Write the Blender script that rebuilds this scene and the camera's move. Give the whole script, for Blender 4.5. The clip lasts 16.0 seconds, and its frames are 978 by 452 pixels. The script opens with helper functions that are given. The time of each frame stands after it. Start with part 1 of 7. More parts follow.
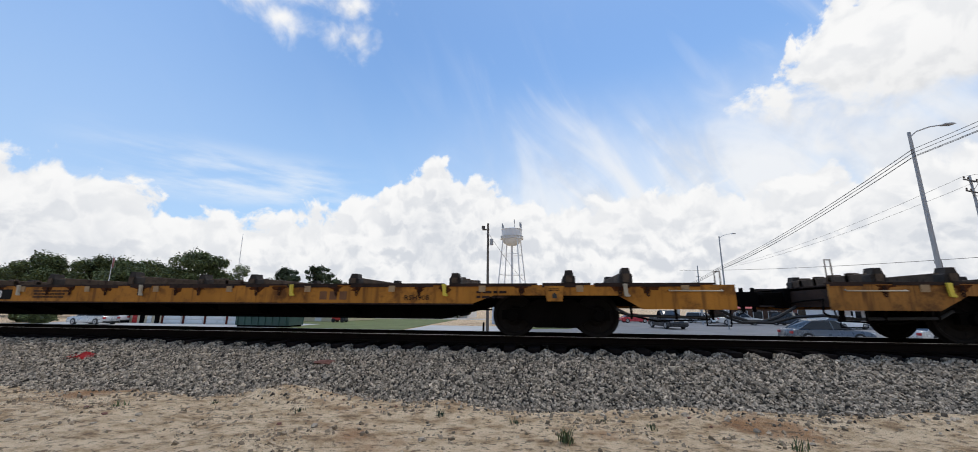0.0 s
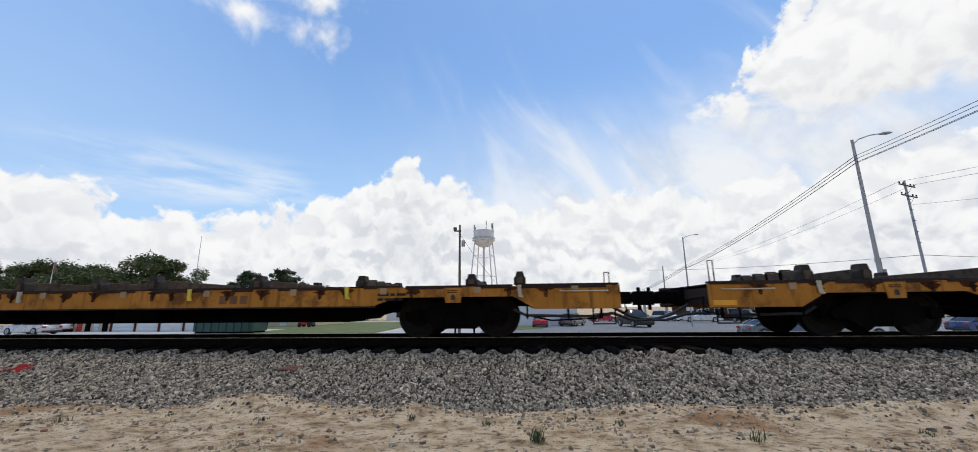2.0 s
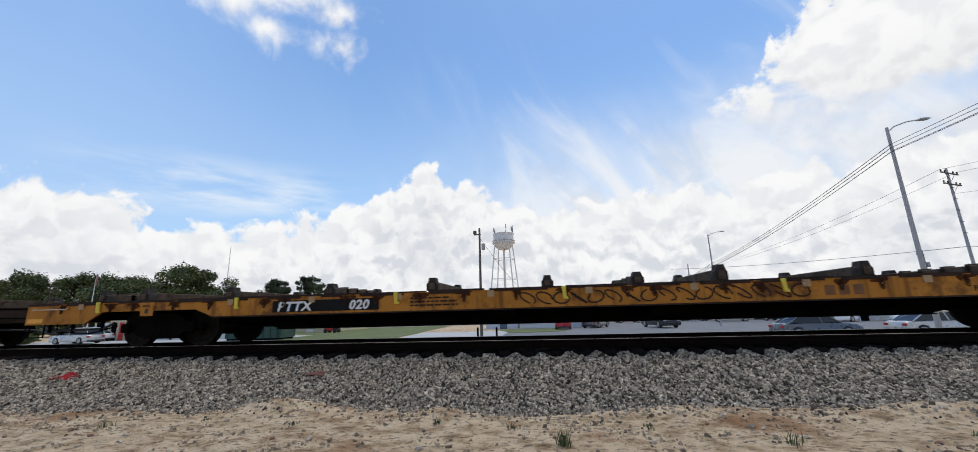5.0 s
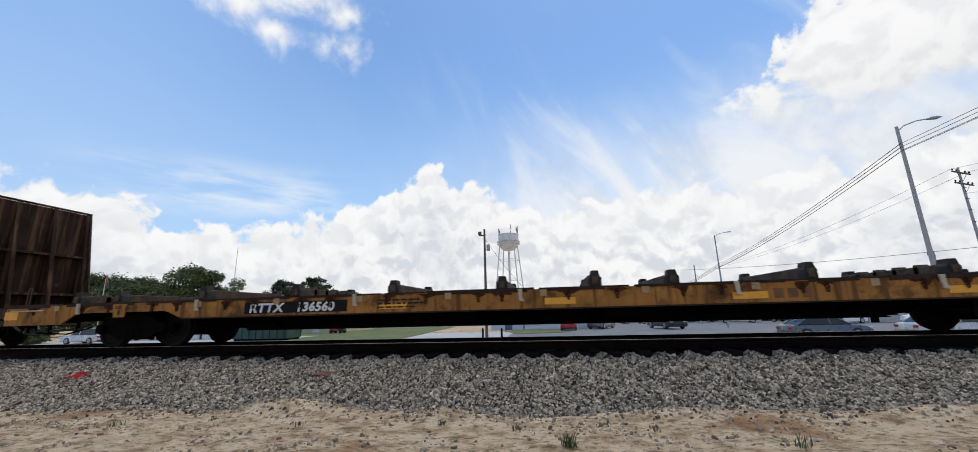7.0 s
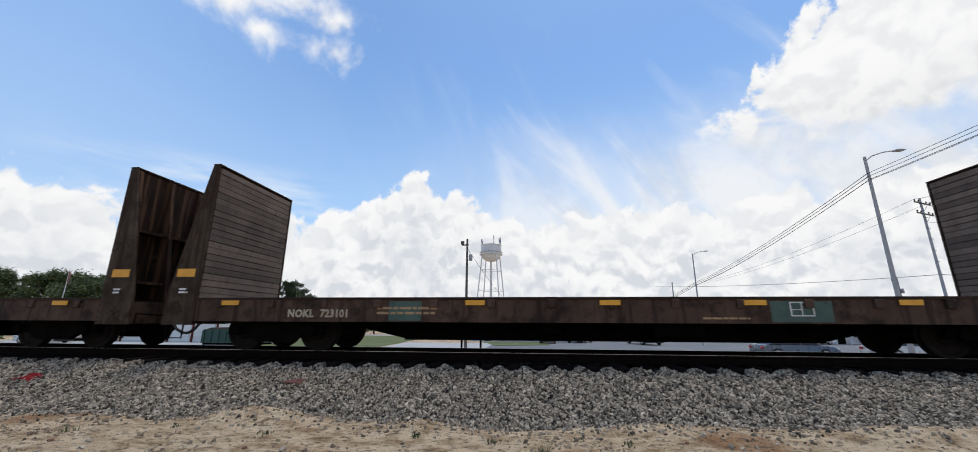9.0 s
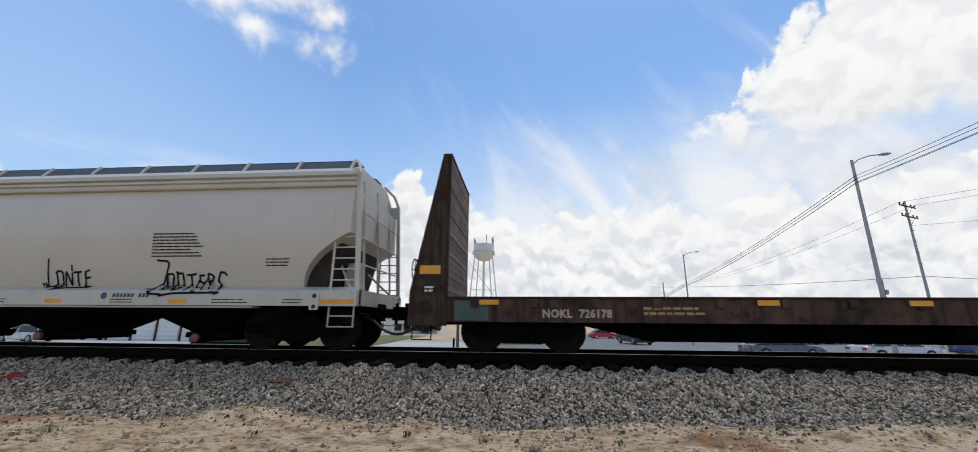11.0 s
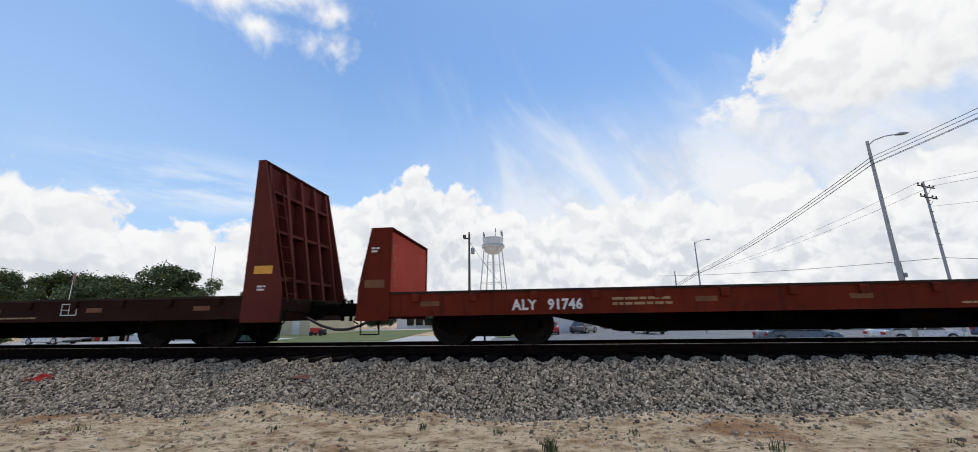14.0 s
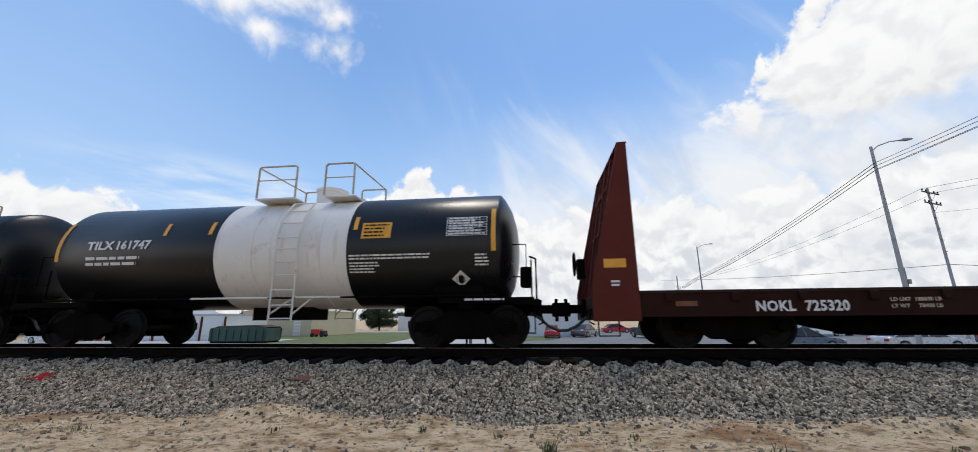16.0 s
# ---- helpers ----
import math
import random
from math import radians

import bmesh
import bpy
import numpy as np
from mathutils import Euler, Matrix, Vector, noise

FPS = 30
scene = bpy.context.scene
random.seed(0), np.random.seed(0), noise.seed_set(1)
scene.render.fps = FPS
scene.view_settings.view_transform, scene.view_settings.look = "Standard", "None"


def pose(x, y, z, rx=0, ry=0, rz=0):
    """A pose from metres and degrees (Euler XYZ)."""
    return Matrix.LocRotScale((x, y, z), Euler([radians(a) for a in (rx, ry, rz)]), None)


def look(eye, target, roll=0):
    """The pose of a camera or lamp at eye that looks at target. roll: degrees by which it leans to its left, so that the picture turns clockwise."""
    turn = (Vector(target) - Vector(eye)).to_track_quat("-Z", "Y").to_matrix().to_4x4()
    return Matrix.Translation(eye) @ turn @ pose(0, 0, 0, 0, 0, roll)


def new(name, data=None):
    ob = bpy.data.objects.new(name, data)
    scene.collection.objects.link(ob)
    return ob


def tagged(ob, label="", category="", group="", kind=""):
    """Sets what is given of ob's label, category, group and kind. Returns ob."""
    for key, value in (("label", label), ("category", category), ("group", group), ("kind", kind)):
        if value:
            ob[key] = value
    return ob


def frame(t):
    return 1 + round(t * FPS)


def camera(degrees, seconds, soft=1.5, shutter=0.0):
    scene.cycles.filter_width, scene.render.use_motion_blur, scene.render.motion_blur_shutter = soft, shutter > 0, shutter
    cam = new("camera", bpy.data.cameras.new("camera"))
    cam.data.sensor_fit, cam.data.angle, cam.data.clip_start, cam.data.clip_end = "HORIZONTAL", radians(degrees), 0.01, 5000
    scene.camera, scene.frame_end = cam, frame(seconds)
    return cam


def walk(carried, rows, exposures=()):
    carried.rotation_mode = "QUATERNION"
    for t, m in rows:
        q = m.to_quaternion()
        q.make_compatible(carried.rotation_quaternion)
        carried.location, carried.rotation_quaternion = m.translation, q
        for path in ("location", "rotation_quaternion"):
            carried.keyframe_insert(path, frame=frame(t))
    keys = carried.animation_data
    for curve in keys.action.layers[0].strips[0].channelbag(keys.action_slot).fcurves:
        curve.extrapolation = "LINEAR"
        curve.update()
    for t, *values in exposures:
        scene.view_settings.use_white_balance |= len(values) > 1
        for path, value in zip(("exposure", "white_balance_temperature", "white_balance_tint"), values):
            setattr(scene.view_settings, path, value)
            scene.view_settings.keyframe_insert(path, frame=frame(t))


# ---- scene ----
cam = camera(102.9, 16.0, soft=0.9, shutter=0.07)
EYE = (0.0, 0.0, 1.5)
PATH = [
    (0.0, 101.61, -0.35, 8.97),
    (0.5, 101.82, 0.87, 7.31),
    (1.0, 101.84, 1.46, 6.16),
    (1.5, 101.80, 1.06, 5.29),
    (2.0, 101.81, 0.53, 4.93),
    (2.5, 101.86, 0.45, 4.68),
    (3.0, 101.89, 0.22, 4.81),
    (3.5, 102.10, 0.59, 4.62),
    (4.0, 102.35, 1.13, 5.49),
    (4.5, 102.28, 1.62, 7.38),
    (7.0, 102.44, 1.46, 8.79),
    (7.5, 102.44, 1.40, 8.66),
    (8.0, 103.01, 0.89, 8.04),
    (8.5, 103.68, 0.19, 6.19),
    (9.0, 103.91, -0.26, 5.89),
    (11.5, 103.78, -0.54, 3.74),
    (12.0, 103.40, -0.62, 2.47),
    (12.5, 103.13, -0.39, 2.29),
    (13.0, 103.75, -0.09, 2.89),
    (13.5, 103.29, 0.70, 5.09),
    (14.0, 102.88, 0.90, 6.40),
    (14.5, 103.01, 0.84, 6.55),
    (15.0, 102.72, 0.74, 6.97),
    (15.5, 103.25, 0.62, 6.94),
    (16.0, 103.29, 0.39, 6.56),
]
walk(cam, [(t, pose(*EYE, rx, ry, rz)) for t, rx, ry, rz in PATH],
     exposures=[(0.0, 0.0), (13.0, 0.0), (14.8, 0.0), (15.6, 0.0), (16.0, 0.02)])

# ---- plan, in metres: x along the track, y away from the camera, z up ----
TRACK_Y = 9.6        # middle of the track
RAIL_Z = 0.86        # top of the rails
SPEED = 13.3         # the train's pace towards +x
NEAR = -1.45         # the near side of a car, in its own space


def lot_z(y):
    """Height of the open ground behind the track."""
    return -0.75 - 0.012 * max(0.0, min(y, 400.0) - 45.0)


# ---- world: summer sky with cumulus, one high sun ----
SUN_EL, SUN_AZ = 76.0, 25.0


class Nodes:
    """A small writer of node trees."""

    def __init__(self, tree):
        self.tree = tree
        tree.nodes.clear()

    def add(self, kind, _props=None, **links):
        n = self.tree.nodes.new(kind)
        p = _props or {}
        if "operation" in p:
            n.operation = p["operation"]
        if p.get("use_clamp"):
            n.use_clamp = True
        if "interpolation_type" in p:
            n.interpolation_type = p["interpolation_type"]
        if "data_type" in p:
            n.data_type, n.blend_type = p["data_type"], p["blend_type"]
        for key, value in links.items():
            key = key[1:] if key[0] == "i" and key[1:].isdigit() else key.replace("_", " ")
            sock = n.inputs[int(key)] if key.isdigit() else n.inputs[key]
            if isinstance(value, bpy.types.NodeSocket):
                self.tree.links.new(value, sock)
            else:
                sock.default_value = value
        return n

    def math(self, op, a, b=0.0, c=0.0, clamp=False):
        return self.add("ShaderNodeMath", {"operation": op, "use_clamp": clamp}, i0=a, i1=b, i2=c).outputs[0]

    def step(self, value, low, high):
        n = self.add("ShaderNodeMapRange", {"interpolation_type": "SMOOTHSTEP"}, Value=value, From_Min=low, From_Max=high)
        return n.outputs[0]

    def mix(self, fac, a, b, blend="MIX"):
        n = self.add("ShaderNodeMix", {"data_type": "RGBA", "blend_type": blend})
        for sock, value in ((n.inputs[0], fac), (n.inputs[6], a), (n.inputs[7], b)):
            if isinstance(value, bpy.types.NodeSocket):
                self.tree.links.new(value, sock)
            elif sock.type == "RGBA":
                sock.default_value = (*value[:3], 1)
            else:
                sock.default_value = value
        return n.outputs[2]

    def noise(self, vec, scale, detail=4.0, rough=0.5, distortion=0.0):
        return self.add("ShaderNodeTexNoise", None, Vector=vec, Scale=scale, Detail=detail, Roughness=rough, Distortion=distortion).outputs[0]

    def ramp(self, fac, stops):
        n = self.add("ShaderNodeValToRGB", None, Fac=fac)
        n.color_ramp.interpolation = "EASE"
        els = n.color_ramp.elements
        while len(els) < len(stops):
            els.new(0.5)
        for el, (pos, v) in zip(els, stops):
            el.position = pos
            el.color = (v, v, v, 1)
        return n.outputs[0]


def make_world():
    world = bpy.data.worlds.new("sky")
    scene.world = world
    world.use_nodes = True
    n = Nodes(world.node_tree)
    sky = n.add("ShaderNodeTexSky")
    sky.sky_type = "NISHITA"
    sky.sun_disc = False
    sky.sun_elevation, sky.sun_rotation = radians(SUN_EL), radians(SUN_AZ)
    sky.air_density, sky.dust_density, sky.ozone_density = 1.0, 0.6, 2.2
    way = n.add("ShaderNodeTexCoord").outputs["Generated"]
    xyz = n.add("ShaderNodeSeparateXYZ", None, Vector=way)
    az = n.math("MULTIPLY", n.math("ARCTAN2", xyz.outputs[0], xyz.outputs[1]), 57.29578)
    el = n.math("MULTIPLY", n.math("ARCSINE", xyz.outputs[2]), 57.29578)
    # shape noise: lumps at two sizes
    warp = n.add("ShaderNodeTexNoise", None, Vector=way, Scale=9.0, Detail=2.0).outputs[1]
    way2 = n.add("ShaderNodeVectorMath", {"operation": "MULTIPLY_ADD"}, i0=warp, i1=(0.06, 0.06, 0.06), i2=way).outputs[0]
    lumps = n.noise(way2, 17.0, 7.0, 0.54)
    big = n.noise(way, 6.0, 3.0, 0.5)
    # skyline of the cumulus bank: azimuth -180..180 to a height in degrees
    turn = n.math("MULTIPLY_ADD", az, 1 / 360, 0.5)
    line = [(-180, 14), (-100, 14), (-70, 13.4), (-57, 14.0), (-53, 12.8), (-46, 10.9), (-39, 11.3), (-31, 12.9), (-27, 15.0), (-22, 18), (-16.5, 21.5),
            (-12.5, 18.0), (-8.5, 18.5), (-5, 15.5), (0, 14.5), (12, 15), (24, 15), (34, 15), (60, 16), (180, 14)]
    height = n.math("MULTIPLY", n.ramp(turn, [((a + 180) / 360, h / 40) for a, h in line]), 40.0)
    edge = n.math("MULTIPLY_ADD", lumps, 10.0, -5.0)
    over = n.math("SUBTRACT", n.math("ADD", height, edge), el)
    bank = n.step(over, -0.2, 1.1)
    # the large cumulus high on the far side
    dx = n.math("MULTIPLY_ADD", n.math("MULTIPLY_ADD", el, -1.30, az), 1 / 21.0, -14.6 / 21.0)
    dy = n.math("MULTIPLY_ADD", el, 1 / 14.2, -31.0 / 14.2)
    rad = n.math("SQRT", n.math("ADD", n.math("MULTIPLY", dx, dx), n.math("MULTIPLY", dy, dy)))
    tower = n.step(n.math("ADD", n.math("SUBTRACT", 1.0, rad), n.math("MULTIPLY_ADD", lumps, 1.0, -0.5)), -0.03, n.math("MULTIPLY_ADD", n.step(el, 27.0, 19.0), 0.4, 0.08))
    # small puffs overhead
    puffs = None
    for a0, e0, ra, re in ((-44.0, 37.2, 5.0, 1.7), (-40.6, 35.4, 2.4, 1.6), (-36.5, 40.0, 5.0, 1.6), (-31.6, 38.6, 2.2, 1.6), (-30.8, 35.2, 2.6, 1.5)):
        px = n.math("MULTIPLY_ADD", az, 1 / ra, -a0 / ra)
        py = n.math("MULTIPLY_ADD", el, 1 / re, -e0 / re)
        pr = n.math("SQRT", n.math("ADD", n.math("MULTIPLY", px, px), n.math("MULTIPLY", py, py)))
        p = n.step(n.math("ADD", n.math("SUBTRACT", 1.6, pr), n.math("MULTIPLY_ADD", lumps, 4.4, -2.2)), -0.3, 2.1)
        puffs = p if puffs is None else n.math("MAXIMUM", puffs, p)
    # thin veil and slanting streaks, denser towards +x and low down
    along = n.math("ADD", n.math("MULTIPLY", az, 0.016), n.math("MULTIPLY", el, -0.024))
    across = n.math("ADD", n.math("MULTIPLY", az, 0.075), n.math("MULTIPLY", el, 0.055))
    slant = n.add("ShaderNodeCombineXYZ", None, X=along, Y=across, Z=0.37).outputs[0]
    streaks = n.noise(slant, 1.5, 4.0, 0.5, 1.1)
    veil_az = n.step(az, -30.0, 14.0)
    veil_el = n.math("SUBTRACT", 1.0, n.step(el, 13.0, 33.0))
    veil = n.math("MULTIPLY", n.math("MULTIPLY", veil_az, veil_el), n.math("MULTIPLY_ADD", n.step(streaks, 0.30, 0.66), 0.62, 0.55), clamp=True)
    wisp = n.math("MULTIPLY", n.step(streaks, 0.50, 0.78), n.math("MULTIPLY", n.math("MULTIPLY_ADD", veil_az, 0.42, 0.02), n.math("SUBTRACT", 1.0, n.step(el, 26.0, 44.0))), clamp=True)
    low_veil = n.math("MULTIPLY", n.math("MULTIPLY", n.step(az, -62.0, -46.0), n.step(az, -24.0, -36.0)), n.math("MULTIPLY", n.step(el, 11.0, 14.5), n.step(el, 20.5, 15.5)))
    low_veil = n.math("MULTIPLY", low_veil, n.step(n.noise(n.add("ShaderNodeMapping", None, Vector=way, Scale=(1.0, 1.0, 5.0)).outputs[0], 5.0, 5.0, 0.55), 0.36, 0.66))
    # cloud tone: light where the heap thins out upwards, grey in folds and undersides
    up = n.add("ShaderNodeVectorMath", {"operation": "ADD"}, i0=way2, i1=(0.006, 0.0, 0.026)).outputs[0]
    lumps_up = n.noise(up, 17.0, 4.0, 0.45)
    lumps_soft = n.noise(way2, 17.0, 4.0, 0.45)
    fine_a = n.noise(way2, 30.0, 4.0, 0.5)
    fine_b = n.noise(up, 30.0, 4.0, 0.5)
    lit = n.step(n.math("ADD", n.math("SUBTRACT", lumps_soft, lumps_up), n.math("MULTIPLY", n.math("SUBTRACT", fine_a, fine_b), 0.55)), -0.19, 0.15)
    deep = n.step(n.math("MULTIPLY_ADD", big, 0.8, n.math("MULTIPLY", fine_a, 0.35)), 0.48, 0.70)
    inner = n.step(over, 0.5, 8.0)
    shade = n.math("MULTIPLY", n.math("SUBTRACT", 1.0, lit), n.math("MULTIPLY_ADD", inner, 0.5, 0.35), clamp=True)
    shade = n.math("MAXIMUM", shade, n.math("MULTIPLY", n.math("MULTIPLY", deep, inner), n.math("MULTIPLY_ADD", fine_b, 1.5, -0.25)))
    white = n.mix(shade, (9.5, 9.5, 9.5), (6.25, 6.6, 7.2))
    base = n.step(el, 28.0, 20.0)
    white = n.mix(n.math("MULTIPLY", n.math("MULTIPLY_ADD", n.math("SUBTRACT", 1.0, lit), 0.35, 0.3), n.math("MULTIPLY", base, tower)), white, (6.5, 6.6, 6.8))
    blue = n.mix(1.0, sky.outputs[0], (1.33, 1.62, 1.78), "MULTIPLY")
    blue = n.mix(n.math("MULTIPLY", n.step(az, -22.0, -60.0), 0.55), blue, (3.5, 5.6, 9.6))
    blue = n.mix(n.math("MULTIPLY", n.math("SUBTRACT", 1.0, n.step(el, 6.0, 38.0)), 0.45), blue, (5.6, 7.3, 9.2))
    col = n.mix(n.math("MULTIPLY", veil, 0.92), blue, n.mix(deep, (8.9, 9.0, 9.15), (7.6, 7.8, 8.2)))
    col = n.mix(wisp, col, (8.8, 9.1, 9.5))
    col = n.mix(n.math("MULTIPLY", low_veil, 0.75), col, (8.3, 8.9, 9.6))
    cover = n.math("MAXIMUM", n.math("MAXIMUM", bank, tower), puffs)
    col = n.mix(cover, col, white)
    below = n.step(el, -0.5, -4.0)
    col = n.mix(below, col, (3.0, 2.8, 2.5))
    back = n.add("ShaderNodeBackground", None, Color=col, Strength=0.1)
    out = n.add("ShaderNodeOutputWorld", None, Surface=back.outputs[0])
    return world


make_world()
sun = new("sun", bpy.data.lights.new("sun", "SUN"))
sun.data.energy, sun.data.angle, sun.data.color = 1.4, radians(14.0), (1.0, 0.92, 0.80)
_d = Vector((math.sin(radians(SUN_AZ)) * math.cos(radians(SUN_EL)), math.cos(radians(SUN_AZ)) * math.cos(radians(SUN_EL)), math.sin(radians(SUN_EL))))
sun.matrix_basis = look(tuple(_d * 100), (0, 0, 0))
scene.view_settings.exposure = 0.0


# ---- materials ----
def mat(name, base, rough=0.6, metal=0.0, var=0.2, scale=2.0, fine=35.0, bump=0.12, dirt=None, amount=0.5, streak=0.0,
        island=0.0, rnd=0.0, spec=0.5, coords="Object"):
    """A worn surface: base colour with blotches, a second (dirt or rust) colour in patches and runs, fine relief."""
    m = bpy.data.materials.new(name)
    m.use_nodes = True
    n = Nodes(m.node_tree)
    vec = n.add("ShaderNodeTexCoord").outputs[coords]
    blotch = n.noise(vec, scale, 6.0, 0.6)
    grain = n.noise(vec, fine, 4.0, 0.6)
    col = n.mix(n.step(blotch, 0.3, 0.7), base, tuple(c * (1 - var) for c in base))
    col = n.mix(n.math("MULTIPLY", n.step(grain, 0.35, 0.75), 0.5), col, tuple(c * (1 - 0.8 * var) for c in base))
    if dirt:
        patch = n.noise(vec, scale * 2.3, 8.0, 0.68)
        mask = n.step(patch, 0.72 - 0.4 * amount, 0.82 - 0.25 * amount)
        if streak:
            run = n.add("ShaderNodeMapping", None, Vector=vec, Scale=(7.0, 7.0, 0.5))
            runs = n.step(n.noise(run.outputs[0], 1.0, 5.0, 0.6), 0.62 - 0.25 * streak, 0.78 - 0.2 * streak)
            mask = n.math("MAXIMUM", mask, n.math("MULTIPLY", runs, min(1.0, 0.35 + streak)))
        col = n.mix(n.math("MULTIPLY", mask, 0.9), col, dirt)
    if island:
        r = n.add("ShaderNodeNewGeometry").outputs["Random Per Island"]
        col = n.mix(1.0, col, n.add("ShaderNodeCombineColor", None, Red=n.math("MULTIPLY_ADD", r, 2 * island, 1 - island),
                                    Green=n.math("MULTIPLY_ADD", r, 2 * island, 1 - island),
                                    Blue=n.math("MULTIPLY_ADD", r, 2 * island, 1 - island)).outputs[0], "MULTIPLY")
    if rnd:
        r = n.add("ShaderNodeObjectInfo").outputs["Random"]
        v = n.math("MULTIPLY_ADD", r, 2 * rnd, 1 - rnd)
        col = n.mix(1.0, col, n.add("ShaderNodeCombineColor", None, Red=v, Green=v, Blue=v).outputs[0], "MULTIPLY")
    rg = n.math("MULTIPLY_ADD", blotch, 0.25, rough - 0.12, clamp=True)
    bsdf = n.add("ShaderNodeBsdfPrincipled", None, Base_Color=col, Roughness=rg, Metallic=metal)
    bsdf.inputs["Specular IOR Level"].default_value = spec
    if bump:
        rel = n.math("MULTIPLY_ADD", blotch, 0.4, grain)
        b = n.add("ShaderNodeBump", None, Strength=bump, Distance=0.02, Height=rel)
        n.tree.links.new(b.outputs[0], bsdf.inputs["Normal"])
    n.add("ShaderNodeOutputMaterial", None, Surface=bsdf.outputs[0])
    return m


def plain(name, base, rough=0.5, metal=0.0):
    return mat(name, base, rough, metal, var=0.12, scale=3.0, bump=0.04)


RUST = (0.10, 0.045, 0.022)
GRIME = (0.028, 0.022, 0.018)
M_YELLOW = mat("weathered_yellow_paint", (0.52, 0.215, 0.036), 0.7, var=0.32, scale=0.8, dirt=(0.11, 0.045, 0.017), amount=0.60, streak=0.42, spec=0.12)
M_YELLOW2 = mat("faded_buff_paint", (0.45, 0.20, 0.048), 0.62, var=0.35, scale=0.8, dirt=(0.075, 0.034, 0.016), amount=0.66, streak=0.55, spec=0.12)
# near-black base stands in for the shade below the cars
M_UNDER = mat("shade_black_steel", (0.005, 0.004, 0.0035), 0.9, var=0.4, scale=3.0, dirt=(0.010, 0.006, 0.004), amount=0.35, spec=0.05)
M_DECK = mat("rusty_deck_steel", (0.042, 0.023, 0.016), 0.8, var=0.4, scale=1.5, dirt=(0.014, 0.010, 0.008), amount=0.6, spec=0.2)
M_RISER = mat("grey_riser_steel", (0.115, 0.078, 0.052), 0.75, var=0.4, scale=2.5, dirt=(0.03, 0.018, 0.012), amount=0.6, spec=0.2)
# wheel base colour lowered too, as if shaded by the car above
M_WHEEL = mat("shade_dark_wheel_steel", (0.010, 0.008, 0.007), 0.75, var=0.3, scale=6.0, dirt=(0.022, 0.011, 0.006), amount=0.35, spec=0.15)
M_TREAD = plain("polished_steel", (0.42, 0.41, 0.40), 0.3, 0.9)
M_WHITE = mat("lettering_white", (0.74, 0.72, 0.68), 0.6, var=0.15, scale=6.0, dirt=(0.3, 0.25, 0.2), amount=0.3)
M_BLACKPAINT = mat("lettering_black", (0.014, 0.014, 0.014), 0.85, var=0.2, spec=0.1)
M_ORANGE = mat("reflector_yellow", (0.80, 0.36, 0.02), 0.4, var=0.18, scale=5.0, dirt=(0.3, 0.13, 0.03), amount=0.25)
M_STRAP = mat("strap_yellow", (0.72, 0.55, 0.05), 0.6, var=0.2)
M_STRAPW = mat("strap_white", (0.50, 0.42, 0.30), 0.6, var=0.25, dirt=(0.3, 0.22, 0.12), amount=0.4)
M_CHAIN = mat("rusty_chain", (0.05, 0.021, 0.011), 0.85, var=0.4, scale=9.0, dirt=(0.018, 0.010, 0.007), amount=0.5, spec=0.15)
M_RUSTRUN = mat("rust_run", (0.115, 0.040, 0.014), 0.9, var=0.45, scale=8.0, dirt=(0.04, 0.016, 0.008), amount=0.6, spec=0.05)
M_TAN = mat("tab_tan", (0.42, 0.27, 0.13), 0.65, var=0.3, dirt=RUST, amount=0.4)
M_BROWN = mat("weathered_brown_paint", (0.105, 0.062, 0.043), 0.75, var=0.4, scale=1.0, dirt=(0.020, 0.012, 0.009), amount=0.66, streak=0.55, spec=0.2)
M_RUSTWALL = mat("rust_streaked_wall", (0.042, 0.024, 0.017), 0.85, var=0.5, scale=1.3, dirt=(0.115, 0.062, 0.034), amount=0.28, streak=0.62, spec=0.1)
M_MOSSY = mat("grimy_olive_brown_paint", (0.088, 0.064, 0.044), 0.8, var=0.5, scale=1.6, dirt=(0.030, 0.017, 0.011), amount=0.7, streak=0.7, spec=0.12)
M_PLANK = mat("old_plank", (0.16, 0.115, 0.088), 0.85, var=0.35, scale=1.6, fine=28.0, bump=0.35, dirt=(0.07, 0.05, 0.04), amount=0.5, rnd=0.35)
M_OXIDE = mat("oxide_red_paint", (0.125, 0.027, 0.018), 0.75, var=0.25, scale=0.9, dirt=(0.08, 0.024, 0.017), amount=0.4, streak=0.3, spec=0.12)
M_OXDARK = mat("dark_oxide_paint", (0.030, 0.010, 0.007), 0.8, var=0.3, scale=0.9, dirt=(0.020, 0.010, 0.007), amount=0.5, streak=0.3, spec=0.1)
M_REDWALL = mat("bright_red_paint", (0.50, 0.060, 0.032), 0.75, var=0.16, scale=0.9, dirt=(0.17, 0.025, 0.015), amount=0.22, streak=0.1, spec=0.12)
M_CHALK = mat("rubbed_chalk", (0.45, 0.24, 0.18), 0.9, var=0.4, scale=9.0, dirt=(0.3, 0.06, 0.03), amount=0.5)
M_DIMYELLOW = mat("dirty_yellow_sheet", (0.17, 0.055, 0.012), 0.6, var=0.3, scale=5.0, dirt=(0.10, 0.03, 0.012), amount=0.5)
M_RED = mat("freight_red_paint", (0.165, 0.021, 0.009), 0.75, var=0.35, scale=0.9, dirt=(0.055, 0.014, 0.008), amount=0.5, streak=0.4, spec=0.12)
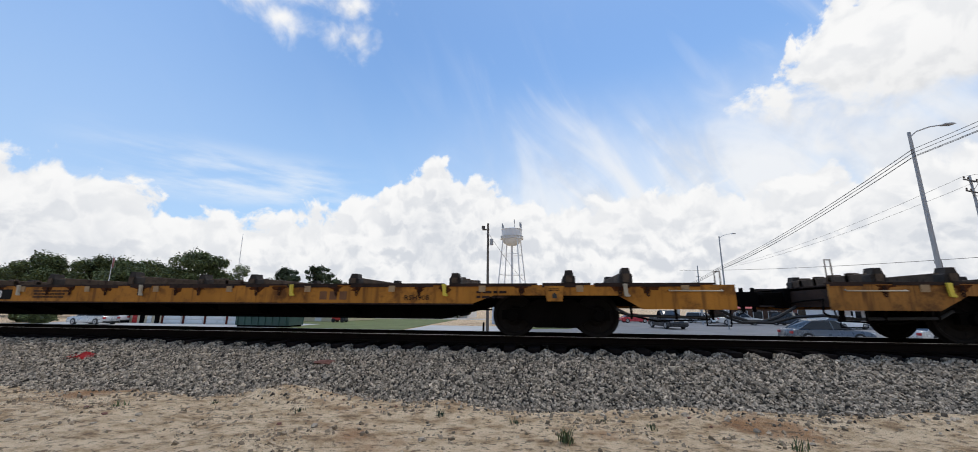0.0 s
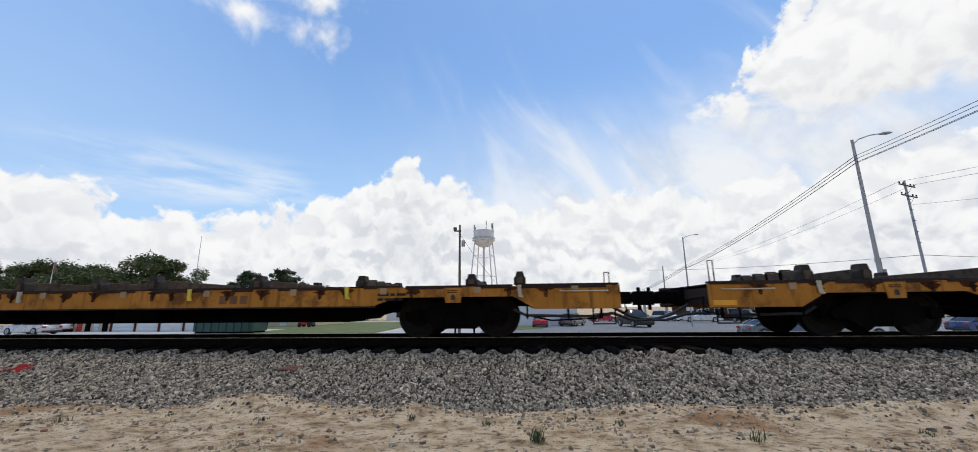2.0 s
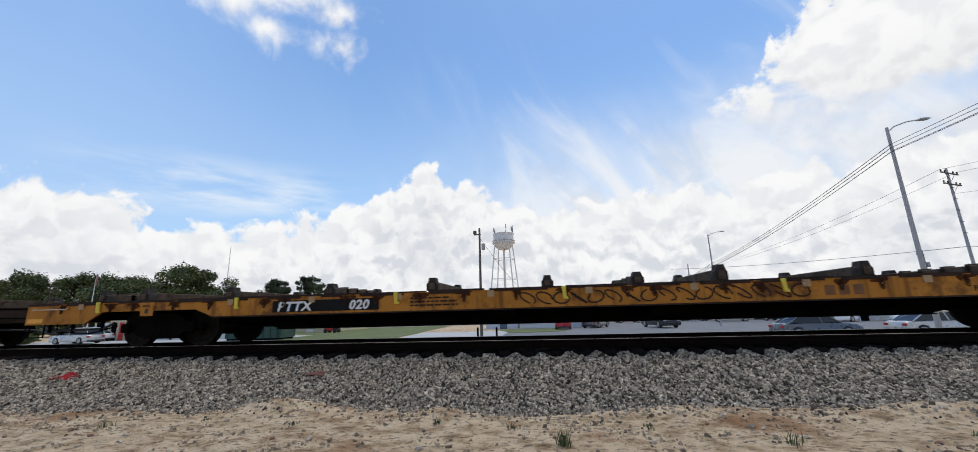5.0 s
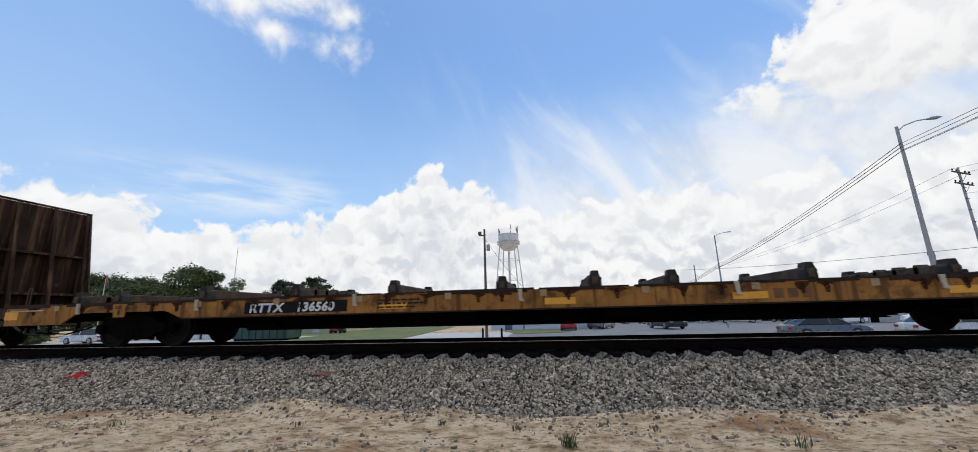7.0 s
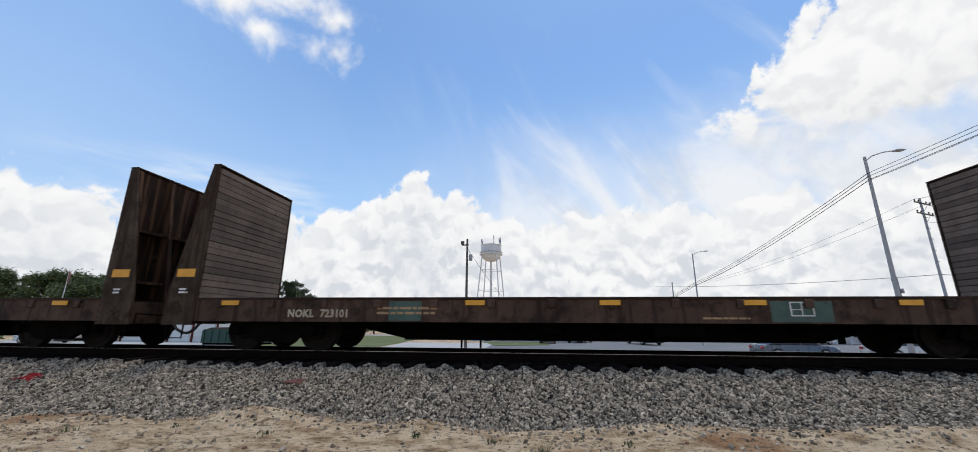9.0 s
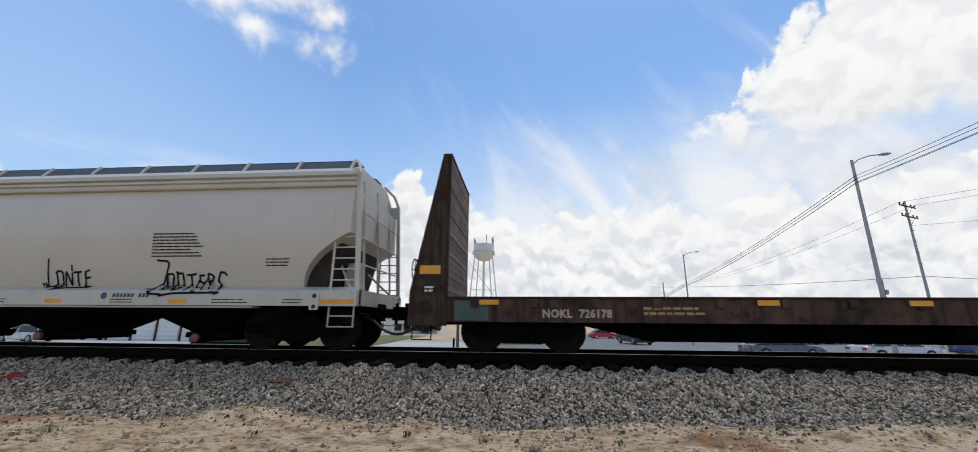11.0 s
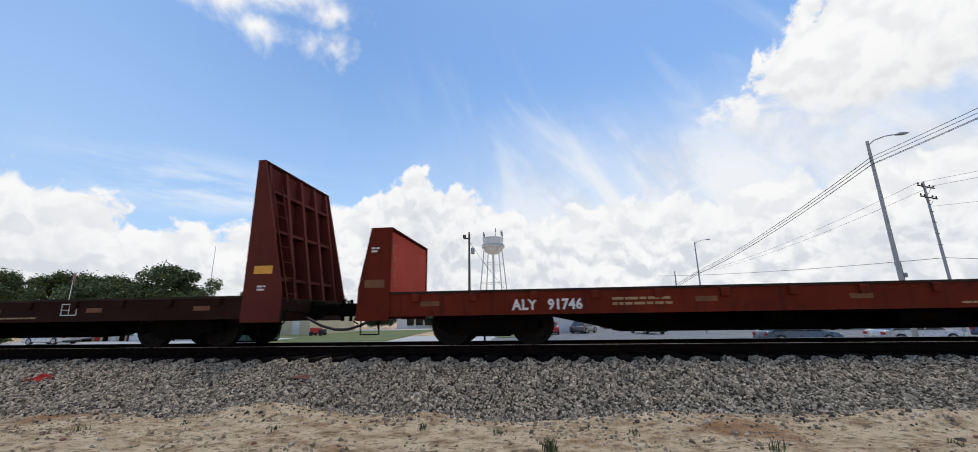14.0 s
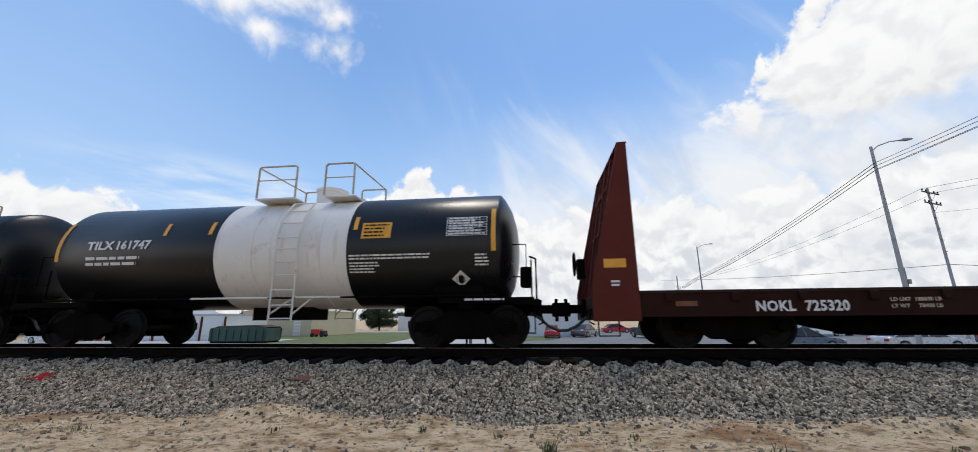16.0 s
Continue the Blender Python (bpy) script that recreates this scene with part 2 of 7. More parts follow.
M_GREEN = mat("faded_green_paint", (0.07, 0.12, 0.095), 0.7, var=0.3, dirt=(0.05, 0.035, 0.025), amount=0.4)
M_HOPPER = mat("hopper_light_grey", (0.585, 0.54, 0.455), 0.42, var=0.10, scale=0.35, fine=18.0, bump=0.02, dirt=(0.45, 0.405, 0.33), amount=0.36, streak=0.15)
M_HOPLIGHT = mat("hopper_sill_grey", (0.56, 0.525, 0.445), 0.45, var=0.1, scale=0.8, bump=0.03, dirt=(0.42, 0.38, 0.33), amount=0.35, streak=0.3)
M_ROOF = mat("roof_grating", (0.060, 0.066, 0.074), 0.55, var=0.2, scale=2.0)
M_TANK = mat("tank_black", (0.006, 0.006, 0.007), 0.30, var=0.25, scale=0.7, bump=0.015, dirt=(0.013, 0.012, 0.011), amount=0.3, streak=0.25, spec=0.35)
M_BAND = mat("tank_white", (0.78, 0.74, 0.68), 0.42, var=0.08, scale=0.8, bump=0.02, dirt=(0.58, 0.50, 0.42), amount=0.35, streak=0.3)
M_LADDER = mat("ladder_cream", (0.70, 0.66, 0.58), 0.5, var=0.15, dirt=(0.35, 0.24, 0.15), amount=0.35)
M_HOSE = plain("rubber_black", (0.018, 0.018, 0.018), 0.6)
M_CAP = mat("outlet_cap", (0.20, 0.075, 0.055), 0.6, var=0.2)
M_BLUE = plain("emblem_blue", (0.035, 0.055, 0.14), 0.5)
# rust tone sunk almost to black to carry the train's shade
M_RAIL = mat("rail_rust_shade", (0.009, 0.006, 0.0045), 0.9, var=0.3, scale=4.0, spec=0.06)
# creosote brown, darkened further for shade beneath the train
M_TIE = mat("creosote_shade_timber", (0.014, 0.0105, 0.009), 0.9, var=0.45, scale=3.0, fine=24.0, bump=0.4, dirt=(0.03, 0.023, 0.018), amount=0.3, rnd=0.35, spec=0.06)
M_STONE = mat("ballast_stone", (0.40, 0.325, 0.238), 0.85, var=0.45, scale=9.0, fine=60.0, bump=0.25, dirt=(0.27, 0.20, 0.13), amount=0.25, island=0.88, spec=0.25)
# bed colour holds the shade between stones and under the train
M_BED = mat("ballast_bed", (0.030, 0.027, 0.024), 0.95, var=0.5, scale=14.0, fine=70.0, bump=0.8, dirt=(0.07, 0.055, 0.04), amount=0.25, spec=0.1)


def dirt_material():
    m = bpy.data.materials.new("sandy_dirt")
    m.use_nodes = True
    n = Nodes(m.node_tree)
    vec = n.add("ShaderNodeTexCoord").outputs["Object"]
    wide = n.noise(vec, 0.55, 6.0, 0.62)
    flat = n.add("ShaderNodeMapping", None, Vector=vec, Scale=(0.95, 1.25, 1.0)).outputs[0]
    mid = n.noise(flat, 2.6, 9.0, 0.70)
    clods = n.noise(flat, 9.0, 6.0, 0.66)
    fine = n.noise(vec, 38.0, 5.0, 0.65)
    col = n.mix(n.step(mid, 0.41, 0.64), (0.80, 0.60, 0.38), (0.46, 0.295, 0.155))
    col = n.mix(n.math("MULTIPLY", n.step(wide, 0.54, 0.66), 0.8), col, (0.37, 0.175, 0.072))
    col = n.mix(n.math("MULTIPLY", n.step(mid, 0.57, 0.70), 0.8), col, (0.19, 0.125, 0.08))
    col = n.mix(n.math("MULTIPLY", n.step(clods, 0.53, 0.62), 0.8), col, (0.16, 0.105, 0.062))
    col = n.mix(n.math("MULTIPLY", n.step(fine, 0.55, 0.8), 0.5), col, (0.19, 0.135, 0.085))
    bsdf = n.add("ShaderNodeBsdfPrincipled", None, Base_Color=col, Roughness=0.95)
    bsdf.inputs["Specular IOR Level"].default_value = 0.2
    b = n.add("ShaderNodeBump", None, Strength=1.0, Distance=0.09, Height=n.math("MULTIPLY_ADD", mid, 1.2, n.math("MULTIPLY_ADD", clods, 0.8, n.math("MULTIPLY", fine, 0.4))))
    n.tree.links.new(b.outputs[0], bsdf.inputs["Normal"])
    n.add("ShaderNodeOutputMaterial", None, Surface=bsdf.outputs[0])
    return m


M_DIRT = dirt_material()
M_PEBBLE = mat("sandy_pebble", (0.42, 0.32, 0.215), 0.9, var=0.4, scale=9.0, bump=0.2, island=0.55, spec=0.2)
M_ASPHALT = mat("old_asphalt", (0.21, 0.205, 0.20), 0.9, var=0.2, scale=0.4, fine=8.0, bump=0.2, dirt=(0.30, 0.29, 0.27), amount=0.4)
M_CONCRETE = mat("pale_concrete", (0.52, 0.50, 0.46), 0.9, var=0.15, scale=0.5, bump=0.15, dirt=(0.38, 0.35, 0.31), amount=0.35)
M_GRASS = mat("mown_grass", (0.155, 0.175, 0.048), 0.95, var=0.35, scale=0.6, fine=9.0, bump=0.5, dirt=(0.20, 0.19, 0.07), amount=0.4)
M_LEAF = mat("leaf_green", (0.095, 0.125, 0.040), 0.7, var=0.45, scale=0.5, bump=0.0, dirt=(0.17, 0.19, 0.06), amount=0.5, island=0.5)
M_LEAFDARK = mat("leaf_dark_green", (0.045, 0.066, 0.024), 0.7, var=0.4, scale=0.5, bump=0.0, island=0.4)
M_BARK = mat("bark", (0.085, 0.065, 0.05), 0.95, var=0.4, scale=4.0, bump=0.5)
M_WOODPOLE = mat("grey_pole_wood", (0.14, 0.115, 0.095), 0.9, var=0.3, scale=3.0, bump=0.3)
M_CONPOLE = mat("grey_pole_paint", (0.40, 0.40, 0.40), 0.6, var=0.15)
M_WIRE = plain("wire_black", (0.02, 0.02, 0.02), 0.7)
M_ANTENNA = mat("antenna_grey", (0.30, 0.31, 0.33), 0.6, var=0.15, scale=1.0)
M_TOWER = mat("tower_white", (0.66, 0.67, 0.68), 0.5, var=0.08, scale=0.3)
M_WALLWHITE = mat("white_block_wall", (0.72, 0.72, 0.70), 0.8, var=0.1, scale=0.4, dirt=(0.55, 0.53, 0.48), amount=0.3, streak=0.2)
M_WALLBLUE = mat("pale_blue_wall", (0.55, 0.62, 0.70), 0.8, var=0.1, scale=0.4)
M_WALLBEIGE = mat("beige_metal_wall", (0.62, 0.53, 0.36), 0.7, var=0.1, scale=0.4)
M_ROOFRED = mat("red_metal_roof", (0.50, 0.075, 0.055), 0.5, var=0.15, scale=0.5)
M_ROOFGREY = mat("grey_metal_roof", (0.45, 0.45, 0.45), 0.5, var=0.12, scale=0.5)
M_DARKGLASS = plain("dark_window_glass", (0.012, 0.014, 0.016), 0.08)
M_DUMP = mat("dumpster_green", (0.022, 0.07, 0.055), 0.55, var=0.25, scale=1.5, dirt=(0.05, 0.04, 0.03), amount=0.35)
M_TYRE = plain("tyre_rubber", (0.02, 0.02, 0.02), 0.8)
M_FADE = mat("faded_emblem_brown", (0.19, 0.075, 0.022), 0.7, var=0.4, scale=3.0)
M_BLOCK = mat("dark_block_steel", (0.045, 0.037, 0.031), 0.75, var=0.4, scale=4.0, dirt=(0.02, 0.013, 0.01), amount=0.5, spec=0.2)
M_DOORBLUE = plain("slate_blue_door", (0.07, 0.11, 0.17), 0.5)
M_FLAG = mat("faded_flag_cloth", (0.36, 0.16, 0.15), 0.9, var=0.4, scale=3.0)
M_RIM = plain("alloy_rim", (0.45, 0.45, 0.46), 0.35, 0.7)
M_LAMPRED = plain("tail_lamp_red", (0.45, 0.02, 0.02), 0.3)
M_LAMPCLEAR = plain("head_lamp_clear", (0.75, 0.75, 0.75), 0.2)
M_CLOTHRED = mat("red_cloth", (0.55, 0.02, 0.02), 0.8, var=0.2, scale=12.0)
M_BRICKBROWN = mat("rust_brown_clod", (0.20, 0.085, 0.06), 0.9, var=0.3, scale=14.0, bump=0.4)
M_SIGNRED = plain("sign_red", (0.6, 0.04, 0.03), 0.5)
M_SIGNBLUE = plain("sign_blue", (0.05, 0.12, 0.5), 0.5)


# ---- mesh tools ----
def box(bm, x0, x1, y0, y1, z0, z1):
    v = [bm.verts.new((x, y, z)) for x in (x0, x1) for y in (y0, y1) for z in (z0, z1)]
    for f in ((0, 1, 3, 2), (4, 6, 7, 5), (0, 4, 5, 1), (2, 3, 7, 6), (0, 2, 6, 4), (1, 5, 7, 3)):
        bm.faces.new([v[i] for i in f])
    return bm


def prism(bm, pts, a, b, axis="y"):
    """A flat outline pushed from a to b along an axis. pts: (x, z) for y, (y, z) for x, (x, y) for z."""
    def put(p, d):
        return {"y": (p[0], d, p[1]), "x": (d, p[0], p[1]), "z": (p[0], p[1], d)}[axis]
    lo = [bm.verts.new(put(p, a)) for p in pts]
    hi = [bm.verts.new(put(p, b)) for p in pts]
    bm.faces.new(lo)
    bm.faces.new(hi[::-1])
    for i in range(len(pts)):
        j = (i + 1) % len(pts)
        bm.faces.new((lo[j], lo[i], hi[i], hi[j]))
    return bm


def cyl(bm, p0, p1, r0, r1=None, n=10, caps=True):
    p0, p1 = Vector(p0), Vector(p1)
    r1 = r0 if r1 is None else r1
    d = (p1 - p0).normalized()
    u = d.orthogonal().normalized()
    w = d.cross(u)
    rings = []
    for p, r in ((p0, r0), (p1, r1)):
        rings.append([bm.verts.new(p + (u * math.cos(2 * math.pi * i / n) + w * math.sin(2 * math.pi * i / n)) * r) for i in range(n)])
    for i in range(n):
        j = (i + 1) % n
        bm.faces.new((rings[0][i], rings[0][j], rings[1][j], rings[1][i]))
    if caps:
        bm.faces.new(rings[0][::-1])
        bm.faces.new(rings[1])
    return bm


def tube(bm, pts, r, n=6):
    """One bent rod through the points."""
    pts = [Vector(p) for p in pts]
    rings, u = [], None
    for k, p in enumerate(pts):
        d = ((pts[k + 1] - p).normalized() if k + 1 < len(pts) else Vector()) + ((p - pts[k - 1]).normalized() if k else Vector())
        d = d.normalized() if d.length > 1e-6 else Vector((0, 0, 1))
        u = d.orthogonal().normalized() if u is None or (u - d * u.dot(d)).length < 1e-3 else (u - d * u.dot(d)).normalized()
        w = d.cross(u)
        rings.append([bm.verts.new(p + (u * math.cos(2 * math.pi * i / n) + w * math.sin(2 * math.pi * i / n)) * r) for i in range(n)])
    for a, b in zip(rings, rings[1:]):
        for i in range(n):
            bm.faces.new((a[i], a[(i + 1) % n], b[(i + 1) % n], b[i]))
    bm.faces.new(rings[0][::-1])
    bm.faces.new(rings[-1])
    return bm


def lathe(bm, profile, n=24, axis="z", centre=(0, 0, 0)):
    """profile: (radius, along) pairs, turned round an axis."""
    c = Vector(centre)
    rings = []
    for r, h in profile:
        ring = []
        for i in range(n):
            a = 2 * math.pi * i / n
            q = {"z": (r * math.cos(a), r * math.sin(a), h), "x": (h, r * math.cos(a), r * math.sin(a)), "y": (r * math.cos(a), h, -r * math.sin(a))}[axis]
            ring.append(bm.verts.new(c + Vector(q)))
        rings.append(ring)
    for a, b in zip(rings, rings[1:]):
        for i in range(n):
            j = (i + 1) % n
            bm.faces.new((a[i], a[j], b[j], b[i]))
    bm.faces.new(rings[0][::-1])
    bm.faces.new(rings[-1])
    return bm


def mesh_of(name, bm, material):
    bmesh.ops.recalc_face_normals(bm, faces=bm.faces)
    for e in bm.edges:
        e.smooth = len(e.link_faces) == 2 and e.calc_face_angle(0) < 0.65
    for f in bm.faces:
        f.smooth = True
    me = bpy.data.meshes.new(name)
    bm.to_mesh(me)
    bm.free()
    me.materials.append(material)
    return me


def part(name, bm, material, parent=None, label="", bev=0.0):
    if bev:
        bmesh.ops.bevel(bm, geom=[e for e in bm.edges], offset=bev, segments=1, affect="EDGES", clamp_overlap=True)
    ob = new(name, mesh_of(name, bm, material))
    ob.parent = parent
    if label:
        tagged(ob, label)
    return ob


def raw(name, verts, faces, material, parent=None, smooth=False):
    me = bpy.data.meshes.new(name)
    me.from_pydata(verts, [], faces)
    me.materials.append(material)
    if smooth:
        me.shade_smooth()
    ob = new(name, me)
    ob.parent = parent
    return ob


def thing(name, label, category, at=None, group="", kind=""):
    ob = tagged(new(name), label, category, group, kind)
    if at is not None:
        ob.matrix_basis = at
    return ob


def lettering(name, text, x, z, size, material, parent, y=NEAR - 0.012, stretch=1.0, spacing=1.0, slant=0.0, bold=0.0):
    """Words painted on a side that faces -y; x, z: the left end of the base line; size: capital height."""
    cu = bpy.data.curves.new(name, "FONT")
    cu.body, cu.size, cu.space_character, cu.shear, cu.offset = text, size / 0.7, spacing, slant, bold
    cu.resolution_u = 2
    tmp = bpy.data.objects.new(name, cu)
    me = bpy.data.meshes.new_from_object(tmp)
    bpy.data.objects.remove(tmp)
    me.transform(Matrix(((stretch, 0, 0, x), (0, 0, 1, y), (0, 1, 0, z), (0, 0, 0, 1))))
    me.materials.clear()
    me.materials.append(material)
    me.name = name
    ob = new(name, me)
    ob.parent = parent
    return ob


def bars(name, x0, x1, z0, rows, height, gap, material, parent, y=NEAR - 0.01, seed=1, words=True):
    """Unreadable small print: rows of plain bars."""
    rng = random.Random(seed)
    bm = bmesh.new()
    for i in range(rows):
        z = z0 - i * gap
        x, end = x0, x0 + (x1 - x0) * rng.uniform(0.7, 1.0)
        while x < end:
            w = min(rng.uniform(1.5, 5.0) * height if words else end - x, end - x)
            box(bm, x, x + w, y, y + 0.006, z, z + height)
            x += w + height * 0.7
    return part(name, bm, material, parent)


def stroke(bm, pts, w, y):
    """A painted line on a side that faces -y."""
    for k, ((x0, z0), (x1, z1)) in enumerate(zip(pts, pts[1:])):
        d = Vector((x1 - x0, z1 - z0))
        if d.length < 1e-6:
            continue
        d = d.normalized()
        e = Vector((-d.y, d.x)) * w / 2
        yy = y - 0.0004 * (k % 9)
        ends = [(x0 - d.x * w / 2 + e.x, z0 - d.y * w / 2 + e.y), (x1 + d.x * w / 2 + e.x, z1 + d.y * w / 2 + e.y),
                (x1 + d.x * w / 2 - e.x, z1 + d.y * w / 2 - e.y), (x0 - d.x * w / 2 - e.x, z0 - d.y * w / 2 - e.y)]
        bm.faces.new([bm.verts.new((x, yy, z)) for x, z in ends])


# a loose hand: strokes on a grid 4 wide and 6 high, two digits a point
HAND = {"L": ("06 02 00 20 30",), "O": ("05 00 30 35 15 05",), "N": ("00 05 30 36",), "T": ("05 35 45", "25 21 20"), "E": ("35 15 10 30", "13 33"),
        "Z": ("06 46 10 01 00 40",), "R": ("00 05 25 34 23 03 40",), "S": ("45 36 16 04 13 31 30 10 01",), "W": ("05 01 10 24 30 41 45",)}


def spray(bm, word, x0, z0, size, step, pen, seed):
    """A sprayed word: each letter's strokes rounded and a little uneven, dots before it, a flick below."""
    rng = random.Random(seed)
    layer = 0
    lines = []
    for i, letter in enumerate(word):
        grow = 1.35 if i == 0 else rng.uniform(0.8, 1.05)
        drop = rng.uniform(-0.08, 0.08) * size
        for run in HAND[letter]:
            pts = [(x0 + i * step + step * 0.23 * grow * (int(p[0]) + rng.uniform(-0.25, 0.25)), z0 + drop + size / 6 * grow * (int(p[1]) + rng.uniform(-0.3, 0.3))) for p in run.split()]
            lines.append(pts)
    end = x0 + len(word) * step
    lines.append([(end - 0.2 * step, z0 - 0.02), (x0 + step * 2.5, z0 - 0.06 * size), (x0 + step * 1.2, z0 - 0.17 * size)])
    for k in range(2):
        lines.append([(x0 - 0.06 - 0.07 * k, z0 + 0.03), (x0 - 0.075 - 0.07 * k, z0 + 0.065)])
    for pts in lines:
        soft = []
        for k, p in enumerate(pts):
            if 0 < k < len(pts) - 1:
                a, b = Vector(pts[k - 1]), Vector(pts[k + 1])
                c = Vector(p)
                soft += [tuple(c.lerp(a, 0.28)), tuple(c.lerp(a, 0.10).lerp(b, 0.05)), tuple(c.lerp(b, 0.10).lerp(a, 0.05)), tuple(c.lerp(b, 0.28))]
            else:
                soft.append(p)
        stroke(bm, soft, pen, -1.60 - 0.0004 * layer)
        layer += 1


def curve_pts(n, fn):
    return [fn(i / (n - 1)) for i in range(n)]


# ---- ground, track bed, rails ----
def ground_z(x, y):
    """The bare ground: sandy verge, the bank under the track, the lower open ground behind it."""
    if y < 6.6:
        z = 0.0
    elif y < 8.0:
        z = 0.0 + (y - 6.6) * 0.1
    elif y < 12.0:
        z = 0.14
    elif y < 19.0:
        f = (y - 12.0) / 7.0
        z = 0.14 + (-0.75 - 0.14) * f * f * (3 - 2 * f)
    else:
        z = lot_z(y)
    if -6 < y < 6.6 and abs(x) < 30:
        p = Vector((x * 0.5, y * 0.5, 0))
        z += 0.05 * noise.noise(p) + 0.022 * noise.noise(p * 4.3) + 0.010 * noise.noise(p * 13.0)
    if 5.2 < y < 7.6 and abs(x) < 30:
        # sand washed up over the foot of the stone slope
        for cx, w, cy, h in ((-4.4, 0.8, 6.25, 0.20), (-1.6, 0.5, 6.1, 0.10), (2.2, 1.2, 6.15, 0.12), (5.2, 1.6, 6.25, 0.16), (8.0, 2.0, 6.4, 0.16)):
            z += h * math.exp(-((x - cx) / w) ** 2 - ((y - cy) / 0.42) ** 2)
    return z


def stations(*spans):
    out = []
    for a, b, step in spans:
        n = max(1, round((b - a) / step))
        out += [a + (b - a) * i / n for i in range(n)]
    return out + [spans[-1][1]]


def build_ground():
    xs = stations((-3000, -300, 450), (-300, -40, 40), (-40, -13, 3), (-13, 11, 0.11), (11, 40, 3), (40, 300, 40), (300, 3000, 450))
    ys = stations((-3000, -200, 700), (-200, -10, 30), (-10, 2.5, 1.5), (2.5, 7.4, 0.09), (7.4, 21, 0.9), (21, 60, 6), (60, 400, 30), (400, 3500, 500))
    verts = [(x, y, ground_z(x, y)) for y in ys for x in xs]
    n = len(xs)
    faces = [(r * n + i, r * n + i + 1, (r + 1) * n + i + 1, (r + 1) * n + i) for r in range(len(ys) - 1) for i in range(n - 1)]
    tagged(raw("ground", verts, faces, M_DIRT, smooth=True), "sandy dirt ground with orange patches", "ground", kind="structure")


def bed_z(x, y):
    """Surface of the stone bed."""
    if y < 8.0:
        z = 0.62 - (8.0 - y) * 0.352
    elif y < 11.2:
        z = 0.62 - 0.05 * min(1.0, (y - 8.0) / 0.5)
    else:
        z = 0.57 - (y - 11.2) * 0.42
    if 7.9 < y < 8.9 and abs(x) < 39:
        z += (0.045 - 0.15 * (0.5 + 0.5 * math.cos(2 * math.pi * (x + 39.6) / 0.53))) * min(1.0, (y - 7.9) / 0.2)
    p = Vector((x, y, 3.0))
    return z + 0.035 * noise.noise(p * 0.9) + 0.02 * noise.noise(p * 3.1)


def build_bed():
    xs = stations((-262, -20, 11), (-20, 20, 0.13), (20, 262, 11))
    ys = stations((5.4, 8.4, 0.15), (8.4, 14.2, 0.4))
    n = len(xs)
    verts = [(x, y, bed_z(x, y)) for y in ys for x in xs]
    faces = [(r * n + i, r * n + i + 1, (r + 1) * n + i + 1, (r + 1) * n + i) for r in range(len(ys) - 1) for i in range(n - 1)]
    bed = tagged(raw("ballast_bed", verts, faces, M_BED, smooth=True), "crushed stone track bed, shade painted dark", "ballast", kind="structure")
    # loose stones over the near slope, thinning out past its foot
    rng = np.random.default_rng(3)
    count = 108000
    x = rng.uniform(-16.5, 14.5, count)
    y = 8.32 - 2.62 * rng.random(count) ** 0.92
    stray = int(count * 0.012)
    y[:stray] = rng.uniform(4.2, 6.2, stray)
    keep = (y > 6.1) | (rng.random(count) < 0.10 + 0.5 * np.clip((y - 5.75) / 0.35, 0, 1))
    x, y = x[keep], y[keep]
    buried = np.array([ground_z(a, b) - bed_z(a, b) for a, b in zip(x, y)])
    keep = (buried < 0.0) | (rng.random(len(x)) < np.clip(0.75 - 9 * buried, 0.08, 1))
    x, y = x[keep], y[keep]
    size = rng.uniform(0.009, 0.023, len(x)) * np.where(rng.random(len(x)) < 0.06, 1.5, 1.0)
    scatter("ballast_stones", x, y, size, rng, M_STONE, "loose grey crushed stones on the slope", 0.3)
    # grit and small clods in the sand
    count = 9000
    x, y = rng.uniform(-11, 9, count), rng.uniform(3.9, 6.25, count)
    clump = np.array([noise.noise(Vector((a * 0.8, b * 1.6, 9.0))) for a, b in zip(x, y)])
    keep = rng.random(count) < np.clip(0.25 + 1.3 * clump, 0.05, 1.0)
    x, y = x[keep], y[keep]
    size = 0.005 + 0.024 * rng.random(len(x)) ** 4
    scatter("sand_grit", x, y, size, rng, M_PEBBLE, "sandy grit and small clods", 0.2)


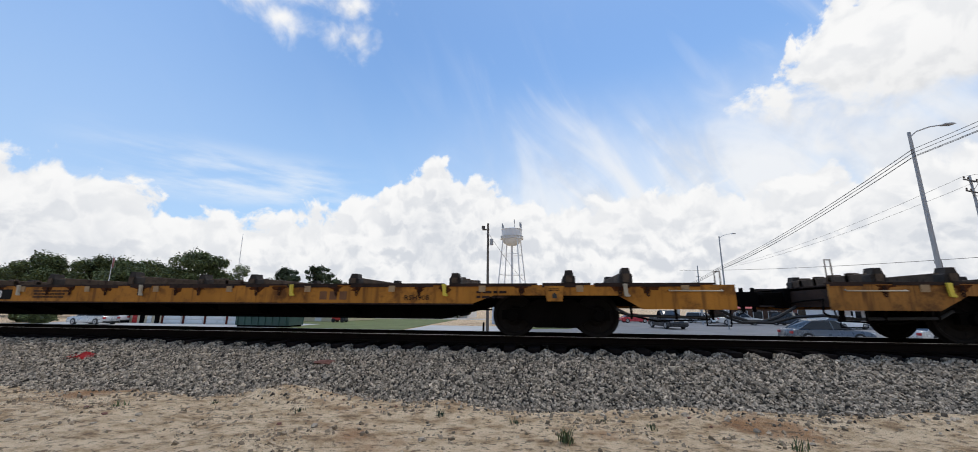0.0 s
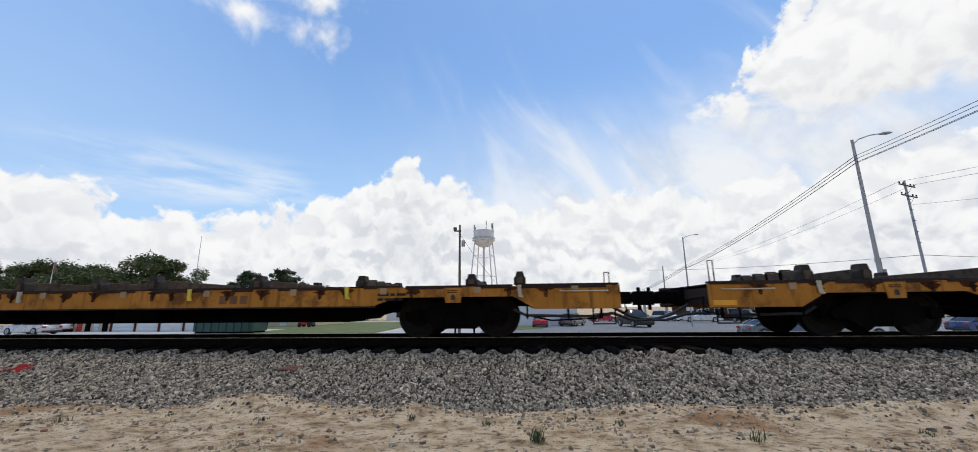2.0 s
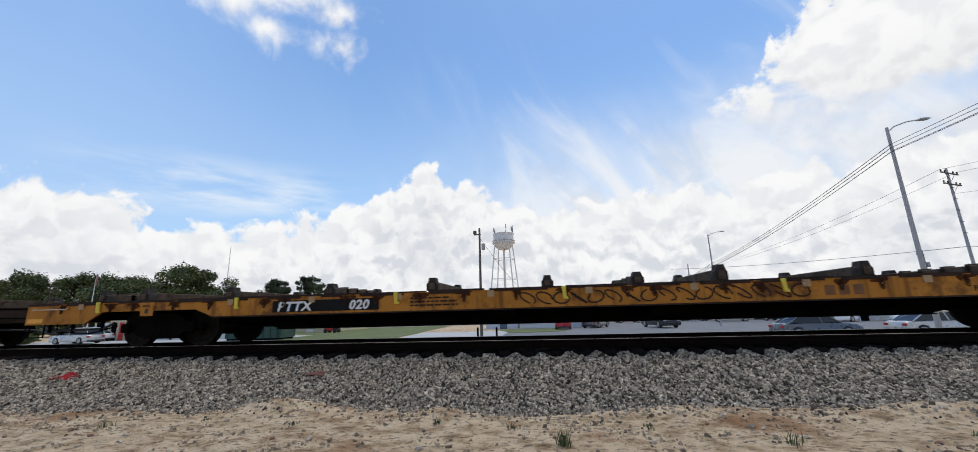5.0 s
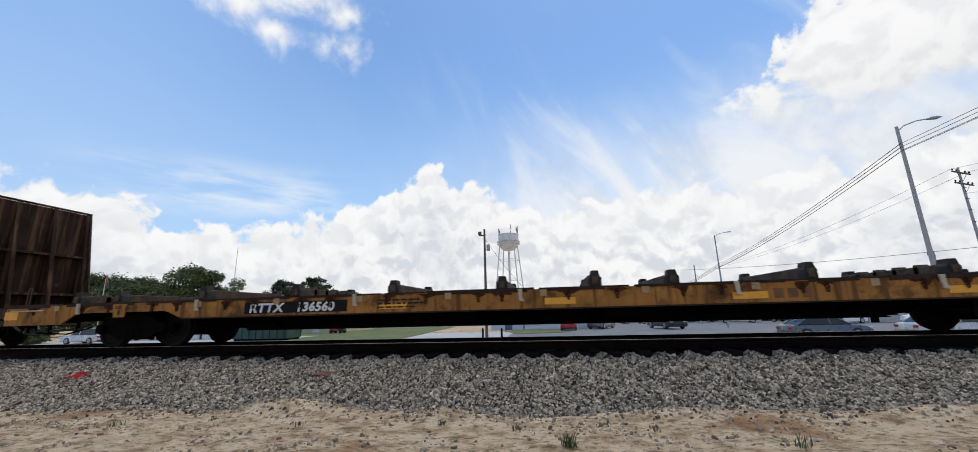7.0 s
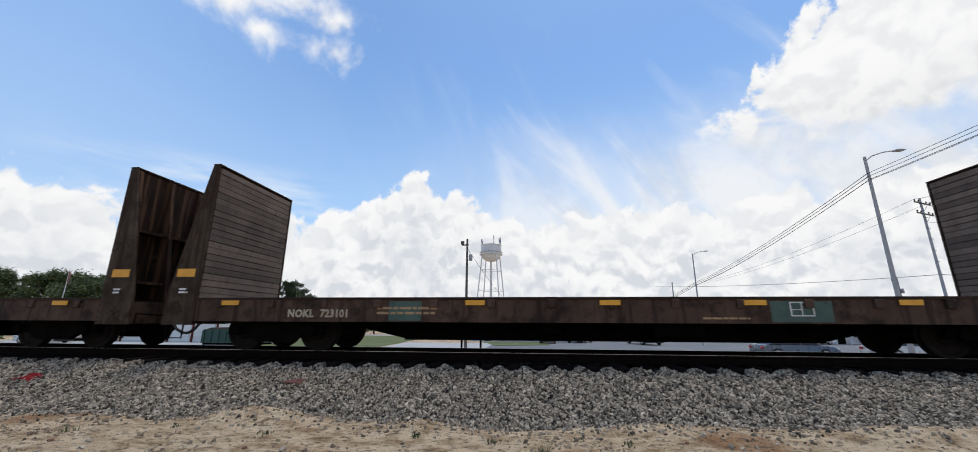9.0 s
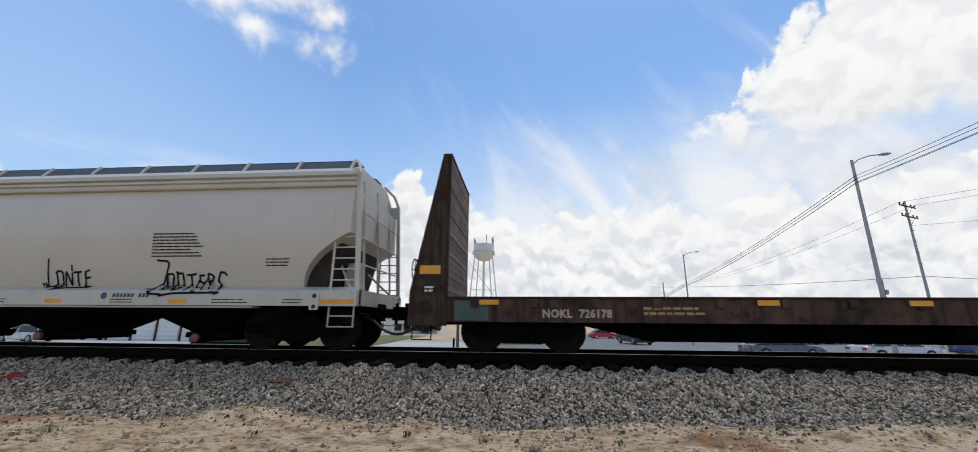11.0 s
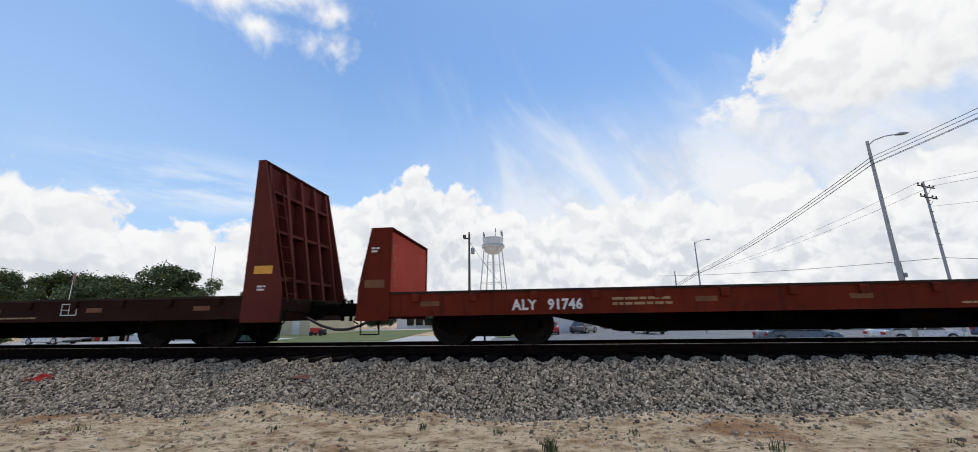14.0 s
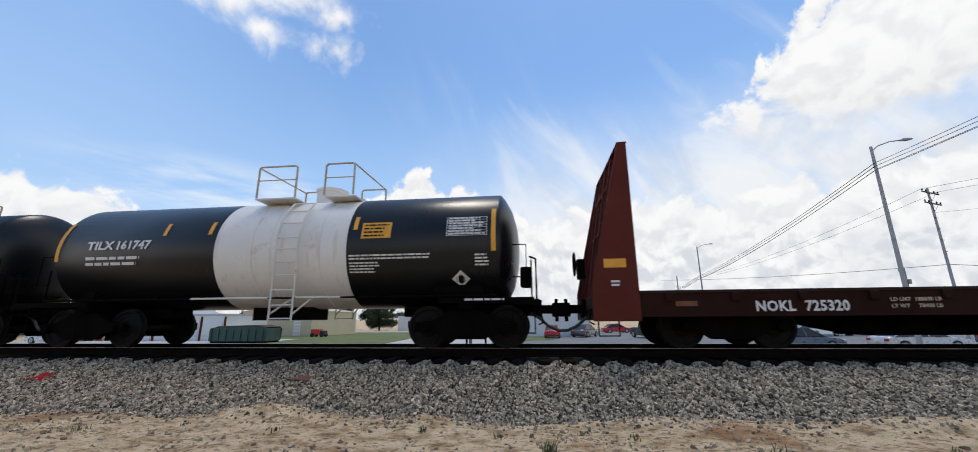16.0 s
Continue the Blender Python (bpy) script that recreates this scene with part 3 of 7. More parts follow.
def scatter(name, x, y, size, rng, material, label, lift):
    """Many small broken stones as one object."""
    count = len(x)
    z = np.array([max(bed_z(a, b), ground_z(a, b)) for a, b in zip(x, y)]) + size * lift
    cube = np.array([(a, b, c) for a in (-1, 1) for b in (-1, 1) for c in (-1, 1)], float)
    pts = cube[None] * rng.uniform(0.55, 1.15, (count, 8, 3)) * np.stack([rng.uniform(0.9, 1.6, count), rng.uniform(0.8, 1.2, count), rng.uniform(0.5, 0.95, count)], 1)[:, None]
    q = rng.normal(size=(count, 4))
    q /= np.linalg.norm(q, axis=1)[:, None]
    w, i, j, k = q.T
    rot = np.stack([np.stack([1 - 2 * (j * j + k * k), 2 * (i * j - k * w), 2 * (i * k + j * w)], 1),
                    np.stack([2 * (i * j + k * w), 1 - 2 * (i * i + k * k), 2 * (j * k - i * w)], 1),
                    np.stack([2 * (i * k - j * w), 2 * (j * k + i * w), 1 - 2 * (i * i + j * j)], 1)], 1)
    pts = np.einsum("nij,npj->npi", rot, pts) * size[:, None, None] + np.stack([x, y, z], 1)[:, None]
    quad = np.array([(0, 1, 3, 2), (4, 6, 7, 5), (0, 4, 5, 1), (2, 3, 7, 6), (0, 2, 6, 4), (1, 5, 7, 3)])
    faces = (quad[None] + 8 * np.arange(count)[:, None, None]).reshape(-1, 4)
    tagged(raw(name, pts.reshape(-1, 3).tolist(), faces.tolist(), material), label, "stones", kind="stuff")


def build_track():
    track = thing("railway_track", "rusty rails on dark timber ties, shade painted in", "track", pose(0, TRACK_Y, 0), kind="structure")
    for s in (-1, 1):
        prof = [(-0.07, 0.69), (0.07, 0.69), (0.07, 0.702), (0.012, 0.725), (0.010, 0.81), (0.036, 0.825), (0.036, 0.85), (0.026, 0.858), (-0.026, 0.858), (-0.036, 0.85), (-0.036, 0.825),
                (-0.010, 0.81), (-0.012, 0.725), (-0.07, 0.702)]
        bm = bmesh.new()
        prism(bm, [(s * 0.7535 + y, z) for y, z in prof], -262, 262, "x")
        rail = part("rail", bm, M_RAIL, track, "steel rail, rust and shade in its colour")
        bm = bmesh.new()
        box(bm, -262, 262, s * 0.7535 - 0.024, s * 0.7535 + 0.024, 0.8585, 0.862)
        part("rail_head", bm, M_TREAD, rail, "polished running surface")
    bm = bmesh.new()
    box(bm, -0.115, 0.115, -1.3, 1.3, 0.50, 0.685)
    me = None
    rng = random.Random(12)
    plate = bmesh.new()
    box(plate, -0.09, 0.09, -0.9, -0.58, 0.684, 0.692)
    box(plate, -0.09, 0.09, 0.58, 0.9, 0.684, 0.692)
    for i in range(150):
        x = -39.6 + i * 0.53
        if me is None:
            bmesh.ops.bevel(bm, geom=list(bm.edges), offset=0.012, segments=1, affect="EDGES")
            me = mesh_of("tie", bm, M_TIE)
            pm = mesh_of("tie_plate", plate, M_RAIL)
        tie = new("tie", me)
        tie.parent = track
        tie.matrix_basis = pose(x + rng.uniform(-0.03, 0.03), rng.uniform(-0.20, -0.03), rng.uniform(-0.012, 0.006), 0, 0, rng.uniform(-1.2, 1.2))
        if abs(x) < 12:
            p = new("tie_plate", pm)
            p.parent = tie
    return track


def sheet(name, pts, material, label, category, lift=0.02):
    """A thin slab laid on the open ground."""
    bm = bmesh.new()
    lo = [bm.verts.new((x, y, lot_z(y) - 0.3)) for x, y in pts]
    hi = [bm.verts.new((x, y, lot_z(y) + lift)) for x, y in pts]
    bm.faces.new(lo[::-1])
    bm.faces.new(hi)
    for i in range(len(pts)):
        j = (i + 1) % len(pts)
        bm.faces.new((lo[i], lo[j], hi[j], hi[i]))
    ob = part(name, bm, material)
    return tagged(ob, label, category, kind="structure")


def build_open_ground():
    sheet("parking_lot", [(-4, 19), (70, 19), (70, 45), (-4, 45)], M_ASPHALT, "pale worn asphalt parking lot", "parking lot", 0.02)
    sheet("parking_lot", [(-4, 45.01), (70, 45.01), (110, 110), (5, 110)], M_ASPHALT, "pale worn asphalt parking lot", "parking lot", 0.02)
    sheet("driveway", [(-13, 19), (-4.02, 19), (-4.02, 45), (-14, 45)], M_CONCRETE, "pale concrete driveway", "driveway", 0.025)
    sheet("lawn", [(-27, 21), (-13.02, 21), (-14, 36), (-27, 36)], M_GRASS, "mown green grass verge", "grass", 0.05)
    sheet("lawn", [(-34, 44.5), (-14.5, 44.5), (-18, 75), (-50, 75)], M_GRASS, "mown green grass verge", "grass", 0.05)
    sheet("lawn", [(-27, 36.02), (-14.02, 36.02), (-14.4, 44.48), (-27, 44.48)], M_GRASS, "mown green grass verge", "grass", 0.05)
    sheet("lawn", [(-3.5, 40), (2.0, 42), (1.5, 49), (-6, 49)], M_GRASS, "thin green grass strip", "grass", 0.06)
    sheet("apron", [(-60, 20), (-27.03, 20), (-27.03, 44.4), (-60, 44.4)], M_CONCRETE, "bright pale concrete apron", "driveway", 0.03)
    sheet("lawn", [(-160, 19), (-60.03, 19), (-60.03, 90), (-160, 90)], M_GRASS, "rough grass field", "grass", 0.04)
    sheet("road", [(-60, 78), (5.5, 78), (6, 86), (-60, 86)], M_CONCRETE, "pale road behind the grass", "road", 0.03)


# ---- small things on the verge ----
def tuft(x, y, h, count, seed, material):
    rng = random.Random(seed)
    verts, faces = [], []
    z0 = max(ground_z(x, y), bed_z(x, y) if y > 6.2 else -9) - 0.01
    for _ in range(count):
        a, lean = rng.uniform(0, 6.28), rng.uniform(0.1, 0.8)
        bx, by = x + rng.gauss(0, 0.04), y + rng.gauss(0, 0.04)
        hh, w = h * rng.uniform(0.4, 1.0), 0.006
        dx, dy = math.cos(a) * lean * hh, math.sin(a) * lean * hh
        px, py = -math.sin(a) * w, math.cos(a) * w
        i = len(verts)
        verts += [(bx - px, by - py, z0), (bx + px, by + py, z0), (bx + dx * 0.45 + px * 0.8, by + dy * 0.45 + py * 0.8, z0 + hh * 0.65),
                  (bx + dx * 0.45 - px * 0.8, by + dy * 0.45 - py * 0.8, z0 + hh * 0.65), (bx + dx, by + dy, z0 + hh)]
        faces += [(i, i + 1, i + 2, i + 3), (i + 3, i + 2, i + 4)]
    return raw("weed_tuft", verts, faces, material)


def clod(name, x, y, size, seed, material, label, category, flat=0.5, wide=1.4):
    rng = random.Random(seed)
    bm = bmesh.new()
    bmesh.ops.create_icosphere(bm, subdivisions=2, radius=1.0)
    off = Vector((rng.uniform(0, 50), rng.uniform(0, 50), rng.uniform(0, 50)))
    for v in bm.verts:
        v.co *= 1 + 0.45 * noise.noise(v.co * 1.4 + off) + 0.15 * noise.noise(v.co * 4 + off)
        v.co = Vector((v.co.x * size * wide, v.co.y * size, v.co.z * size * flat))
    ob = part(name, bm, material)
    ob.matrix_basis = pose(x, y, max(ground_z(x, y), bed_z(x, y) if y > 6.0 else -9) + size * flat * 0.35, 0, 0, rng.uniform(0, 180))
    return tagged(ob, label, category)


def build_verge():
    g = tagged(tuft(0.11, 4.86, 0.20, 60, 1, M_LEAF), "small green weed tuft in sand", "weed", "weeds on the verge")
    for k, (x, y, h) in enumerate(((-1.56, 5.62, 0.10), (2.55, 5.0, 0.16), (-0.5, 5.45, 0.07), (1.2, 5.5, 0.08), (-3.6, 5.5, 0.07), (-6.3, 5.2, 0.10), (0.6, 5.75, 0.06), (4.6, 5.3, 0.08), (-5.2, 5.75, 0.05))):
        tagged(tuft(x, y, h, 26, 20 + k, M_LEAF if k % 2 else M_LEAFDARK), "low dry weed in sand", "weed", "weeds on the verge")
    # a crumpled red cloth on the slope
    bm = bmesh.new()
    nx, ny = 16, 8
    grid = [[None] * (ny + 1) for _ in range(nx + 1)]
    for i in range(nx + 1):
        for j in range(ny + 1):
            u, v = i / nx - 0.5, j / ny - 0.5
            x, y = -10.0 + u * 0.62 + 0.04 * noise.noise(Vector((u * 5, v * 5, 7))), 7.28 + v * 0.22
            z = bed_z(x, y) + 0.03 + 0.05 * abs(noise.noise(Vector((u * 9, v * 7, 2)))) * (1 - 2 * abs(u)) + 0.02 * math.cos(u * 9)
            grid[i][j] = bm.verts.new((x, y, z))
    for i in range(nx):
        for j in range(ny):
            bm.faces.new((grid[i][j], grid[i + 1][j], grid[i + 1][j + 1], grid[i][j + 1]))
    bmesh.ops.solidify(bm, geom=list(bm.faces), thickness=0.008)
    tagged(part("red_cloth", bm, M_CLOTHRED), "crumpled bright red cloth on the stones", "cloth")
    clod("brown_lump", -4.38, 7.38, 0.13, 4, M_BRICKBROWN, "rust-brown flat lump on the stones", "debris", 0.35, 1.6)
    rng = random.Random(31)
    for k in range(46):
        y = rng.uniform(4.3, 6.1)
        clod("stone", rng.uniform(-9, 7.5), y, rng.uniform(0.018, 0.045), 50 + k, M_STONE if k % 3 else M_BRICKBROWN, "small loose stone on sand", "stone", 0.6, 1.2)["group"] = "stones on the verge"


# ---- poles, wires, water tower ----
def street_lamp(x, y, h, label):
    lamp = thing("street_lamp", label, "street lamp", pose(x, y, lot_z(y)), "street lamps")
    bm = bmesh.new()
    cyl(bm, (0, 0, -0.2), (0, 0, h), 0.105, 0.058, n=12)
    part("pole", bm, M_CONPOLE, lamp, "grey tapered pole")
    bm = bmesh.new()
    tube(bm, [(0, 0, h - 0.22), (0.3, 0, h + 0.03), (0.8, 0, h + 0.2), (1.3, 0, h + 0.26)], 0.026, 8)
    part("arm", bm, M_CONPOLE, lamp)
    bm = bmesh.new()
    prism(bm, [(1.25, h + 0.23), (1.32, h + 0.31), (1.62, h + 0.32), (1.78, h + 0.27), (1.6, h + 0.22)], -0.10, 0.10)
    part("lamp_head", bm, M_CONPOLE, lamp, "flat grey lamp head", bev=0.02)
    return lamp


def utility_pole(name, x, y, h, label, arms=1, can=False, turn=0.0):
    pole = thing(name, label, "utility pole", pose(x, y, lot_z(y), 0, 0, turn), "utility poles")
    bm = bmesh.new()
    cyl(bm, (0, 0, -0.3), (0, 0, h), 0.12, 0.075, n=10)
    part("pole", bm, M_WOODPOLE if can else M_CONPOLE, pole)
    for a in range(arms):
        z = h - 0.5 - a * 0.9
        bm = bmesh.new()
        box(bm, -1.3, 1.3, -0.15, -0.07, z, z + 0.085)
        tube(bm, [(-0.7, -0.12, z), (0, -0.1, z - 0.6), (0.7, -0.12, z)], 0.014)
        part("crossarm", bm, M_WOODPOLE, pole)
        for k in (-1.2, -0.6, 0.6, 1.2):
            bm = bmesh.new()
            lathe(bm, [(0.03, z + 0.12), (0.06, z + 0.16), (0.05, z + 0.24), (0.025, z + 0.28)], 8, "z", (k, -0.11, 0))
            part("insulator", bm, M_RISER, pole)
    if can:
        bm = bmesh.new()
        lathe(bm, [(0.13, h - 1.75), (0.15, h - 1.72), (0.15, h - 1.28), (0.10, h - 1.24)], 14, "z", (0.28, 0, 0))
        part("transformer", bm, M_CONPOLE, pole, "grey pole transformer")
        bm = bmesh.new()
        box(bm, -0.45, 0.1, -0.05, 0.05, h - 0.55, h - 0.45)
        box(bm, -0.5, -0.25, -0.1, 0.1, h - 0.44, h - 0.2)
        part("bracket", bm, M_WOODPOLE, pole)
    else:
        for k in range(5):
            z = h - 1.6 - k * 0.9
            part("step_bolt", tube(bmesh.new(), [(-0.3, -0.05, z), (0.3, -0.05, z)], 0.025), M_WOODPOLE, pole)
    return pole


def wire(name, a, b, sag, label, r=0.02, steps=14):
    pts = []
    for i in range(steps + 1):
        f = i / steps
        p = Vector(a).lerp(Vector(b), f)
        p.z -= sag * 4 * f * (1 - f)
        pts.append(tuple(p))
    tagged(part(name, tube(bmesh.new(), pts, r, 5), M_WIRE), label, "wire", "overhead wires")


def water_tower():
    x, y = -16.25, 165.0
    base = lot_z(y)
    tw = thing("water_tower", "white elevated water tower with antennas on legs", "water tower", pose(x, y, base))
    rim, ring, bowl = 33.9 - base, 29.8 - base, 26.8 - base
    bm = bmesh.new()
    lathe(bm, [(0.5, bowl), (1.9, bowl + 0.25), (3.2, bowl + 1.0), (4.0, bowl + 2.0), (4.35, ring), (4.38, ring + 0.4), (4.38, rim - 0.15), (4.55, rim - 0.13), (4.55, rim), (4.3, rim + 0.02), (2.4, rim + 0.55), (0.4, rim + 0.8)], 36, "z")
    part("tank", bm, M_TOWER, tw, "white round-bottomed tank")
    bm = bmesh.new()
    lathe(bm, [(4.4, ring - 0.1), (4.95, ring - 0.1), (4.95, ring + 0.1), (4.4, ring + 0.1)], 36, "z")
    part("balcony", bm, M_TOWER, tw)
    bm = bmesh.new()
    for i in range(24):
        a = 2 * math.pi * i / 24
        cyl(bm, (4.9 * math.cos(a), 4.9 * math.sin(a), ring + 0.1), (4.9 * math.cos(a), 4.9 * math.sin(a), ring + 1.0), 0.03, n=5)
    lathe(bm, [(4.88, ring + 0.97), (4.93, ring + 0.97), (4.93, ring + 1.02), (4.88, ring + 1.02)], 36, "z")
    part("railing", bm, M_TOWER, tw)

    def foot(i, z):
        a = math.pi / 2 * i + 0.62
        r = 4.3 + (ring - z) * 0.118
        return (r * math.cos(a), r * math.sin(a), z)
    for i in range(4):
        bm = bmesh.new()
        cyl(bm, foot(i, 0), foot(i, ring), 0.24, n=10)
        part("leg", bm, M_TOWER, tw)
    bm = bmesh.new()
    cyl(bm, (0, 0, 0), (0, 0, bowl + 0.2), 0.48, n=14)
    part("riser_pipe", bm, M_TOWER, tw)
    levels = (0.3, ring - 15.3, ring - 6.8)
    for z in levels[1:]:
        for i in range(4):
            bm = bmesh.new()
            cyl(bm, foot(i, z), foot(i + 1, z), 0.10, n=6)
            part("strut", bm, M_TOWER, tw)
    bm = bmesh.new()
    for z0, z1 in zip(levels, levels[1:] + (ring - 0.4,)):
        for i in range(4):
            cyl(bm, foot(i, z0), foot(i + 1, z1), 0.022, n=4)
            cyl(bm, foot(i + 1, z0), foot(i, z1), 0.022, n=4)
    part("tie_rods", bm, M_TOWER, tw)
    for a, h in ((2.75, 2.4), (2.95, 3.1), (3.4, 2.7), (-0.5, 2.9), (-0.2, 3.4), (0.25, 2.6), (0.5, 3.2), (-1.2, 3.7), (1.4, 2.6)):
        bm = bmesh.new()
        px, py = 4.15 * math.cos(a), 4.15 * math.sin(a)
        cyl(bm, (px, py, rim - 0.5), (px, py, rim + h), 0.07, n=6)
        box(bm, px - 0.17, px + 0.17, py - 0.12, py + 0.12, rim + h - 1.9, rim + h - 0.1)
        part("antenna", bm, M_ANTENNA, tw, "grey panel antenna")


def build_poles():
    water_tower()
    street_lamp(15.5, 18.4, 9.75, "tall grey street lamp beside the lot")
    street_lamp(18.3, 45.5, 9.9, "tall grey street lamp farther down the street")
    utility_pole("utility_pole", 32.0, 34.0, 12.3, "dark timber utility pole with crossarms", 2, turn=28.0)
    utility_pole("utility_pole", -4.85, 30.0, 8.7, "slim timber pole with a transformer", 0, True)
    utility_pole("utility_pole", 21.5, 62.0, 8.5, "thin timber utility pole farther off", 0)
    utility_pole("utility_pole", 39.0, 46.0, 7.2, "short timber utility pole", 0, True)
    for dz, dx in ((0.0, 0.0), (-0.12, 0.08), (-0.22, -0.08), (0.15, 0.0)):
        wire("power_line", (15.4 + dx, 18.3, 8.02 + dz), (18.2 + dx, 45.4, 5.75 + dz), 0.38, "black overhead cable along the street", 0.016)
        wire("power_line", (15.4 + dx, 18.3, 8.02 + dz), (12.6 + dx, -9.0, 7.85 + dz), 0.35, "black overhead cable along the street", 0.011)
        wire("power_line", (18.2 + dx, 45.4, 5.75 + dz), (21.4 + dx, 76.0, 4.0 + dz), 0.2, "black overhead cable along the street", 0.02)
    # from the ends of the turned pole's crossarms
    for k in (-1, 1):
        wire("power_line", (32.0 + 1.06 * k, 33.9 + 0.56 * k, 12.05 + lot_z(34.0)), (31.0 + 0.6 * k, 74 + k, 8.6), 0.7, "thin dark overhead wire between poles", 0.012)
        wire("power_line", (32.0 + 1.06 * k, 33.9 + 0.56 * k, 12.05 + lot_z(34.0)), (46 + k, 14, 12.6), 0.5, "thin dark overhead wire between poles", 0.012)
    wire("power_line", (32.0, 33.9, 10.2 + lot_z(34.0)), (47, 14, 8.6), 0.4, "thin dark overhead wire between poles", 0.010)
    wire("power_line", (32, 33.9, 5.3), (19, 62, 6.9), 0.3, "thin dark overhead wire between poles", 0.02)
    wire("power_line", (32, 33.9, 5.3), (60, 40, 5.6), 0.3, "thin dark overhead wire between poles", 0.02)
    wire("power_line", (-4.85, 30.0, 7.2), (-2.0, 50, 3.2), 0.4, "thin service wire down to the shop", 0.015)
    mast = thing("radio_mast", "thin lattice radio mast far off", "mast", pose(-98, 110, lot_z(110)))
    bm = bmesh.new()
    cyl(bm, (0, 0, 0), (0, 0, 25.5), 0.14, 0.07, n=6)
    for k in range(12):
        cyl(bm, (-0.22, 0, 1 + k * 2), (0.22, 0, 2 + k * 2), 0.03, n=4)
    part("mast_pole", bm, M_TOWER, mast)
    flag = thing("flagpole", "white flagpole with a furled flag", "flagpole", pose(-66.5, 50, lot_z(50)))
    bm = bmesh.new()
    cyl(bm, (0, 0, 0), (0, 0, 9.6), 0.07, 0.04, n=8)
    part("pole", bm, M_TOWER, flag)
    bm = bmesh.new()
    prism(bm, [(0.05, 9.3), (0.34, 8.9), (0.26, 7.6), (0.06, 7.9)], -0.06, 0.06)
    part("flag", bm, M_FLAG, flag, "furled faded red flag", bev=0.02)


# ---- trees ----
def tree(x, y, h, w, seed, leaf, label):
    rng = random.Random(seed)
    t = thing("tree", label, "tree", pose(x, y, lot_z(y)), "trees behind the track")
    bm = bmesh.new()
    cyl(bm, (0, 0, -0.2), (0, 0, h * 0.45), 0.035 * h, 0.022 * h, n=8)
    lobes = []
    for i in range(84):
        a = rng.uniform(0, 6.28)
        f = rng.uniform(0.20, 1.0)
        wide = math.sin(math.pi * min(1, (f - 0.10) / 0.98)) ** 0.55
        lean = 1 + 0.28 * math.sin(3 * a + seed) * math.cos(2.1 * seed + 5 * f)
        spread = w / 2 * wide * lean * rng.uniform(0.25, 1.02)
        c = Vector((math.cos(a) * spread, math.sin(a) * spread, h * (f - 0.03)))
        lobes.append((c, rng.uniform(0.06, 0.145) * w))
        if i % 4 == 0:
            cyl(bm, (0, 0, h * min(0.42, f * 0.6)), c, 0.009 * h, 0.003 * h, n=5)
    part("trunk", bm, M_BARK, t)
    verts, faces = [], []
    for c, r in lobes:
        for _ in range(int(250 * (r / 1.1) ** 1.5) + 60):
            d = Vector((rng.gauss(0, 1), rng.gauss(0, 1), rng.gauss(0, 0.62))).normalized() * r * rng.uniform(0.15, 1.0) ** 0.55
            if rng.random() < 0.12:
                d *= rng.uniform(1.05, 1.45)
            p = c + d
            s = rng.uniform(0.09, 0.24)
            u = Vector((rng.gauss(0, 1), rng.gauss(0, 1), rng.gauss(0, 0.5))).normalized()
            v = u.orthogonal().normalized()
            i = len(verts)
            verts += [tuple(p - u * s), tuple(p + v * s * 0.6), tuple(p + u * s), tuple(p - v * s * 0.6)]
            faces.append((i, i + 1, i + 2, i + 3))
    raw("crown", verts, faces, leaf, t)
    return t


def build_trees():
    tree(-61.5, 60, 11.3, 12.5, 1, M_LEAF, "broad dark green shade tree")
    tree(-73.5, 60, 9.8, 11.0, 2, M_LEAF, "broad green shade tree")
    tree(-84.0, 62, 10.6, 11.0, 3, M_LEAF, "broad green shade tree, hazy")
    tree(-94.5, 60, 11.0, 13.0, 4, M_LEAF, "broad green shade tree at the field")
    tree(-67.0, 57, 6.8, 6.5, 5, M_LEAF, "low light green tree")
    tree(-51.6, 70, 9.6, 5.8, 6, M_LEAFDARK, "dark pine-like tree with gaps")
    tree(-44.4, 70, 9.9, 6.2, 7, M_LEAFDARK, "dark pine-like tree with gaps")
    tree(-22.0, 92, 4.6, 6.5, 8, M_LEAFDARK, "small round roadside tree")
    tree(-46.5, 88, 7.5, 9.0, 9, M_LEAFDARK, "dark tree behind the lawn")
    tree(-38.0, 95, 7.0, 9.0, 10, M_LEAFDARK, "dark tree behind the lawn")
    tree(-30.5, 98, 5.5, 7.5, 12, M_LEAFDARK, "low dark tree behind the lawn")
    tree(92, 78, 9.5, 11, 11, M_LEAF, "green tree beyond the lot")
    tree(-108, 66, 10.0, 13, 13, M_LEAF, "broad green tree at the field")
    tree(-62.5, 39, 1.9, 3.4, 14, M_LEAF, "low green shrub beside the apron")
    tree(-57.5, 37, 1.7, 3.0, 15, M_LEAF, "low green shrub beside the apron")


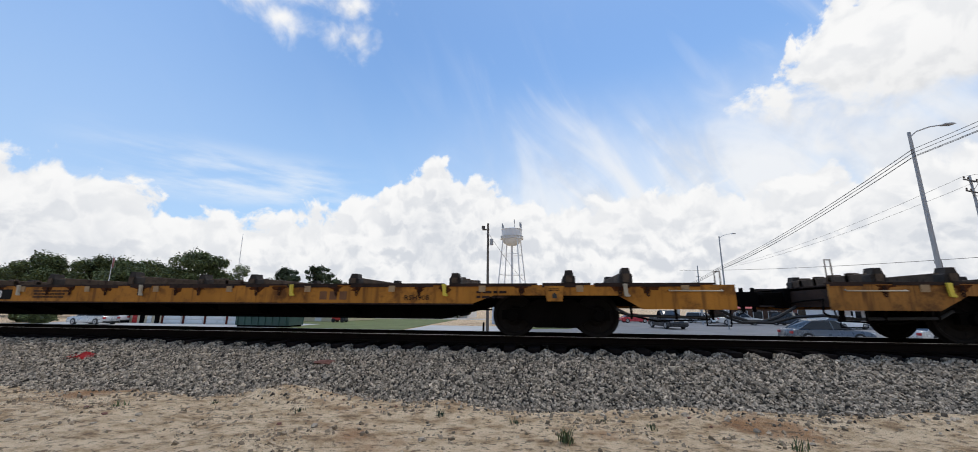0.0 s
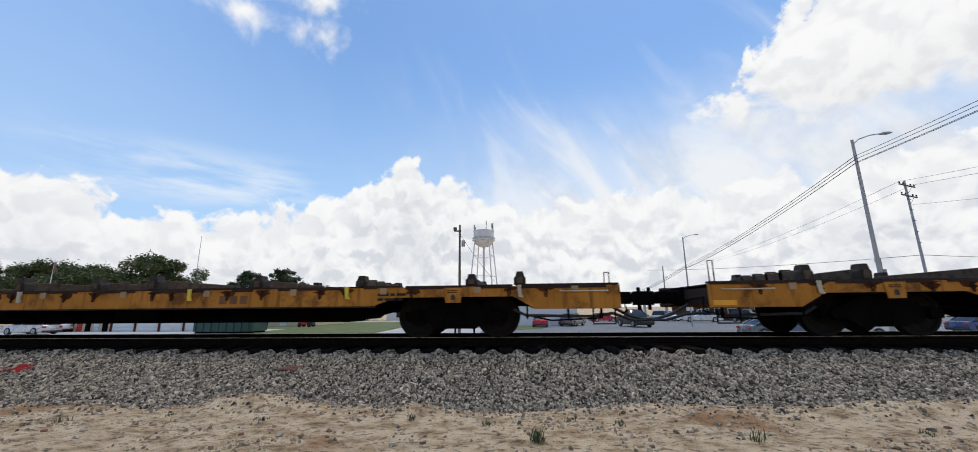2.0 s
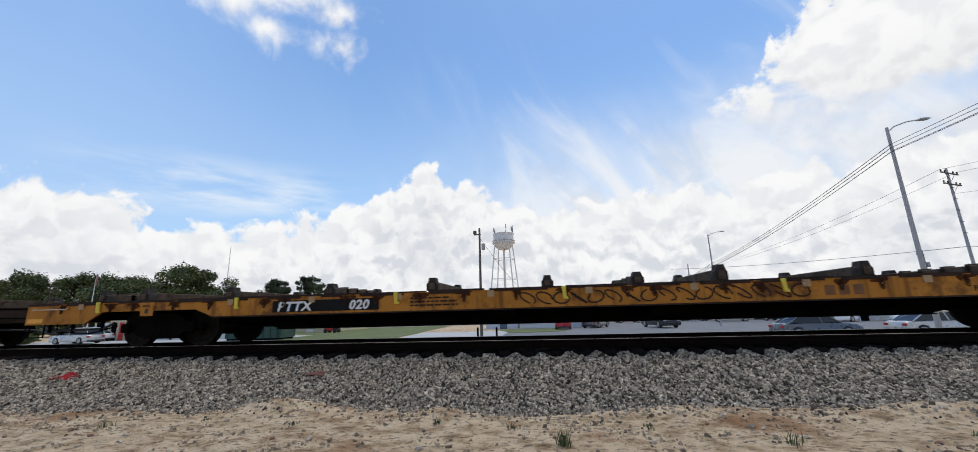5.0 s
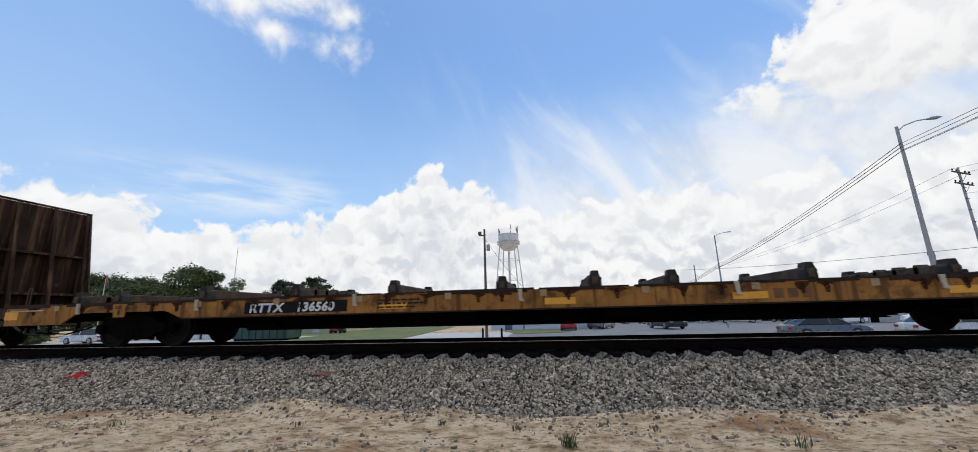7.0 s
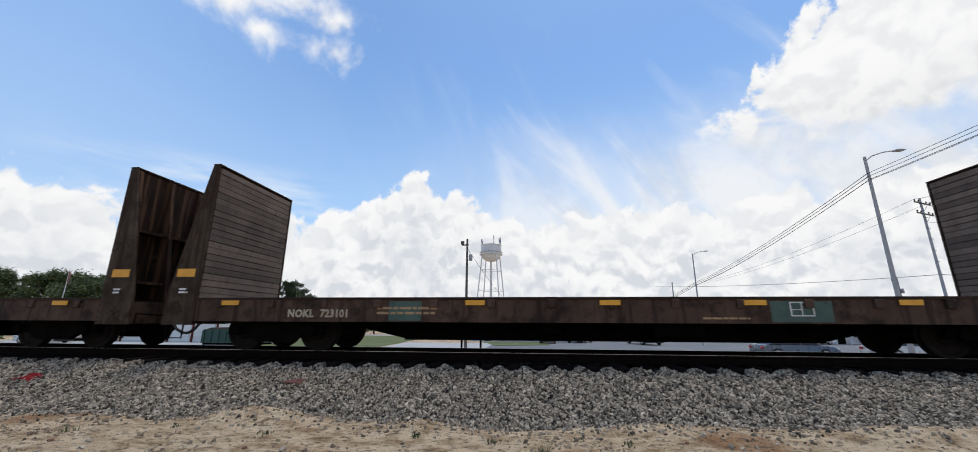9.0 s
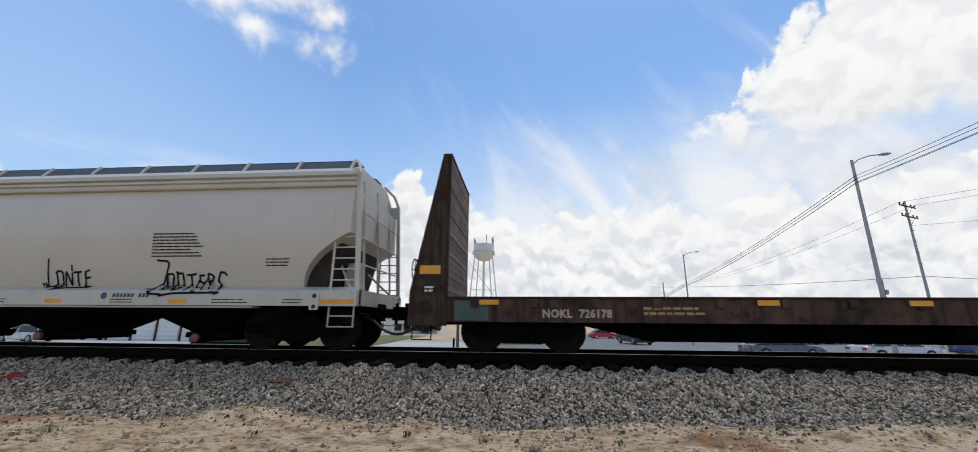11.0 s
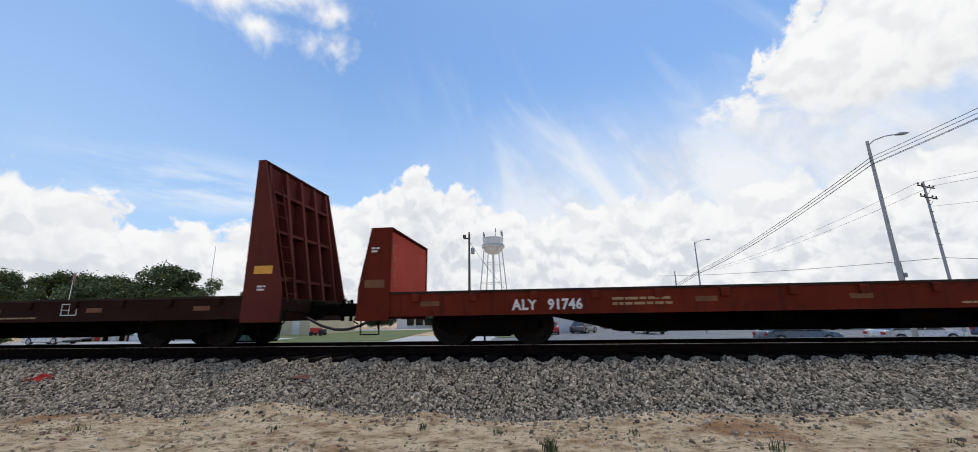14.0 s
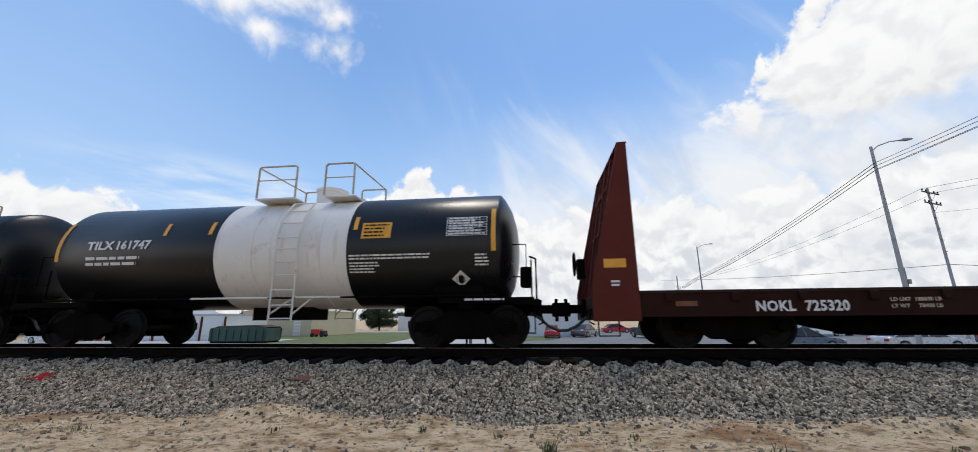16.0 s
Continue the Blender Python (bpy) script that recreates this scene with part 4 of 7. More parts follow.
# ---- buildings ----
def window_unit(parent, x, z, w, h, y=0.0):
    bm = bmesh.new()
    for q in ((x - w / 2 - 0.06, x + w / 2 + 0.06, z - 0.06, z), (x - w / 2 - 0.06, x + w / 2 + 0.06, z + h, z + h + 0.06), (x - w / 2 - 0.06, x - w / 2, z, z + h), (x + w / 2, x + w / 2 + 0.06, z, z + h)):
        box(bm, q[0], q[1], y - 0.06, y + 0.02, q[2], q[3])
    win = part("window", bm, M_TOWER, parent)
    bm = bmesh.new()
    box(bm, x - w / 2, x + w / 2, y - 0.015, y + 0.005, z, z + h)
    part("pane", bm, M_DARKGLASS, win)
    return win


def house(name, label, x, y, w, d, h, wall, roof, rise=0.0, turn=0.0, doors=(), windows=(), ridge="x"):
    b = thing(name, label, "building", pose(x, y, lot_z(y), 0, 0, turn), "buildings")
    bm = bmesh.new()
    box(bm, -w / 2, w / 2, 0, d, -0.3, h)
    part("wall", bm, wall, b)
    bm = bmesh.new()
    if rise and ridge == "x":
        prism(bm, [(-0.35, h + 0.01), (d / 2, h + rise), (d + 0.35, h + 0.01)], -w / 2 - 0.3, w / 2 + 0.3, "x")
    elif rise:
        prism(bm, [(-w / 2 - 0.2, h + 0.01), (0, h + rise), (w / 2 + 0.2, h + 0.01)], -0.05, d + 0.2)
    else:
        box(bm, -w / 2 - 0.1, w / 2 + 0.1, -0.1, d + 0.1, h + 0.005, h + 0.22)
    part("roof", bm, roof, b)
    for dx, dw, dh, m in doors:
        bm = bmesh.new()
        n = max(2, round(dh / 0.45))
        edge = [(0.03, 0.0)]
        for k in range(n):
            z0, z1 = k * dh / n, (k + 1) * dh / n
            edge += [(-0.05, z0), (-0.07, z0 + 0.03), (-0.07, z1 - 0.03), (-0.05, z1)][0 if k == 0 else 1:]
        prism(bm, edge + [(0.03, dh)], dx - dw / 2, dx + dw / 2, "x")
        part("door", bm, m, b)
    for wx, wz, ww, wh in windows:
        window_unit(b, wx, wz, ww, wh)
    return b


def build_buildings():
    # storage row with coloured panels
    row = house("storage_building", "long low storage building with white roller doors", -39.6, 40.5, 11.5, 7, 2.7, M_WALLWHITE, M_ROOFGREY,
                doors=[(-4.2 + k * 2.85, 2.3, 2.25, M_WALLWHITE) for k in range(4)])
    for k in range(5):
        bm = bmesh.new()
        box(bm, -5.68 + k * 2.85, -5.5 + k * 2.85, -0.12, -0.01, 0, 2.6)
        part("post", bm, M_OXIDE, row, "rust-red post")
    left = house("storage_building", "cream storage building with dark doors and one red door", -49.6, 41.0, 7.8, 7, 2.7, M_WALLBEIGE, M_ROOFGREY,
                 doors=[(-3.2 + k * 1.05, 0.62, 2.1, M_SIGNRED if k == 3 else (M_UNDER if k % 2 == 0 else M_WALLWHITE)) for k in range(7)])
    house("garage", "white gabled garage with a roller door", -46.2, 44.5, 4.6, 7, 3.0, M_WALLWHITE, M_ROOFGREY, 0.9, ridge="y", doors=((0, 2.6, 2.4, M_WALLWHITE),))
    house("warehouse", "beige gabled metal warehouse", -36.4, 53.0, 10.6, 14, 3.5, M_WALLBEIGE, M_WALLBEIGE, 0.75, ridge="y", doors=((3.2, 1.0, 2.1, M_WALLWHITE),))
    shop = house("shop", "white block shop with faded wall lettering", 1.7, 51.5, 10.2, 14, 3.6, M_WALLWHITE, M_ROOFGREY, doors=((-3.6, 0.95, 2.05, M_WALLWHITE),))
    bars("faded_sign", 0.2, 3.6, 2.95, 1, 0.34, 0.4, M_ROOF, shop, -0.012, 71)
    for k in range(4):
        bm = bmesh.new()
        box(bm, -4.9 + k * 0.55, -4.6 + k * 0.55, -0.25, -0.01, 0.6 + (k % 2) * 0.5, 1.1 + (k % 2) * 0.5)
        part("meter_box", bm, M_TOWER, shop)
    house("annexe", "pale blue annexe with a blue door", -5.7, 52.0, 4.2, 9, 2.7, M_WALLBLUE, M_ROOFGREY, doors=((0.2, 0.95, 2.05, M_DOORBLUE),), windows=((1.4, 0.95, 0.9, 0.9), (-1.3, 0.95, 0.7, 0.7)))
    far = house("store", "long white store across the road", -26.0, 92.0, 12.5, 12, 3.2, M_WALLWHITE, M_TOWER, windows=tuple((-3 + k * 2.2, 0.7, 1.7, 1.5) for k in range(4)))
    bm = bmesh.new()
    box(bm, -2.4, 5.8, -1.6, -0.02, 2.2, 2.5)
    part("awning", bm, M_WALLBEIGE, far)
    porch = house("restaurant", "white roadside restaurant with a red roof and porch", 37.2, 53.0, 6.6, 7, 2.5, M_WALLWHITE, M_ROOFRED, 0.95, doors=((0.0, 0.95, 2.05, M_UNDER),), windows=((-2.0, 0.8, 1.1, 1.2), (2.0, 0.8, 1.1, 1.2)))
    for k in range(5):
        bm = bmesh.new()
        box(bm, -3.2 + k * 1.6, -3.06 + k * 1.6, -1.55, -1.41, -0.1, 2.3)
        part("porch_post", bm, M_TOWER, porch)
    bm = bmesh.new()
    prism(bm, [(-1.75, 2.3), (-1.75, 2.42), (-0.36, 2.62), (-0.36, 2.5)], -3.6, 3.6, "x")
    part("porch_roof", bm, M_ROOFRED, porch)
    house("diner", "low building with a red metal roof", 32.6, 70.0, 8.5, 9, 2.4, M_BROWN, M_ROOFRED, 2.0, windows=((-2.2, 0.8, 1.3, 1.2), (0, 0.8, 1.3, 1.2), (2.2, 0.8, 1.3, 1.2)))
    house("office", "white building with a dark teal roof", 43.0, 54.0, 3.0, 6, 2.3, M_WALLWHITE, M_GREEN, 0.5)
    can = thing("canopy", "white and blue fuel canopy on posts", "canopy", pose(27.0, 78.0, lot_z(78)))
    bm = bmesh.new()
    box(bm, -5.5, 5.5, -3, 3, 3.6, 4.5)
    part("canopy_deck", bm, M_TOWER, can)
    bm = bmesh.new()
    box(bm, -5.52, -2.8, -3.03, -3.005, 3.62, 4.48)
    part("fascia", bm, M_SIGNBLUE, can)
    for px in (-4, 0, 4):
        bm = bmesh.new()
        box(bm, px - 0.2, px + 0.2, -0.2, 0.2, -0.2, 3.59)
        part("post", bm, M_TOWER, can)
    house("store", "brick store beyond the lot", 50, 92, 22, 12, 4.2, M_BRICKBROWN, M_ROOFGREY, windows=tuple((-8 + k * 3.2, 0.8, 2.2, 1.8) for k in range(6)))


# ---- cars and other things on the lot ----
def vehicle(name, label, category, x, y, turn, length, width, height, paint, kind="sedan"):
    car = thing(name, label, category, pose(x, y, lot_z(y) + 0.02, 0, 0, turn), "parked vehicles")
    L, W, H = length / 2, width / 2, height
    belt = {"sedan": 0.62, "suv": 0.58, "pickup": 0.58}[kind] * H
    low = 0.16 * H / 1.45 + 0.06
    hull = [(-L, low + 0.12), (-L + 0.05, belt * 0.92), (-L + 0.25, belt), (L * 0.52, belt), (L - 0.35, belt * 0.86), (L - 0.04, belt * 0.66), (L, low + 0.14), (L - 0.15, low), (-L + 0.15, low)]
    bm = bmesh.new()
    prism(bm, hull, -W, W)
    for v in bm.verts:
        v.co.y *= 0.90 if v.co.z > belt * 0.9 else 1.0
    part("body", bm, paint, car, "", bev=0.05)
    cab = {"sedan": [(-L * 0.80, belt), (-L * 0.46, H * 0.97), (-L * 0.1, H), (L * 0.12, H * 0.98), (L * 0.50, belt)],
           "suv": [(-L * 0.95, belt), (-L * 0.84, H * 0.96), (-L * 0.4, H), (L * 0.15, H * 0.98), (L * 0.48, belt)],
           "pickup": [(-L * 0.22, belt), (-L * 0.16, H * 0.97), (0, H), (L * 0.2, H * 0.98), (L * 0.50, belt)]}[kind]
    bm = bmesh.new()
    prism(bm, cab, -W * 0.88, W * 0.88)
    for v in bm.verts:
        if v.co.z > belt + 0.1:
            v.co.y *= 0.82
    glass = part("glass", bm, M_DARKGLASS, car, "dark tinted glass", bev=0.02)
    bm = bmesh.new()
    top = [p for p in cab if p[1] > belt + 0.1]
    prism(bm, [(top[0][0] - 0.02, top[0][1] - 0.02)] + [(px, pz + 0.03) for px, pz in top] + [(top[-1][0] + 0.02, top[-1][1] - 0.02)], -W * 0.74, W * 0.74)
    for s in (-1, 1):
        for (xa, za), (xb, zb) in ((cab[0], cab[1]), (cab[-1], cab[-2]), ((0.02 * L, belt), (-0.02 * L, H * 0.96))):
            tube(bm, [(xa, s * W * 0.885, za), (xb, s * W * 0.735, zb)], 0.04, 5)
    part("roof", bm, paint, car)
    if kind == "pickup":
        bm = bmesh.new()
        box(bm, -L + 0.12, -L * 0.26, -W * 0.8, W * 0.8, belt + 0.002, belt + 0.012)
        part("bed", bm, M_HOSE, car, "open dark load bed")
    r = 0.235 * H if kind == "sedan" else 0.21 * H
    for sx in (-0.62, 0.60):
        for s in (-1, 1):
            bm = bmesh.new()
            lathe(bm, [(r * 0.6, s * (W - 0.20)), (r, s * (W - 0.18)), (r, s * (W + 0.005)), (r * 0.66, s * (W + 0.02))], 18, "y", (sx * L, 0, r))
            wheel = part("wheel", bm, M_TYRE, car)
            bm = bmesh.new()
            lathe(bm, [(r * 0.64, s * (W + 0.01)), (r * 0.6, s * (W + 0.028)), (r * 0.2, s * (W + 0.02))], 14, "y", (sx * L, 0, r))
            part("rim", bm, M_RIM, wheel)
    for s in (-1, 1):
        bm = bmesh.new()
        box(bm, L - 0.22, L - 0.015, min(s * W * 0.55, s * W * 0.93), max(s * W * 0.55, s * W * 0.93), belt * 0.66, belt * 0.80)
        part("headlight", bm, M_LAMPCLEAR, car, "", bev=0.02)
        bm = bmesh.new()
        box(bm, -L - 0.01, -L + 0.10, min(s * W * 0.6, s * W * 0.93), max(s * W * 0.6, s * W * 0.93), belt * 0.68, belt * 0.86)
        part("tail_light", bm, M_LAMPRED, car, "", bev=0.02)
    for s in (-1, 1):
        bm = bmesh.new()
        box(bm, min(s * (L - 0.06), s * (L + 0.02)), max(s * (L - 0.06), s * (L + 0.02)), -W * 0.9, W * 0.9, low, low + 0.16)
        part("bumper", bm, M_HOSE, car, "", bev=0.03)
    return car


def gloss(name, c, metal=0.2):
    return mat(name, c, 0.28, metal, var=0.06, scale=2.0, bump=0.0)


def build_vehicles():
    silver, slate, white = gloss("car_silver", (0.50, 0.50, 0.49), 0.4), gloss("car_slate", (0.10, 0.12, 0.145), 0.4), gloss("car_white", (0.75, 0.75, 0.74), 0.0)
    red, black, grey, blue = gloss("car_red", (0.42, 0.02, 0.03)), gloss("car_black", (0.015, 0.016, 0.02)), gloss("car_grey", (0.13, 0.135, 0.13), 0.4), gloss("car_blue", (0.03, 0.06, 0.16), 0.3)
    V = vehicle
    V("sedan", "slate grey sedan parked on the lot", "car", 17.6, 29.5, 0, 4.75, 1.82, 1.45, slate)
    V("sedan", "silver sedan parked beside the slate one", "car", 24.6, 29.3, 0, 4.8, 1.82, 1.45, silver)
    V("hatchback", "bright red small car seen from behind", "car", 1.95, 47.0, 86, 4.2, 1.72, 1.42, red)
    V("sedan", "dark grey sedan against the white shop", "car", 5.9, 49.5, 62, 4.6, 1.8, 1.46, grey)
    V("pickup_truck", "black pickup truck facing the track", "pickup", 12.3, 46.0, -79, 5.3, 1.95, 1.9, black, "pickup")
    V("suv", "white sport utility vehicle far on the lot", "car", 24.2, 70.0, -40, 4.8, 1.9, 1.75, white, "suv")
    V("pickup_truck", "silver pickup truck far on the lot", "pickup", 26.6, 62.5, -15, 5.4, 1.95, 1.85, silver, "pickup")
    V("sedan", "dark sedan between parked cars", "car", 19.6, 69.0, -70, 4.6, 1.8, 1.45, grey)
    V("suv", "dark sport utility vehicle under trees", "car", 33.0, 62.0, -60, 4.8, 1.9, 1.8, black, "suv")
    V("pickup_truck", "white old pickup truck", "pickup", 36.0, 43.5, 180, 5.3, 1.95, 1.8, white, "pickup")
    V("sedan", "white car near the restaurant porch", "car", 32.4, 50.5, 20, 4.6, 1.8, 1.45, white)
    V("suv", "dark blue sport utility vehicle", "car", 44.5, 39.0, 180, 4.8, 1.9, 1.75, blue, "suv")
    V("sedan", "blue sedan by the lot edge", "car", 35.0, 33.5, 0, 4.6, 1.8, 1.45, blue)
    V("suv", "silver sport utility vehicle on the apron", "car", -49.5, 36.5, 180, 4.7, 1.85, 1.65, silver, "suv")
    V("sedan", "white parked car beside the silver one", "car", -52.5, 40.0, 180, 4.6, 1.8, 1.45, white)
    V("hatchback", "small red car across the lawn", "car", -40.0, 78.5, 0, 3.9, 1.7, 1.45, red)
    V("sedan", "dark red sedan far on the lot", "car", 13.2, 68.0, 10, 4.6, 1.8, 1.45, red)
    # roll-off dumpster
    d = thing("dumpster", "dark green roll-off dumpster with a pale tarp edge", "dumpster", pose(-28.9, 37.5, lot_z(37.5) + 0.03) @ Matrix.Diagonal((0.86, 1, 1, 1)))
    bm = bmesh.new()
    for q in ((-3.5, 3.5, -1.15, -1.09), (-3.5, 3.5, 1.09, 1.15)):
        prism(bm, [(q[0], 0.18), (q[1], 0.18), (q[1] + 0.12, 1.3), (q[1] - 0.2, 1.55), (q[0] + 0.2, 1.45), (q[0], 1.3)], q[2], q[3])
    box(bm, -3.5, -3.44, -1.08, 1.08, 0.18, 1.4)
    box(bm, 3.44, 3.5, -1.08, 1.08, 0.18, 1.4)
    box(bm, -3.43, 3.43, -1.08, 1.08, 0.18, 0.24)
    part("bin", bm, M_DUMP, d)
    for k in range(8):
        bm = bmesh.new()
        x = -3.2 + k * 0.9
        box(bm, x - 0.05, x + 0.05, -1.24, -1.152, 0.2, 1.35)
        part("rib", bm, M_DUMP, d)
    for s in (-0.9, 0.7):
        bm = bmesh.new()
        box(bm, -3.5, 3.5, s, s + 0.2, 0.0, 0.17)
        part("skid", bm, M_UNDER, d)
    bm = bmesh.new()
    prism(bm, [(-3.3, 1.42), (3.2, 1.50), (2.4, 1.72), (-2.6, 1.62)], -1.05, 1.05)
    part("tarp", bm, M_RISER, d, "pale grey tarp over the load", bev=0.04)
    # small red mower by the lawn
    m = thing("lawn_tractor", "small red lawn tractor with a black hood", "mower", pose(-28.2, 50, lot_z(50) + 0.05))
    bm = bmesh.new()
    box(bm, -0.9, 0.3, -0.45, 0.45, 0.3, 1.0)
    part("body", bm, M_SIGNRED, m, "", bev=0.05)
    bm = bmesh.new()
    box(bm, 0.32, 1.0, -0.4, 0.4, 0.25, 0.8)
    part("hood", bm, M_HOSE, m, "", bev=0.05)
    for sx in (-0.6, 0.7):
        for s in (-1, 1):
            bm = bmesh.new()
            lathe(bm, [(0.1, s * 0.42), (0.26, s * 0.44), (0.26, s * 0.6), (0.1, s * 0.62)], 14, "y", (sx, 0, 0.26))
            part("wheel", bm, M_TYRE, m)
    # bollards and a fence post pair by the drive
    for x in (-5.4, -3.9):
        b = thing("bollard", "short dark post beside the drive", "post", pose(x, 31.5, lot_z(31.5)), "posts by the drive")
        bm = bmesh.new()
        lathe(bm, [(0.08, -0.2), (0.08, 0.95), (0.05, 1.0)], 10, "z")
        part("post", bm, M_UNDER, b)
    # road sign far left of the shop
    sg = thing("road_sign", "small white and red sign on a post", "sign", pose(22.0, 55, lot_z(55)))
    bm = bmesh.new()
    cyl(bm, (0, 0, 0), (0, 0, 2.6), 0.05, n=8)
    part("post", bm, M_UNDER, sg)
    bm = bmesh.new()
    box(bm, -0.45, 0.45, -0.09, -0.06, 1.7, 2.6)
    part("panel", bm, M_TOWER, sg)


build_ground()
build_bed()
build_track()
build_open_ground()
build_verge()
build_poles()
build_trees()
build_buildings()
build_vehicles()


# ---- the train: cars in their own space, z = 0 on the rails, the camera's side at -y ----
WHEEL_R = 0.45
AXLES = (-0.89, 0.89)
WHEELSETS = []


def build_truck(parent, x):
    """A two-axle bogie: side frames, springs, bolster; wheelsets that turn."""
    bm = bmesh.new()
    for s in (-1, 1):
        y0, y1 = s * 0.93, s * 1.07
        prism(bm, [(-1.12, 0.36), (-1.12, 0.56), (-0.72, 0.60), (-0.35, 0.80), (0.35, 0.80), (0.72, 0.60), (1.12, 0.56), (1.12, 0.36),
                   (0.66, 0.36), (0.42, 0.20), (-0.42, 0.20), (-0.66, 0.36)], min(y0, y1), max(y0, y1))
        for sx in (-0.18, 0.0, 0.18):
            cyl(bm, (sx, s * 1.0, 0.24), (sx, s * 1.0, 0.52), 0.085, n=8)
        for ax in AXLES:
            cyl(bm, (ax, s * 1.05, 0.45), (ax, s * 1.17, 0.45), 0.12, 0.10, n=12)
    box(bm, -0.22, 0.22, -1.05, 1.05, 0.46, 0.72)
    cyl(bm, (0, 0, 0.70), (0, 0, 0.80), 0.2, n=10)
    for ax in AXLES:
        box(bm, ax * 0.42 - 0.06, ax * 0.42 + 0.06, -0.75, 0.75, 0.30, 0.42)
    truck = part("truck", bm, M_UNDER, parent, "cast steel two-axle bogie, shade painted in")
    truck.matrix_basis = pose(x, 0, 0)
    for k, ax in enumerate(AXLES):
        bm = bmesh.new()
        cyl(bm, (0, -1.12, 0), (0, 1.12, 0), 0.075, n=10)
        for s in (-1, 1):
            lathe(bm, [(0.10, s * 0.80), (0.17, s * 0.82), (0.22, s * 0.775), (0.36, s * 0.765), (0.39, s * 0.80), (WHEEL_R, s * 0.80),
                       (WHEEL_R + 0.004, s * 0.72), (WHEEL_R + 0.03, s * 0.70), (WHEEL_R + 0.028, s * 0.67), (0.38, s * 0.665), (0.34, s * 0.70), (0.12, s * 0.68)], 28, "y")
            for i in range(5):
                a = 2 * math.pi * i / 5
                box(bm, 0.28 * math.cos(a) - 0.03, 0.28 * math.cos(a) + 0.03, min(s * 0.76, s * 0.785), max(s * 0.76, s * 0.785), 0.28 * math.sin(a) - 0.03, 0.28 * math.sin(a) + 0.03)
        ws = part("wheelset", bm, M_WHEEL, truck, "steel axle with two flanged wheels")
        ws.matrix_basis = pose(ax, 0, WHEEL_R)
        WHEELSETS.append((k, ws))
    return truck


def coupler(parent, x, s, reach=0.62, z=0.83):
    """Draft gear and knuckle at an end; s: +1 for the +x end."""
    bm = bmesh.new()
    box(bm, min(x - s * 0.3, x + s * reach * 0.7), max(x - s * 0.3, x + s * reach * 0.7), -0.09, 0.09, z - 0.10, z + 0.10)
    box(bm, min(x, x + s * 0.12), max(x, x + s * 0.12), -0.24, 0.24, z - 0.20, z + 0.22)
    if reach > 0.7:
        box(bm, min(x + s * 0.1, x + s * (reach - 0.3)), max(x + s * 0.1, x + s * (reach - 0.3)), -0.15, 0.15, z - 0.14, z + 0.14)
    e = x + s * reach
    prism(bm, [(e - s * 0.22, -0.14), (e - s * 0.22, 0.14), (e + s * 0.02, 0.17), (e + s * 0.08, 0.06), (e - s * 0.02, 0.0), (e + s * 0.02, -0.16)], z - 0.17, z + 0.15, "z")
    cyl(bm, (e - s * 0.12, -0.1, z - 0.28), (e - s * 0.12, -0.1, z + 0.24), 0.045, n=8)
    part("coupler", bm, M_UNDER, parent, "rusty knuckle coupler", bev=0.012)
    bm = bmesh.new()
    tube(bm, [(x - s * 0.15, -0.34, z - 0.08), (x + s * 0.05, -0.36, z - 0.20), (x + s * reach * 0.45, -0.36, z - 0.38), (x + s * reach * 0.8, -0.34, z - 0.47), (x + s * (reach + 0.02), -0.32, z - 0.48)], 0.034, 7)
    part("brake_hose", bm, M_HOSE, parent, "hanging black rubber air hose")
    bm = bmesh.new()
    tube(bm, [(x + s * 0.03, -0.2, z - 0.10), (x + s * 0.06, -0.75, z - 0.05), (x + s * 0.06, NEAR + 0.12, z - 0.03), (x + s * 0.12, NEAR + 0.05, z - 0.28), (x + s * 0.02, NEAR + 0.05, z - 0.33)], 0.018, 6)
    part("uncoupling_lever", bm, M_UNDER, parent)


def grab(parent, pts, material=M_UNDER, r=0.014, name="grab_iron"):
    return part(name, tube(bmesh.new(), pts, r, 6), material, parent)


def reflector(parent, x0, x1, z0, z1, y=NEAR - 0.008, material=None):
    bm = bmesh.new()
    box(bm, x0, x1, y, y + 0.012, z0, z1)
    return part("reflector", bm, material or M_ORANGE, parent, "yellow reflective sheet")


def arch_sill(half, tc, top, low, notch, end_low, arch=1.25):
    """Outline of a flat car's side: deep between the bogies, cut out over them."""
    pts = [(-half, end_low), (-half, top), (half, top), (half, end_low)]
    for s in (1, -1):
        q = [(s * (tc + arch + 0.45), end_low), (s * (tc + arch), notch), (s * (tc - arch), notch), (s * (tc - arch - 0.45), low)]
        pts += q if s > 0 else q[::-1]
    return pts


